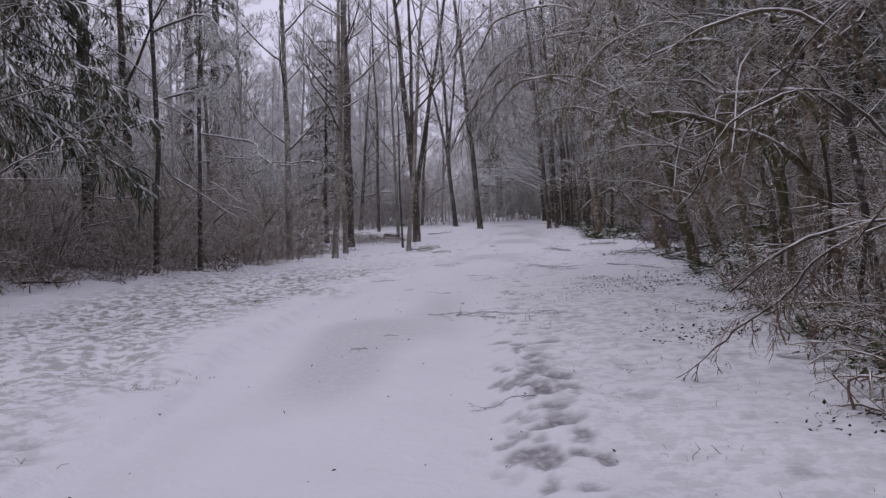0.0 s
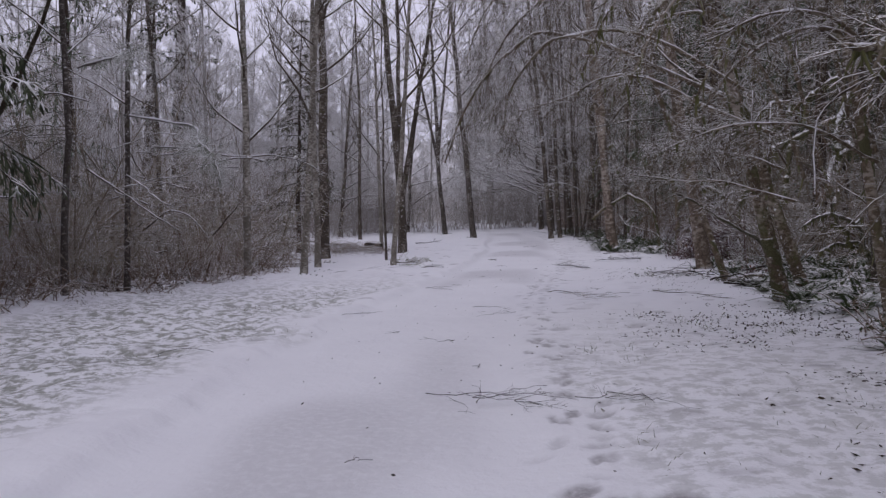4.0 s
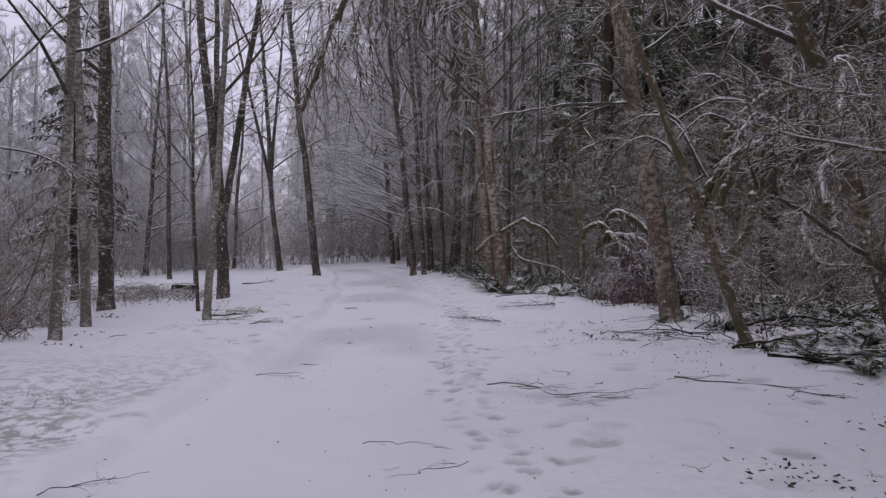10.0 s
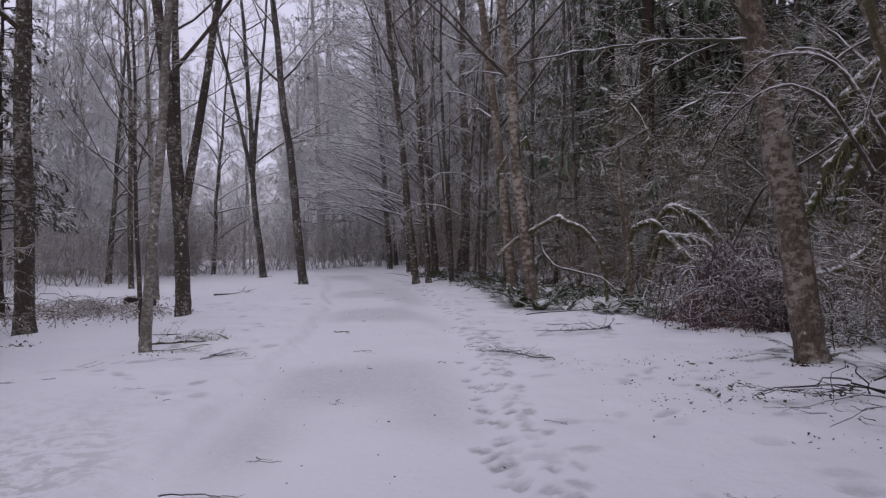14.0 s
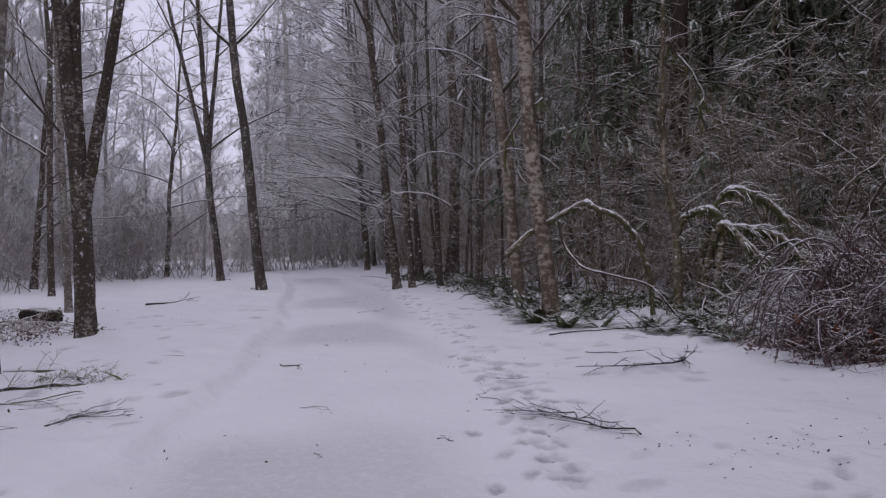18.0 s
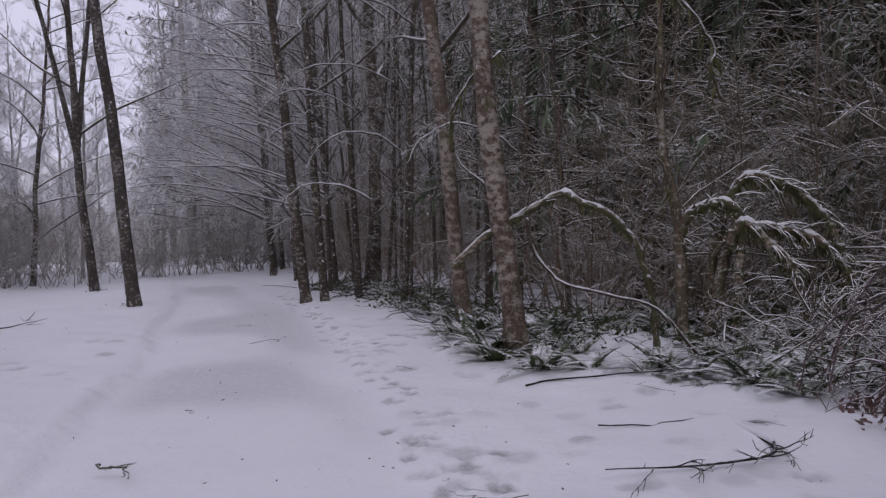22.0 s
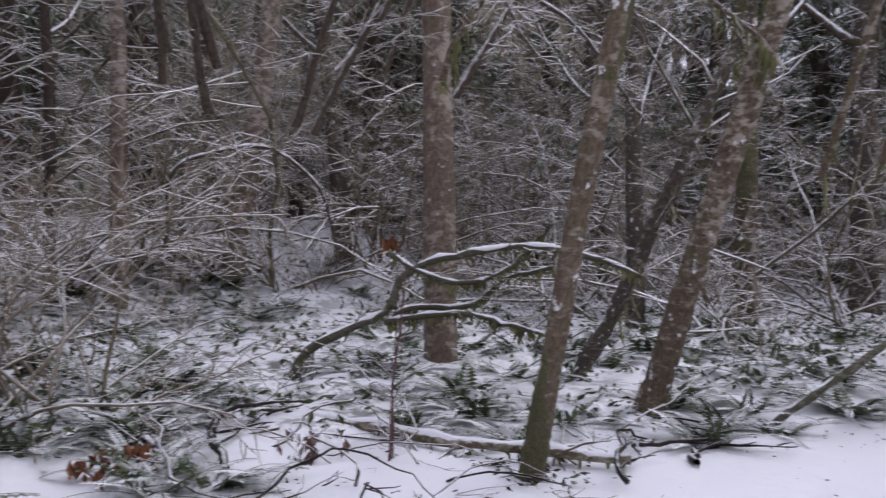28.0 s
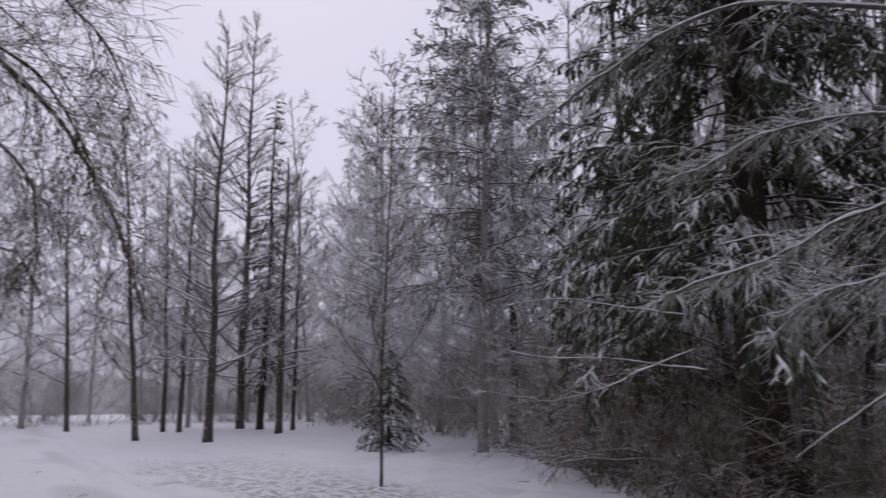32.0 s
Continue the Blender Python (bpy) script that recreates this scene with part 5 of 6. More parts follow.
bough(459, [(7.66, 20.54, 3.0), (7.46, 20.45, 3.49), (7.06, 20.21, 3.81), (6.59, 19.90, 3.83), (6.17, 19.61, 3.66), (5.76, 19.29, 3.24), (5.5, 19.1, 2.9)], 0.035, 0.014, "arching_bough", "mossy bough arching between trunks", M_MOSSY, first=14, second=5, moss=80)
# limbs arching over the lane from the leaning alders
def over_limb(seed, pts, r):
    bough(seed, pts, r * 0.75, r * 0.2, "overhanging_limb", "mossy limb arching over the lane, hung with bare twigs", M_MOSSY, first=80, second=8, moss=10, twig=0.26, lift=-0.35, spread=1.1, moss_len=0.06)


for k, (pts, r) in enumerate((
        ([(4.45, 17.15, 3.45), (3.71, 17.13, 3.75), (2.78, 17.13, 4.18), (2.07, 17.13, 4.38), (1.43, 17.01, 4.40), (0.97, 16.97, 4.06), (0.59, 16.82, 3.62), (0.21, 16.74, 2.95), (0.0, 16.7, 2.4)], 0.055),
        ([(4.6, 15.4, 2.7), (3.58, 15.67, 3.16), (2.84, 15.68, 3.48), (2.19, 15.66, 3.46), (1.68, 15.62, 3.2), (0.97, 15.65, 3.0)], 0.04),
        ([(4.9, 16.0, 2.3), (4.28, 16.21, 2.5), (3.57, 16.28, 2.56), (3.05, 16.40, 2.62)], 0.035),
        ([(4.8, 15.3, 1.8), (3.85, 15.53, 2.06), (3.11, 15.61, 2.15), (2.34, 15.59, 2.28)], 0.03),
        )):
    over_limb(470 + k, pts, r)
for k, (pts, r) in enumerate((
        ([(4.2, 16.9, 4.3), (3.4, 16.2, 5.2), (2.4, 15.6, 5.8), (1.3, 15.2, 5.6), (0.5, 14.9, 4.9), (0.0, 14.7, 4.1)], 0.026),
        ([(4.5, 14.6, 3.4), (3.6, 14.0, 4.3), (2.6, 13.5, 4.7), (1.6, 13.1, 4.4), (0.9, 12.9, 3.8)], 0.024),
        ([(4.3, 12.0, 2.6), (3.5, 11.6, 3.2), (2.7, 11.2, 3.3), (1.9, 10.9, 3.0)], 0.04),
        ([(4.6, 13.0, 2.2), (3.7, 12.9, 2.6), (2.9, 12.9, 2.6), (2.2, 12.8, 2.3)], 0.03))):
    over_limb(474 + k, pts, r)
# hazel and mossy limb at the start
bough(480, [(5.6, 11.2, 0.3), (5.54, 11.11, 0.75), (5.12, 10.96, 1.86), (4.41, 10.59, 2.36), (3.73, 10.40, 2.53), (3.08, 10.20, 2.68), (2.5, 9.8, 2.66)], 0.07, 0.03, "broken_limb", "thick mossy limb reaching over the verge under snow", M_MOSSY, first=12, second=6, moss=160, moss_len=0.2)
bough(481, [(4.9, 10.2, 2.5), (4.68, 10.22, 3.0), (4.18, 10.42, 3.04), (3.7, 10.5, 3.05)], 0.05, 0.04, "broken_limb", "short mossy stub under a cap of snow", M_MOSSY, first=8, second=4, moss=120, moss_len=0.2)
for k, (x, y, h) in enumerate(((4.3, 5.9, 1.5), (4.6, 7.4, 2.6), (4.9, 9.2, 3.2), (4.4, 4.9, 2.2), (5.2, 10.6, 3.4), (5.0, 8.2, 3.6), (5.4, 12.6, 3.0), (4.8, 6.6, 3.4))):
    rr = np.random.default_rng(500 + k)
    ex = rr.uniform(1.6, 2.4)
    bough(490 + k, [(x, y, gz(x, y) + 0.05), (x - 0.1, y - 0.1, h * 0.6), (x - ex * 0.4, y + rr.normal(0, 0.3), h), (x - ex * 0.8, y + rr.normal(0, 0.4), h * 0.9), (x - ex, y + rr.normal(0, 0.5), h * 0.6)], 0.025, 0.008, "hazel_bough", "arching hazel stem hung with twigs and catkins", M_LIMB, M_BROWN, first=26, second=9, snow=False, lift=-0.5, twig=0.3)
bough(499, [(4.3, 5.3, 1.9), (3.05, 5.93, 1.30), (2.71, 6.10, 0.87), (2.52, 6.29, 0.6), (2.22, 6.47, 0.24), (2.0, 6.46, 0.1)], 0.014, 0.006, "hazel_bough", "thin catkin-hung branch drooping to the snow", M_LIMB, M_BROWN, first=16, second=6, snow=False, lift=-0.9, twig=0.16)
# limbs of the dark conifer's edge
for k, (pts, r) in enumerate((
        ([(-6.6, 21.6, 3.6), (-5.37, 21.02, 3.41), (-4.94, 20.59, 3.27), (-4.72, 20.16, 3.13), (-4.59, 19.80, 2.95), (-4.40, 19.40, 2.83), (-4.15, 18.95, 2.65)], 0.03),
        ([(-6.2, 21.9, 3.0), (-4.87, 21.18, 2.86), (-4.60, 20.71, 2.64), (-4.39, 20.31, 2.55), (-4.25, 20.0, 2.25)], 0.026),
        ([(-7.2, 19.9, 6.0), (-5.88, 18.90, 6.13), (-5.33, 18.14, 5.95), (-4.96, 17.57, 5.58), (-4.73, 17.01, 5.36), (-4.5, 16.5, 5.1)], 0.04),
        ([(-7.2, 20.5, 4.4), (-6.25, 20.01, 4.52), (-5.87, 19.52, 4.51), (-5.65, 19.00, 4.46), (-5.48, 18.61, 4.28), (-5.37, 18.16, 4.2)], 0.035))):
    bough(520 + k, pts, r * 0.85, r * 0.35, "lichened_limb", "pale lichen-covered limb furred with snow", M_BOUGH_RIME, M_LICHEN, first=70, second=8, moss=90, twig=0.22, moss_len=0.12, lift=-0.5, moss_mat=M_LICHEN)
for k, pts in enumerate((
        [(4.2, 15.3, 4.0), (2.9, 15.5, 4.9), (1.81, 16.01, 4.86), (1.22, 16.52, 4.6), (0.83, 16.86, 4.12), (0.56, 17.09, 3.56), (0.43, 17.23, 2.98)],
        [(4.0, 15.9, 4.8), (2.4, 16.1, 5.6), (1.2, 16.53, 5.45), (0.85, 16.85, 4.99), (0.61, 17.1, 4.59), (0.43, 17.29, 4.06)],
        [(4.0, 15.2, 3.3), (2.7, 15.5, 4.1), (1.66, 15.96, 4.17), (1.27, 16.34, 3.93), (1.0, 16.61, 3.51), (0.93, 16.72, 2.96), (1.03, 16.76, 2.7)])):
    over_limb(480 + k, pts, 0.035)
# more limbs bowed over the verge
lrng = np.random.default_rng(560)
for k in range(13):
    y = 7.5 + 0.85 * k + lrng.normal(0, 0.2)
    x = float(np.interp(y, [7, 12, 19], [4.8, 5.4, 6.2]))
    h, ex, dy = lrng.uniform(3.4, 6.4), lrng.uniform(2.2, 3.6), lrng.normal(0, 0.5)
    bough(560 + k, [(x, y, h * 0.45), (x - ex * 0.2, y + dy * 0.2, h * 0.8), (x - ex * 0.5, y + dy * 0.5, h), (x - ex * 0.8, y + dy * 0.8, h * 0.96), (x - ex, y + dy, h * 0.82), (x - ex * 1.12, y + dy * 1.2, h * 0.64)], 0.035, 0.008, "overhanging_limb", "bare limb bowed over the verge, snow along its top", M_MOSSY, M_TWIG_SNOWY, first=60, second=9, moss=20, twig=0.22, lift=-0.3, spread=1.3)
# snowy boughs bowed between the stout alder and the mossy trunks
for k in range(13):
    x, y = lrng.uniform(6.3, 8.0), lrng.uniform(20.6, 23.6)
    h, ex, a = lrng.uniform(3.0, 5.6), lrng.uniform(0.9, 1.7), lrng.uniform(2.2, 4.6)
    dx, dy = math.cos(a), math.sin(a)
    bough(575 + k, [(x, y, h * 0.72), (x + ex * 0.35 * dx, y + ex * 0.35 * dy, h * 0.95), (x + ex * 0.8 * dx, y + ex * 0.8 * dy, h), (x + ex * 1.2 * dx, y + ex * 1.2 * dy, h * 0.9), (x + ex * 1.45 * dx, y + ex * 1.45 * dy, h * 0.74)], 0.026, 0.008, "snowy_bough", "bare bough bowed among trunks, furred with snow", M_LIMB, M_TWIG_SNOWY, first=48, second=7, twig=0.24, lift=-0.3, spread=1.2)
for k, pts in enumerate((
        [(6.1, 24.2, 4.0), (5.57, 24.2, 3.98), (4.85, 24.2, 3.93), (4.3, 24.2, 3.78), (3.63, 24.25, 3.63), (3.05, 24.3, 3.5)],
        [(5.6, 24.2, 4.0), (5.1, 24.5, 3.8), (4.7, 24.7, 3.4), (4.3, 24.9, 3.0)],
        [(5.9, 24.1, 4.1), (5.3, 23.9, 4.5), (4.7, 23.7, 4.5), (4.1, 23.5, 4.2)],
        [(6.2, 24.0, 3.3), (5.7, 24.3, 3.4), (5.1, 24.6, 3.2), (4.5, 24.9, 2.75)])):
    bough(590 + k, pts, 0.026 if k == 0 else 0.017, 0.007, "snowy_bough", "long pale bough reaching over the verge, lined with snow", M_PALESTICK, M_TWIG_SNOWY, first=18, second=5, twig=0.3, spread=0.7, lift=-0.15)
for k, (x, y, h) in enumerate(((8.3, 24.5, 2.8), (8.9, 24.0, 3.3), (9.2, 24.9, 2.6), (8.6, 23.3, 2.6), (9.6, 23.6, 3.4))):
    stand(shrub(595 + k, h, 0.6, 10, 12, 6, 0.014, M_UNDER, "bare_shrub", -0.7, 0.14), x, y, "brown leafless shrub arching under snow", "shrub", "undergrowth", name="bare_shrub")
stand(T(526, 13, 0.13, (0.01, 0.0), limbs=9, start=0.3, bark_mat=M_ALDER), -6.75, 21.8, "dark lichened alder inside the thicket's edge")
stand(T(527, 14, 0.15, (-0.02, 0.0), limbs=9, start=0.3, bark_mat=M_ALDER), -7.4, 20.3, "dark lichened alder inside the thicket's edge")
# snowy boughs criss-crossing the left-hand thicket
trng = np.random.default_rng(528)
for k in range(22):
    y = trng.uniform(14.5, 27)
    x = float(left_edge(y)) - trng.uniform(-0.2, 2.6)
    a, ln, h, up = trng.uniform(-0.9, 0.9) + (3.14 if k % 3 == 0 else 0.0), trng.uniform(1.4, 3.0), trng.uniform(0.5, 3.2), trng.uniform(-0.35, 0.45)
    dx, dy = ln * math.cos(a), ln * math.sin(a) * 0.5
    bough(600 + k, [(x - dx * 0.5, y - dy * 0.5, h), (x - dx * 0.15, y - dy * 0.15, h + up * ln * 0.55), (x + dx * 0.25, y + dy * 0.25, h + up * ln * 0.8 + 0.1), (x + dx * 0.5, y + dy * 0.5, h + up * ln * 0.75)], 0.019, 0.006, "snowy_bough", "crooked bough in the thicket lined with snow", M_LIMB, M_TWIG_SNOWY, first=22, second=5, twig=0.26, spread=0.9, lift=-0.2)
# edge limbs on the left seen along the lane
for k, pts in enumerate((
        [(-5.6, 23.2, 2.6), (-4.9, 23.0, 2.75), (-4.2, 22.8, 2.7), (-3.6, 22.6, 2.4)],
        [(-5.0, 25.4, 3.0), (-4.2, 25.1, 3.1), (-3.3, 24.8, 2.9), (-2.6, 24.5, 2.55)],
        [(-7.0, 20.5, 2.4), (-6.3, 20.2, 2.0), (-5.5, 19.9, 1.5), (-4.9, 19.7, 1.1)],
        [(-6.4, 22.0, 1.2), (-5.8, 21.8, 1.6), (-5.3, 21.6, 1.5), (-4.9, 21.4, 1.1)],
        [(-7.6, 18.6, 3.4), (-6.8, 18.4, 3.6), (-6.0, 18.2, 3.4)],
        [(-5.5, 24.0, 1.0), (-5.0, 23.8, 1.5), (-4.6, 23.7, 2.0)])):
    bough(540 + k, pts, 0.024, 0.009, "snowy_bough", "bare bough at the thicket's edge furred with snow", M_LIMB, first=14, second=5, twig=0.25)

# rimed limbs reaching from the wood's edge towards the lane
wrng = np.random.default_rng(1140)
for k in range(22):
    y = wrng.uniform(33, 47)
    x, h, ex = float(right_edge(y)) - wrng.uniform(0.6, 2.2), wrng.uniform(2.6, 6.8), wrng.uniform(1.2, 2.4)
    dy = wrng.uniform(-0.9, 0.5)
    bough(1140 + k, [(x, y, h), (x - ex * 0.3, y + dy * 0.3, h + 0.28), (x - ex * 0.65, y + dy * 0.65, h + 0.3), (x - ex * 0.9, y + dy * 0.9, h + 0.05), (x - ex * 1.05, y + dy, h - 0.35)], 0.022, 0.007, "snowy_bough", "bare limb arching from the wood's edge, white with rime", M_BOUGH_RIME, M_RIME, first=26, second=6, twig=0.22, lift=-0.35, spread=0.9)
# thin wands reaching out of the scrub towards the field
for k, pts in enumerate((
        [(-5.4, 18.2, 2.2), (-4.9, 17.77, 1.93), (-4.78, 17.64, 1.87), (-4.37, 17.26, 1.68), (-4.09, 17.01, 1.68), (-3.65, 16.67, 1.78)],
        [(-5.5, 18.3, 2.0), (-5.03, 17.91, 2.08), (-4.8, 17.68, 2.14), (-4.38, 17.27, 2.16), (-3.9, 16.87, 2.25), (-3.53, 16.62, 2.4)],
        [(-5.6, 18.0, 2.6), (-5.0, 17.5, 2.7), (-4.4, 17.0, 2.75), (-3.8, 16.5, 2.6)])):
    bough(1110 + k, pts, 0.011, 0.004, "snowy_bough", "thin wand reaching out of the scrub under snow", M_BOUGH_RIME, M_RIME, first=8, second=3, twig=0.25, spread=0.6, lift=-0.2)
# thin trees deep along the wood's edge
for k, (x, y, h, d, lean) in enumerate(((6.6, 9.4, 14, 0.13, -0.03), (7.4, 7.0, 15, 0.16, 0.02), (5.9, 7.3, 13, 0.11, -0.05), (8.6, 3.5, 16, 0.18, 0.0), (6.9, 3.0, 14, 0.14, -0.04), (5.2, 5.4, 12, 0.10, -0.08))):
    stand(T(1120 + k, h, d, (lean, 0.0), limbs=26, start=0.2, reach=0.2, first=14, second=8, bark_mat=M_DARK, limb_mat=M_BOUGH_RIME, twig_mat=M_TWIG_SNOWY, merged=True, twig_r=0.007), x, y, "thin dark tree inside the wood's edge", group="thin trees of the wood")

# ---- trees of the deep wood and of the field behind ----
stand(T(601, 13, 0.17, (0.0, 0.0), limbs=9, start=0.2, bark_mat=M_FIRBARK), 13.5, 22.7, "thin dark trunk among ferns", name="dark_tree")
stand(T(602, 15, 0.24, (0.01, 0.0), limbs=9, start=0.3, bark_mat=M_REDBARK), 13.3, 21.9, "pale-patched trunk rising from ferns")
stand(T(603, 16, 0.36, (-0.08, -0.12), limbs=9, start=0.25, bark_mat=M_REDBARK), 14.0, 20.2, "leaning reddish trunk on a low rise")
stand(T(604, 18, 0.34, (0.01, -0.01), limbs=10, start=0.25, bark_mat=M_REDBARK), 8.95, 19.7, "stout reddish-barked trunk behind fallen limbs")
coat(stand(T(605, 17, 0.38, (0.0, 0.0), limbs=9, start=0.2, bark_mat=M_MOSSY), 9.8, 13.6, "upright trunk coated in green moss", name="mossy_tree"), (0.2, 3.2), (3.8, 8.0))
stand(T(606, 18, 0.5, (0.0, 0.0), limbs=9, start=0.25, bark_mat=M_DARK), 9.6, 10.6, "broad dark trunk inside the wood", name="dark_tree")
stand(T(607, 16, 0.34, (0.02, 0.0), limbs=9, start=0.2, bark_mat=M_DARK), 13.4, 30.6, "dark mossy trunk behind the bramble", name="mossy_tree")
stand(T(608, 17, 0.42, (0.0, 0.0), limbs=9, start=0.35, bark_mat=M_FIRBARK), 11.66, 28.43, "dark trunk behind the bramble", name="dark_tree")
FIELD = (("slim leaning tree at the field's edge", -4.4, -16.7, 12, 0.24, 0.07), ("slim leaning tree at the field's edge", -5.5, -7.9, 13, 0.24, 0.10), ("thin tree in the field's clump", -7.9, -13.5, 13, 0.24, 0.04),
         ("thin tree in the field's clump", -8.45, -12.9, 14, 0.25, 0.0), ("thin tree in the field's clump", -12.3, -10.8, 13, 0.34, 0.0), ("thin tree in the field's clump", -14.2, -13.7, 13, 0.22, 0.0), ("slim tree far back on the field", -1.4, -26.3, 12, 0.24, -0.1))
for k, (label, x, y, h, d, lean) in enumerate(FIELD):
    stand(T(620 + k, h, d, (lean, 0), limbs=34, start=0.16, wob=0.12, reach=0.24, rise=0.4, lift=0.3, first=13, second=6, bark_mat=M_ALDER, limb_mat=M_BOUGH_RIME, twig_mat=M_LARCH, merged=True, twig_r=0.008, spread=0.6), x, y, label, group="trees on the field")
stand(larch(630, 16.2, 0.34, 0.12, 0.21), -7.3, -5.0, "tall larch-like tree with tiers of rimed branches", name="larch_tree")
stand(larch(631, 21.5, 0.42, 0.10, 0.2, 6.0), -11.6, -13.9, "tall larch-like tree with tiers of rimed branches", name="larch_tree")
stand(conifer(632, 17, 0.36, 0.12, 0.11, 7, 12, 0.04, M_NEEDLE_SNOWY, -0.7), -12.3, -13.2, "narrow dark conifer among bare trees", "conifer", name="dark_conifer")
stand(conifer(649, 9.5, 0.22, 0.05, 0.21, 11, 15, 0.028, M_NEEDLE_BROWN, -0.5, 5), -5.4, 36.4, "young dark conifer dusted with snow behind alders", "conifer", name="dark_conifer")
stand(conifer(642, 3.4, 0.09, 0.02, 0.40, 34, 14, 0.03, M_NEEDLE_RIME, -1.2, 5), -11.2, 1.2, "small conifer bush bowed under snow", "conifer", name="young_conifer")
stand(conifer(648, 20, 0.34, 0.24, 0.27, 12, 19, 0.028, M_NEEDLE_FAR, -0.25, 6, M_FARBARK), -13.2, 3.6, "large spreading conifer grey with rime and painted haze", "conifer", name="rimed_conifer")
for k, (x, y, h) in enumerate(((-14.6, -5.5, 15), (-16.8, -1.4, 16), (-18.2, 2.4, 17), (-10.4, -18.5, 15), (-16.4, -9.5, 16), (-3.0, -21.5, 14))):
    stand(T(660 + k, h, 0.26, (0.01, 0), limbs=46, start=0.14, wob=0.10, reach=0.26, rise=0.45, lift=0.1, first=16, second=9, bark_mat=M_FARBARK, limb_mat=M_BOUGH_RIME, twig_mat=M_TWIG_FAR, merged=True, twig_r=0.011), x, y, "bare tree white with rime and painted haze beyond the field", group="rimed trees beyond the field", name="rimed_tree", turn=1.1 * k)
stand(conifer(646, 15, 0.4, 0.15, 0.2, 7, 14, 0.035, M_NEEDLE_FAR, -0.2), -17.0, 0.4, "large conifer white with frost and painted haze", "conifer", name="frosted_conifer")
stand(conifer(644, 21, 0.8, 0.18, 0.20, 18, 32, 0.023, M_NEEDLE_SNOWY, -0.9, 6), -9.8, 16.0, "massive dark conifer at the wood's edge", "conifer", name="dark_conifer")
stand(conifer(645, 17, 0.24, 0.12, 0.15, 10, 20, 0.026, M_NEEDLE_SNOWY, -0.9, 6), -11.6, 11.6, "dark conifer with snow on its sprays", "conifer", name="dark_conifer")
stand(conifer(647, 18, 0.5, 0.2, 0.17, 9, 16, 0.034, M_NEEDLE_SNOWY, -0.9, 4), -13.6, 17.6, "dark conifer with snow on its sprays", "conifer", name="dark_conifer")

for k, (x, y) in enumerate(((-16.2, 50.0), (-14.2, 49.2))):
    stand(conifer(650 + k, 24, 0.85, 0.30, 0.13, 5, 12, 0.05, M_NEEDLE_SNOWY, -0.6), x, y, "tall conifer with a straight dark trunk behind bare trees", "conifer", name="tall_conifer")

# ---- bramble pile and brush ----
def bramble(seed, x, y, rx, ry, h, n, mat, label, name="bramble_pile"):
    """A heap of tangled arching canes that keeps to the shape of a low dome."""
    rng = np.random.default_rng(seed)

    def heap(p):
        ang = np.arctan2(p[..., 1], p[..., 0])
        lim = 1 + 0.26 * np.sin(3 * ang + seed) + 0.22 * np.sin(5 * ang + 2.3 + 3.5 * p[..., 2]) + 0.12 * np.sin(9 * ang + 5 * p[..., 2])
        q = np.sqrt((p[..., 0] / rx) ** 2 + (p[..., 1] / ry) ** 2 + (np.maximum(p[..., 2], 0) / h) ** 2) / lim
        p = p / (1 + 0.6 * np.maximum(q - 1, 0))[..., None]
        p[..., 2] = np.maximum(p[..., 2], -0.03)
        return p

    a, q = rng.random(n) * 6.28, np.sqrt(rng.random(n))
    at = np.c_[rx * q * np.cos(a), ry * q * np.sin(a), h * 0.75 * rng.random(n) ** 1.6 * (1 - q * q)]
    b = rng.random(n) * 6.28
    way = np.c_[np.cos(b), np.sin(b), rng.uniform(0.1, 1.8, n)]
    canes = heap(grow(rng, at, way, max(rx, ry, h) * rng.uniform(0.5, 1.4, n), 9, 0.26, -1.1))
    t1 = heap(sprout(rng, canes, 6, 0.1, 1.1, 0.4, 4, 0.3, -0.5))
    t2 = heap(sprout(rng, t1, 3, 0.2, 1.0, 0.5, 3, 0.3, -0.4))
    root = new(name)
    part("cane_tangle", mesh_of("cane_tangle", *sweep(canes, taper(canes, 0.010, 0.4) * rng.uniform(0.6, 1.5, (n, 1)), 4), mat), root, kind="stuff")
    part("twigwork", mesh_of("twigwork", *joined(sweep(t1, taper(t1, 0.0055, 0.4), 3), sweep(t2, taper(t2, 0.004, 0.5), 3)), mat), root, kind="stuff")
    set_at(root, x, y)
    return tagged(root, label, "brush")


def hung_leaves(name, x, y, rx, ry, h, n, size, mat, seed, label):
    """Withered leaves caught all over a heap of canes."""
    rng = np.random.default_rng(seed)
    d = unit(np.c_[rng.normal(0, 1, (n, 2)), np.abs(rng.normal(0, 0.7, n))]) * rng.uniform(0.45, 1.0, (n, 1)) ** 0.5
    c = d * [rx, ry, h] + [x, y, gz(x, y) + 0.05]
    u = unit(np.c_[rng.normal(0, 0.5, (n, 2)), np.full(n, -1.0)])
    w = unit(np.cross(u, rng.normal(0, 1, (n, 3))))
    up = np.cross(w, u)
    s = size * rng.uniform(0.5, 1.5, (n, 1))
    v = np.stack([c - u * s, c + w * s * 0.5 + up * s * 0.3, c + u * s + up * s * 0.4, c - w * s * 0.5 + up * s * 0.3, c - up * s * 0.15], 1)
    i = np.arange(n)[:, None] * 5
    f = np.concatenate([i + [[0, 4, 1]], i + [[1, 4, 2]], i + [[2, 4, 3]], i + [[3, 4, 0]]])
    return tagged(new(name, mesh_of(name, v.reshape(-1, 3), f, mat, False)), label, "leaves", kind="stuff")


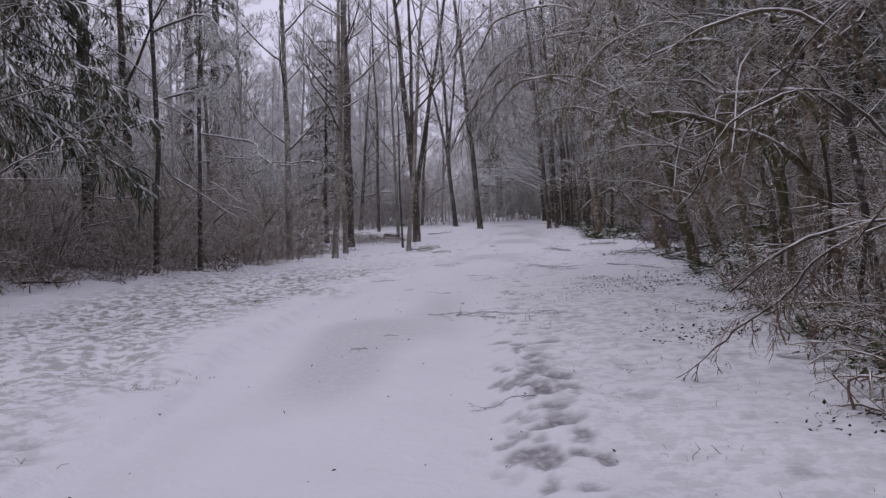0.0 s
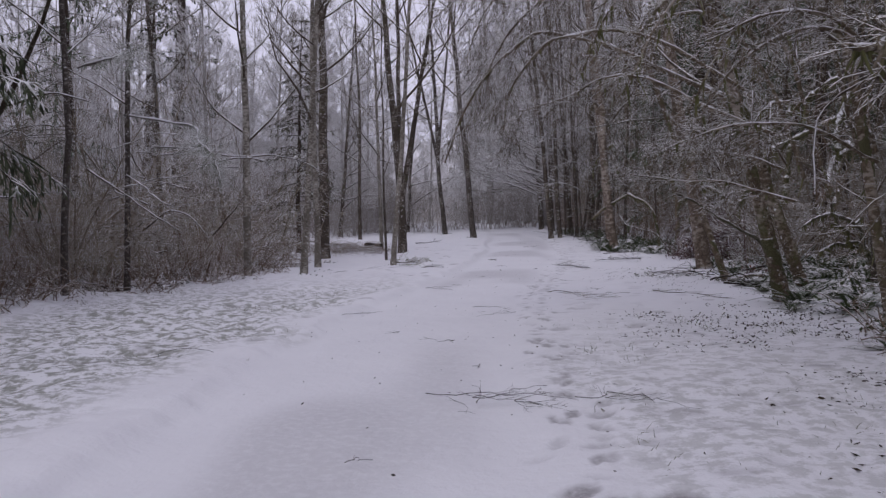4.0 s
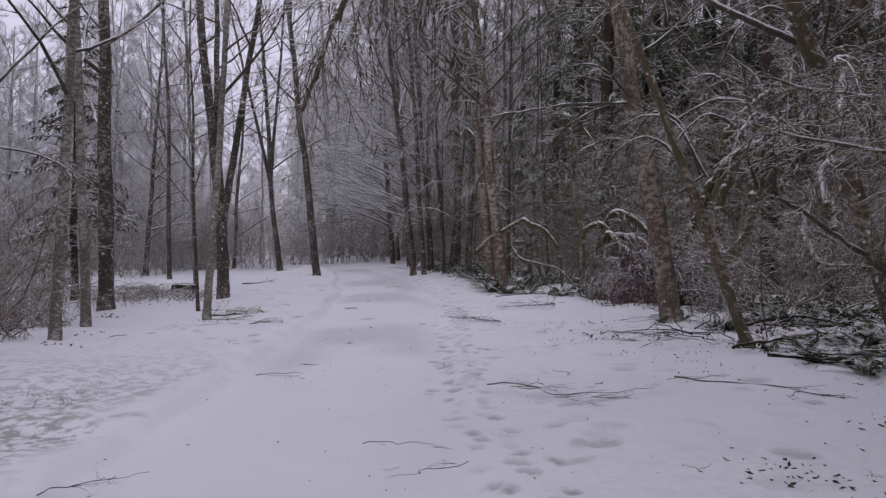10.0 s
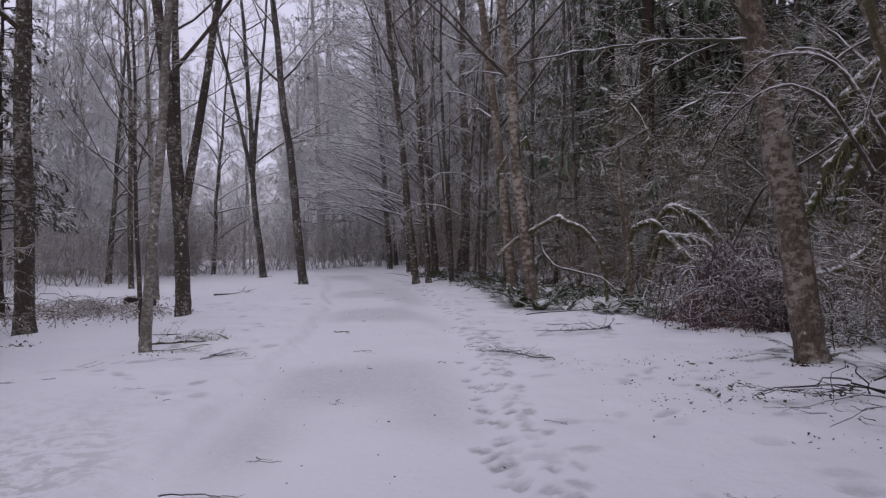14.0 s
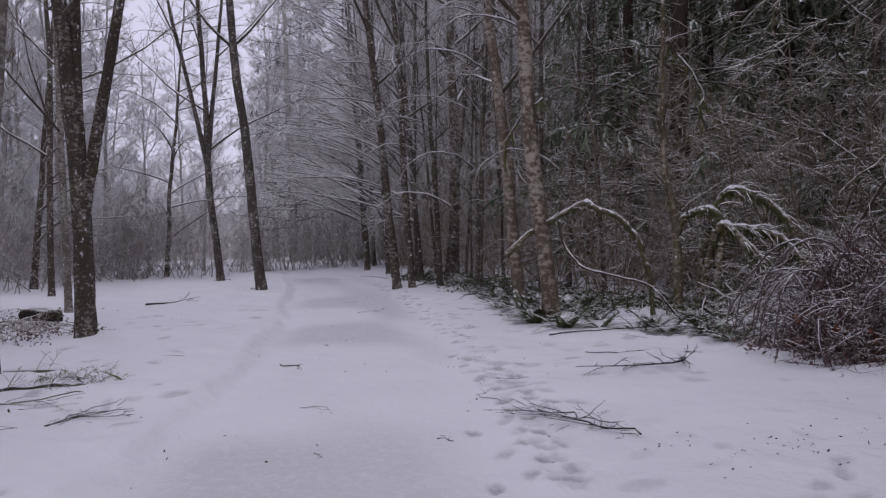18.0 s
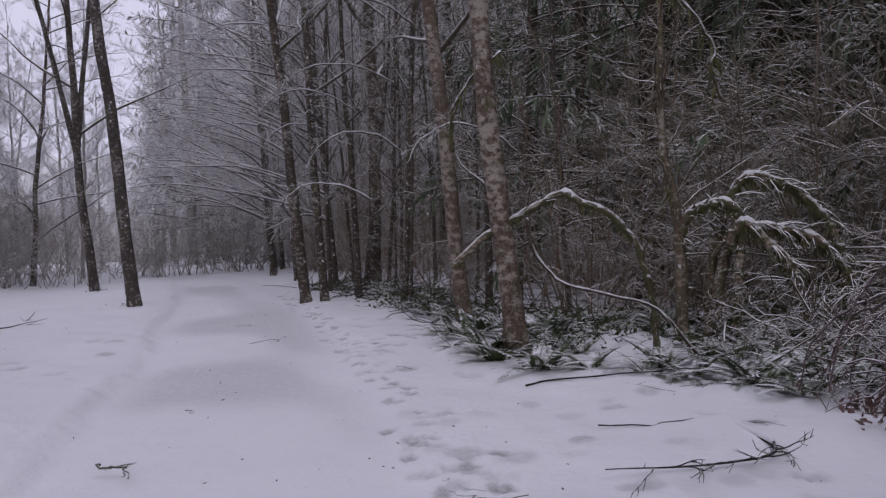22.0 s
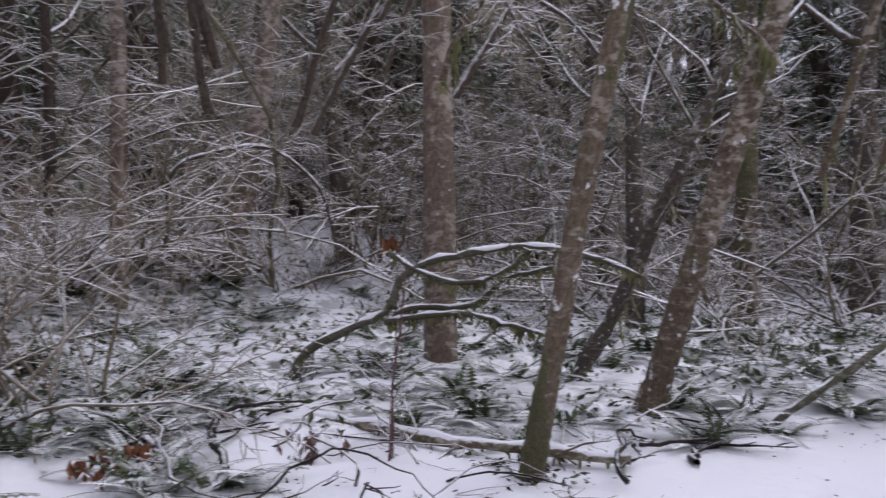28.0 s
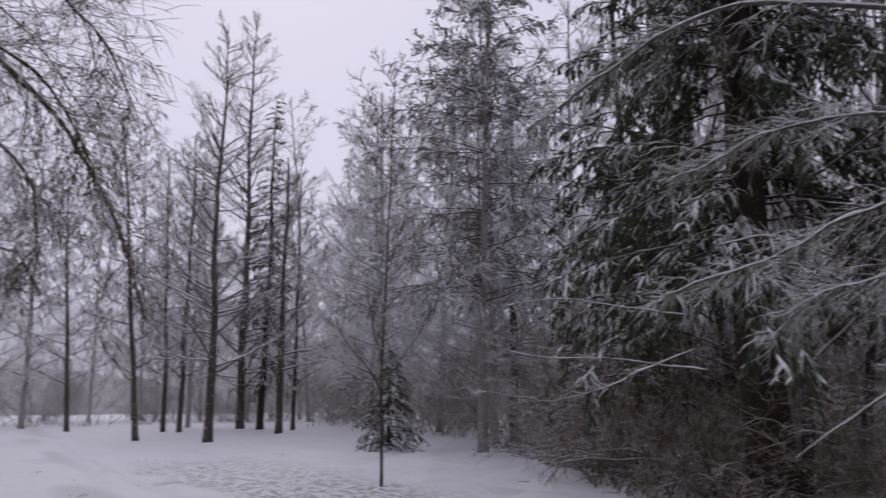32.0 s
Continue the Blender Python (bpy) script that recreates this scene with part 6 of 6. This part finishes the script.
hung_leaves("withered_leaves", 8.45, 27.75, 1.05, 1.3, 1.45, 1500, 0.04, M_WITHERED, 690, "withered purple-brown leaves caught in the bramble")
bramble(700, 8.5, 27.75, 1.1, 1.35, 1.65, 330, M_PURPLE, "purple-brown heap of tangled bramble canes dusted with snow")
crng = np.random.default_rng(705)
for k in range(30):
    a = crng.uniform(1.7, 4.9)
    q = crng.uniform(0.55, 1.0)
    x0, y0 = 8.5 + 1.05 * q * math.cos(a), 27.75 + 1.35 * q * math.sin(a)
    b = a + crng.normal(0, 1.1)
    dx, dy, h, ex = math.cos(b), math.sin(b), crng.uniform(0.55, 1.55) * (1.35 - 0.5 * q), crng.uniform(0.45, 1.0)
    z0 = gz(x0, y0)
    bough(750 + k, [(x0 - 0.5 * ex * dx, y0 - 0.5 * ex * dy, z0 + h * crng.uniform(0.4, 0.85)), (x0, y0, z0 + h), (x0 + 0.45 * ex * dx, y0 + 0.5 * ex * dy, z0 + h * 0.93), (x0 + 0.8 * ex * dx, y0 + 0.9 * ex * dy, z0 + h * 0.62), (x0 + 0.95 * ex * dx, y0 + 1.1 * ex * dy, z0 + h * 0.15)], crng.uniform(0.011, 0.02), 0.007, "bramble_cane", "thick arching bramble cane lined with snow", M_CANE, M_PURPLE, first=12, second=3, twig=0.2, lift=-0.4, snow=k % 3 == 0)
for k, (x, y, n, h) in enumerate(((7.7, 27.9, 130, 0.4), (7.62, 27.3, 160, 0.42), (7.75, 26.95, 150, 0.5), (8.2, 26.75, 90, 0.3), (7.8, 28.4, 90, 0.35), (8.5, 26.5, 60, 0.25), (7.55, 28.8, 50, 0.2))):
    hung_leaves("withered_leaves", x, y, 0.24, 0.3, h, n, 0.042, M_WITHERED, 760 + k, "withered brown leaves hanging at the bramble's foot")
hung_leaves("withered_leaves", 7.6, 27.55, 0.08, 0.08, 0.3, 7, 0.09, M_ORANGE, 770, "pale orange dead leaves caught in the bramble")
bramble(701, 7.75, 27.5, 0.5, 0.9, 0.8, 90, M_PURPLE, "low purple-brown bramble at the heap's foot")
bramble(705, 8.7, 25.7, 0.7, 0.7, 0.95, 60, M_TWIG, "tangle of grey-brown sticks beside the bramble", "stick_tangle")
bramble(706, 7.7, 24.6, 0.6, 0.6, 0.6, 34, M_TWIG, "low tangle of grey-brown sticks", "stick_tangle")
bramble(703, -3.2, 36.2, 1.9, 1.9, 0.3, 90, M_UNDER, "low heap of cut brush on the snow", "brush_heap")
bramble(707, -0.55, 30.5, 0.5, 0.32, 0.15, 46, M_MOSS, "clump of green mossy twigs lying on the snow", "mossy_clump")
bramble(704, 9.4, 31.2, 1.3, 1.0, 0.9, 110, M_TWIG, "tangle of brown twigs below the arched limbs", "twig_tangle")
for k in range(4):
    bramble(710 + k, float(right_edge(5 + 2.4 * k)) + 0.2, 5 + 2.4 * k, 0.7, 1.0, 0.7, 60, M_BROWN, "low tangle of twigs along the wood's edge", "twig_tangle")
for k in range(9):
    y = 9 + 2.6 * k
    bramble(720 + k, float(left_edge(y)) + 0.2, y, 0.8, 1.2, 0.9, 55, M_BROWN, "brown bramble tangle along the thicket's edge", "bramble_tangle")

# ---- fallen branches on the snow ----
fallen(801, (2.1, 19.58), (3.25, 18.6), 0.017, "long knobbly stick lying on the snow", 11, 0.15, M_LIMB)
fallen(802, (4.0, 19.3), (4.6, 18.2), 0.016, "lichened stick lying on the snow", 5, mat=M_PALESTICK)
fallen(803, (-0.78, 40.4), (1.5, 42.3), 0.04, "long branch lying by a leaning alder", 10)
fallen(804, (-0.25, 21.4), (0.25, 21.15), 0.010, "thin forked twig on the lane", 4)
fallen(805, (0.35, 22.3), (0.5, 22.1), 0.008, "small curled twig on the lane", 3, 0.3)
fallen(806, (1.78, 30.6), (2.1, 30.1), 0.02, "short lichened stick on the lane", 2, 0.05, M_PALESTICK)
fallen(807, (5.8, 31.4), (8.7, 30.1), 0.018, "long dead branch along the wood's edge", 12, lift=0.08)


def fan_branch():
    """A fallen branch bent round a knee, its twigs all combed to one side."""
    rng = np.random.default_rng(808)
    way = [(6.62, 29.5), (6.46, 29.05), (6.22, 28.48), (5.95, 28.3), (5.45, 28.36), (4.9, 28.58)]
    line = spline([(x, y, gz(x, y) + h) for (x, y), h in zip(way, (0.0, 0.03, 0.09, 0.10, 0.10, 0.10))], 30)
    line += np.cumsum(rng.normal(0, 0.004, line.shape), axis=1) * np.array([1, 1, 0.3])
    base = line[0, 0].copy()
    line -= base
    root = new("fallen_branch")
    root.location = base
    r = np.r_[np.linspace(0.03, 0.02, 12), np.linspace(0.014, 0.004, 18)][None]
    part("stem", mesh_of("stem", *sweep(line, r, 7), M_LITTER), root)
    part("snow_cap", mesh_of("snow_cap", *sweep(line[:, :13] + np.array([0, 0, 0.02]), r[:, :13] * 1.1, 6), M_SNOW), root, "lying white snow")
    at = line[0, 11:28]
    n = len(at)
    twigs = grow(rng, at, np.c_[rng.normal(-0.5, 0.35, n), np.full(n, -0.8), rng.uniform(0.0, 0.25, n)], rng.uniform(0.14, 0.5, n), 7, 0.10, -0.15)
    twigs[:, :, 0] -= np.linspace(0, 0.12, 7) ** 1.2
    small = sprout(rng, twigs, 3, 0.3, 0.6, 0.35, 4, 0.15, 0.0)
    part("twigwork", mesh_of("twigwork", *joined(sweep(twigs, taper(twigs, 0.006, 0.35), 4), sweep(small, taper(small, 0.0032, 0.5), 3)), M_LITTER), root, kind="stuff")
    tagged(root, "fan-shaped dead branch half buried in the snow", "branch")


fan_branch()
fallen(809, (0.0, 31.8), (0.8, 31.6), 0.012, "thin bent twig beside the lane", 6)
fallen(810, (4.15, 25.75), (3.4, 27.1), 0.014, "twiggy dead branch on the verge", 14)
fallen(811, (3.9, 26.6), (4.3, 25.9), 0.010, "thin dead twig on the verge", 8)
for k, (a, b) in enumerate((((-1.6, 31.6), (-0.15, 30.7)), ((-1.5, 30.05), (-0.2, 30.25)), ((-0.9, 30.9), (-0.3, 30.1)))):
    z = [gz(*a) + 0.07, gz(*b) + 0.05]
    bough(860 + k, [(*a, z[0]), (a[0] * 0.6 + b[0] * 0.4, a[1] * 0.6 + b[1] * 0.4 + 0.08, z[0] + 0.03), (a[0] * 0.25 + b[0] * 0.75, a[1] * 0.25 + b[1] * 0.75 - 0.06, z[1] + 0.02), (*b, z[1])], 0.026, 0.010, "mossy_branch", "fallen branch shaggy with green moss lying on the snow", M_DARK, M_MOSS, first=34, second=5, moss=120, snow=False, twig=0.22, moss_len=0.1, spread=1.2, lift=-0.2)
fallen(863, (-0.55, 27.5), (0.25, 29.25), 0.013, "spray of thin dead twigs lying on the snow", 14)
fallen(864, (-1.05, 27.9), (-0.6, 27.5), 0.010, "thin dead twig on the snow", 3)


def cut_log(x, y, r, length, turn, label):
    """A short sawn log on its side, with a cap of snow."""
    root = new("cut_log")
    bm = bmesh.new()
    bmesh.ops.create_cone(bm, cap_ends=True, segments=18, radius1=r, radius2=r * 0.94, depth=length)
    rr = random.Random(88)
    for v in bm.verts:
        v.co += Vector((rr.uniform(-1, 1), rr.uniform(-1, 1), rr.uniform(-1, 1))) * r * 0.06
    bmesh.ops.rotate(bm, verts=bm.verts, matrix=Matrix.Rotation(radians(90), 3, "Y"))
    bmesh.ops.bevel(bm, geom=[e for e in bm.edges if not e.is_boundary and e.calc_face_angle(0) > 1.2], offset=0.012, segments=2, affect="EDGES")
    me = bpy.data.meshes.new("log_body")
    bm.to_mesh(me)
    bm.free()
    me.materials.append(M_LITTER)
    part("log_body", me, root)
    line = np.array([[[-length * 0.46, 0, r * 0.72], [-length * 0.2, 0.01, r * 0.8], [length * 0.2, -0.01, r * 0.8], [length * 0.46, 0, r * 0.72]]])
    part("snow_cap", mesh_of("snow_cap", *sweep(line, np.array([[0.2, 0.6, 0.6, 0.2]]) * r, 8), M_SNOW), root, "lying white snow")
    set_at(root, x, y, turn, dz=r * 0.85)
    return tagged(root, label, "log")


cut_log(-2.5, 37.8, 0.17, 0.75, -0.35, "short dark sawn log capped with snow")
fallen(813, (0.9, 31.6), (-0.1, 31.95), 0.012, "thin dead branch on the snow", 7)
fallen(814, (-0.15, 11.5), (1.2, 10.8), 0.008, "scattered dead twigs across the lane", 16, 0.2)
fallen(815, (0.1, 11.0), (0.9, 11.35), 0.007, "scattered dead twigs across the lane", 10, 0.2)
fallen(829, (1.0, 11.1), (1.9, 10.5), 0.007, "scattered dead twigs across the lane", 12, 0.2)
fallen(816, (5.5, 29.7), (6.4, 28.9), 0.012, "thin dark stick on the verge", 4)
fallen(817, (8.9, 25.1), (10.0, 24.2), 0.11, "short blackened log under snow", 0, 0.02, snow=True, name="fallen_log", category="log")
for k, (a, b, r) in enumerate((((5.45, 19.95), (6.5, 19.05), 0.045), ((6.0, 20.0), (6.35, 18.9), 0.03), ((6.9, 22.6), (7.9, 21.5), 0.05), ((5.6, 20.6), (6.1, 20.1), 0.035))):
    fallen(870 + k, a, b, r, "dark rotten branch in a heap by a trunk", 7, 0.2, lift=0.04 * k, name="rotten_branch")
fallen(819, (-9.3, 16.6), (-8.2, 16.9), 0.06, "dark log lying on snowy grass", 2, 0.03, name="fallen_log", category="log")
fallen(820, (-9.9, 10.2), (-9.0, 11.2), 0.03, "dark branch lying by the bushes", 4)
fallen(821, (-3.5, 26.0), (-1.9, 26.4), 0.016, "thin fallen branch near alders", 5)
fallen(822, (-1.3, 29.4), (0.4, 29.8), 0.02, "fallen branch with green moss", 9, mat=M_MOSS)
fallen(823, (-2.6, 27.6), (-1.2, 28.3), 0.014, "thin fallen branch near alders", 6)
hrng = np.random.default_rng(824)
for k in range(15):
    a = hrng.random() * 6.28
    x, y, ln = 6.5 + hrng.normal(0, 0.4), 21.9 + hrng.normal(0, 0.55), hrng.uniform(0.7, 1.5)
    fallen(840 + k, (x, y), (x + ln * math.cos(a), y + ln * math.sin(a)), hrng.uniform(0.010, 0.02), "brown stick in a loose heap by a trunk", 5, 0.2, (M_LIMB, M_LITTER)[k % 2], "heaped_stick", hrng.uniform(0.05, 0.4), second=2)
fallen(827, (-1.5, 17.2), (-0.9, 17.5), 0.008, "thin twig on the snow", 5)
fallen(828, (-3.4, 13.6), (-2.6, 13.9), 0.008, "thin twig standing from the snow", 6, lift=0.12)
srng = np.random.default_rng(830)
for k in range(46):
    y = srng.uniform(2, 40)
    side = srng.choice([-1, 0, 1], p=[0.25, 0.25, 0.5])
    x = float(lane(y)) + side * srng.uniform(1.4, 3.6) + srng.normal(0, 0.4)
    if x > right_edge(y) + 0.5:
        continue
    a, ln = srng.random() * 6.28, srng.uniform(0.15, 0.6)
    fallen(831 + k, (x, y), (x + ln * math.cos(a), y + ln * math.sin(a)), 0.006, "small dark twig on the snow", 3, 0.2, second=2)

# ---- ferns ----
FERNS = [fern(900 + i, 0.62 + 0.09 * i, 13) for i in range(4)]
LOW_FERNS = [fern(905 + i, 0.58 + 0.1 * i, 15, True) for i in range(4)]
frng = np.random.default_rng(910)
near_ferns = [(6.7, 33.9), (7.2, 33.7), (6.5, 34.6), (7.5, 34.2), (6.3, 35.2), (7.4, 33.2), (8.3, 24.8), (8.6, 24.5), (8.0, 25.1), (7.7, 20.2), (6.6, 20.6), (5.6, 16.8), (6.0, 17.6), (5.2, 16.2), (6.2, 14.8),
              (9.3, 22.14), (9.8, 23.0), (7.5, 20.43), (6.85, 19.92), (5.92, 19.43), (5.83, 18.7), (5.95, 17.56), (6.2, 18.9), (6.4, 18.3), (9.0, 22.7), (9.6, 22.4), (10.1, 22.6), (7.0, 18.4), (6.5, 17.4),
              (6.45, 33.15), (6.95, 33.05), (6.3, 33.55), (7.1, 33.5), (7.3, 32.9), (6.5, 35.1), (7.0, 35.2), (7.3, 34.6), (7.6, 33.9), (6.9, 36.3), (6.1, 32.95), (6.9, 32.85), (8.7, 33.3), (8.5, 34.0), (9.0, 32.6), (8.1, 32.4), (6.05, 34.1), (6.25, 33.1), (6.27, 32.1), (6.5, 32.2), (6.8, 31.9), (7.1, 31.2), (7.5, 31.5), (8.1, 31.0), (7.4, 30.9), (9.73, 26.3), (9.3, 25.6), (8.3, 25.2)]
for k, (x, y) in enumerate(near_ferns):
    f = FERNS[k % 4]
    f = set_at(f, x, y, dz=0.02) if k < 4 else copy_at(f, x, y, float(frng.random() * 6.28), float(frng.uniform(0.55, 0.95)))
    tagged(f, "green sword fern pressed down by snow", "fern", "ferns")
fern_spots = [(float(frng.uniform(7.2, 15)), float(frng.uniform(14, 27))) for _ in range(150)]
fern_spots += [(float(frng.uniform(7.7, 11.8)), float(frng.uniform(29.2, 35))) for _ in range(90)]
fern_spots += [(float(frng.uniform(6.6, 9.5)), float(frng.uniform(16, 25))) for _ in range(26)]
fern_spots += [(float(frng.uniform(6.9, 8.4)), float(frng.uniform(34, 42))) for _ in range(22)]
fern_spots = [p for p in fern_spots if not (p[0] < 9.6 and 26 < p[1] < 29.6)]
fern_spots += [(float(right_edge(y)) + float(frng.uniform(-0.3, 1.5)), float(y)) for y in frng.uniform(3, 20, 30)]
for k, (x, y) in enumerate(fern_spots):
    f = LOW_FERNS[k % 4]
    f = set_at(f, x, y, dz=0.02) if k < 4 else copy_at(f, x, y, float(frng.random() * 6.28), float(frng.uniform(0.6, 1.15)))
    tagged(f, "green sword fern pressed down by snow", "fern", "ferns in the wood")

for x, y in ((9.0, 20.2), (6.75, 21.6)):
    s = shrub(int(x * 100), 1.5, 0.15, 2, 4, 2, 0.009, M_PURPLE, "red_stemmed_sapling", 0.0, 0.08, 0.03)
    stand(s, x, y, "thin red-brown sapling rising from the snow", "sapling", name="red_stemmed_sapling")
hung_leaves("withered_leaves", 9.1, 20.2, 0.07, 0.07, 0.12, 14, 0.07, M_ORANGE, 691, "rust-red withered leaves hanging on a sapling").location.z = 1.2
for x, y, n in ((7.35, 23.1, 60), (8.9, 22.4, 40), (7.1, 21.9, 30), (10.7, 23.4, 40)):
    hung_leaves("withered_leaves", x, y, 0.3, 0.3, 0.12, n, 0.05, M_ORANGE if n > 50 else M_WITHERED, int(x * 70), "brown withered leaves in a heap on the snow")

# ---- leaf litter, ground cover and grass ----
lrng = np.random.default_rng(950)
edge_keep = lambda x, y: (x > lane(y) + 1.6) & (x < right_edge(y) + 2.5)
leaves("leaf_litter", clumped(lrng, 2800, 2.4, 6.5, 2, 17, 150, 0.19, edge_keep), 0.021, M_LEAF, "dark fallen leaves scattered over the snowy verge", "leaf litter", 951)
leaves("leaf_litter", clumped(lrng, 200, 3.7, 6.9, 22.4, 25.6, 34, 0.2), 0.013, M_LEAF, "dark fallen leaves strewn thickly over the verge", "leaf litter", 966)
leaves("ground_cover", clumped(lrng, 110, 4.2, 6.8, 22.4, 25.0, 12, 0.11), 0.026, M_IVY, "small green leaves poking through the verge's snow", "ground cover", 967, low=0.0, high=0.06, flat=0.6)
leaves("leaf_litter", clumped(lrng, 420, 4.2, 7.0, 18, 24, 60, 0.22, edge_keep), 0.015, M_LEAF, "dark fallen leaves scattered by the trunks", "leaf litter", 952)
leaves("leaf_litter", np.c_[lrng.uniform(-6, 7, 800), lrng.uniform(1, 42, 800)], 0.013, M_LEAF, "stray dark leaves and husks on the snow", "leaf litter", 953)
leaves("ground_cover", clumped(lrng, 5000, 6.6, 15, 12, 36, 420, 0.26, lambda x, y: x > right_edge(y) - 0.8), 0.042, M_IVY, "low evergreen leaves showing through the snow", "ground cover", 954, low=0.0, high=0.3, flat=0.6)
leaves("ground_cover", clumped(lrng, 3500, 3.5, 9, -2, 16, 200, 0.3, lambda x, y: x > right_edge(y) - 0.3), 0.045, M_IVY, "low dark leaves along the wood's edge", "ground cover", 955, low=0.0, high=0.2, flat=0.6)
leaves("ground_cover", clumped(lrng, 5000, -14, -5, 9, 33, 260, 0.35, lambda x, y: x < left_edge(y) + 0.5), 0.04, M_LEAF, "brown dead leaves below the thicket", "leaf litter", 956, low=0.0, high=0.15, flat=0.6)
leaves("ground_cover", clumped(lrng, 1100, -5.4, -1.6, 33.6, 38.6, 70, 0.3), 0.028, M_WITHERED, "dead leaves and scraps on a brush heap", "leaf litter", 957, low=0.0, high=0.25, flat=0.7)
leaves("ground_cover", clumped(lrng, 2400, 6.3, 8.6, 32.6, 46, 110, 0.2, lambda x, y: x > right_edge(y) - 1.6), 0.036, M_IVY, "low evergreen leaves along the wood's edge", "ground cover", 965, low=0.0, high=0.22, flat=0.7)
leaves("leaf_litter", clumped(lrng, 2600, -15.6, -9.6, 2, 15.5, 150, 0.3, lambda x, y: np.abs(x - np.interp(y, [2, 9, 15.5], [-15.0, -12.6, -9.0])) < 1.0), 0.045, M_WITHERED, "dark withered leaves below the scrub beside the field", "leaf litter", 968, low=0.0, high=0.3, flat=0.7)
leaves("leaf_litter", clumped(lrng, 420, -6.9, -5.0, 4.2, 4.9, 16, 0.12), 0.02, M_LEAF, "patch of bare earth and dead leaves on the field", "leaf litter", 969)
leaves("dead_leaves", clumped(lrng, 26, 7.2, 8.3, 26.6, 28.4, 24, 0.14), 0.06, M_ORANGE, "withered orange-brown leaves caught in the bramble", "leaves", 958, low=0.05, high=0.5, flat=0.9)
leaves("dead_leaves", clumped(lrng, 420, 7.0, 8.2, 26.6, 28.8, 50, 0.16), 0.03, M_WITHERED, "dark withered leaves hanging in the bramble", "leaves", 959, low=0.0, high=0.35, flat=0.9)


feet = [(-4.75, 24.7), (-3.5, 25.6), (-3.3, 27.4), (-3.6, 30.9), (-1.25, 28.7), (-1.35, 35.8), (1.9, 44.0), (0.8, 51.8), (6.4, 44.2), (6.9, 45.3), (6.75, 35.5), (6.72, 33.4), (6.5, 23.9), (6.1, 20.95), (6.8, 19.1), (5.57, 17.2)]
foot_spots = np.concatenate([np.array(f) + unit(lrng.normal(0, 1, (60, 2))) * (0.12 + np.abs(lrng.normal(0, 0.16, (60, 1)))) for f in feet])
leaves("leaf_litter", foot_spots, 0.026, M_LEAF, "dark leaves and bark scraps round the trunks' feet", "leaf litter", 963, low=-0.02, high=0.05, flat=0.6)
leaves("ground_cover", foot_spots[::2] + 0.05, 0.03, M_IVY, "small green leaves round the trunks' feet", "ground cover", 964, low=-0.02, high=0.09, flat=0.7)


def grass(name, spots, h, seed, label):
    rng = np.random.default_rng(seed)
    n = len(spots)
    at = np.c_[spots, gz(spots[:, 0], spots[:, 1]) + 0.01]
    way = np.c_[rng.normal(0, 0.7, (n, 2)), np.ones(n)]
    b = grow(rng, at, way, h * rng.uniform(0.5, 1.5, n), 3, 0.3, -0.9)
    tagged(new(name, mesh_of(name, *sweep(b, taper(b, 0.0035, 0.3), 3), M_GRASS)), label, "grass", kind="stuff")


gkeep = lambda x, y: (x < lane(y) - 1.5) & (x > left_edge(y) - 0.5)
grass("grass_tufts", clumped(lrng, 15000, -8, -2, 0, 23, 1300, 0.09, gkeep), 0.085, 960, "short winter grass poking through thin snow")
grass("grass_tufts", clumped(lrng, 4000, 1.2, 5, 1, 16, 420, 0.09, lambda x, y: (x > lane(y) + 1.4) & (x < right_edge(y))), 0.075, 961, "sparse winter grass poking through the verge")
grass("grass_tufts", clumped(lrng, 1200, -12, -3, -14, 4, 80, 0.3), 0.08, 962, "thin grass showing through snow on the field")


def floor_twigs(name, n, x0, x1, y0, y1, keep, seed, label, mat):
    """Thin dead twigs strewn over the woodland floor."""
    rng = np.random.default_rng(seed)
    p = np.c_[rng.uniform(x0, x1, n), rng.uniform(y0, y1, n)]
    p = p[keep(p[:, 0], p[:, 1])]
    m = len(p)
    at = np.c_[p, gz(p[:, 0], p[:, 1]) + rng.uniform(0.02, 0.12, m)]
    a = rng.random(m) * 6.28
    ln = rng.uniform(0.2, 1.3, m)
    tw = grow(rng, at, np.c_[np.cos(a), np.sin(a), rng.uniform(-0.02, 0.55, m)], ln, 5, 0.22, -0.25)
    tagged(new(name, mesh_of(name, *sweep(tw, taper(tw, 0.009, 0.35) * rng.uniform(0.4, 1.5, (m, 1)), 4), mat)), label, "twigs", kind="stuff")


floor_twigs("floor_twigs", 650, 6.4, 15, 11, 36, lambda x, y: x > right_edge(y) - 0.9, 970, "dead twigs strewn over the woodland floor", M_TWIG)
floor_twigs("floor_twigs", 520, 6.2, 8.8, 33, 47, lambda x, y: x > right_edge(y) - 1.7, 973, "dead twigs standing along the wood's edge", M_LITTER)
floor_twigs("floor_twigs", 500, 3, 9, -2, 14, lambda x, y: x > right_edge(y) - 0.5, 971, "dead twigs along the wood's edge", M_BROWN)
floor_twigs("floor_twigs", 700, -14, -5, 9, 34, lambda x, y: x < left_edge(y) + 0.4, 972, "dead twigs below the thicket", M_BROWN)
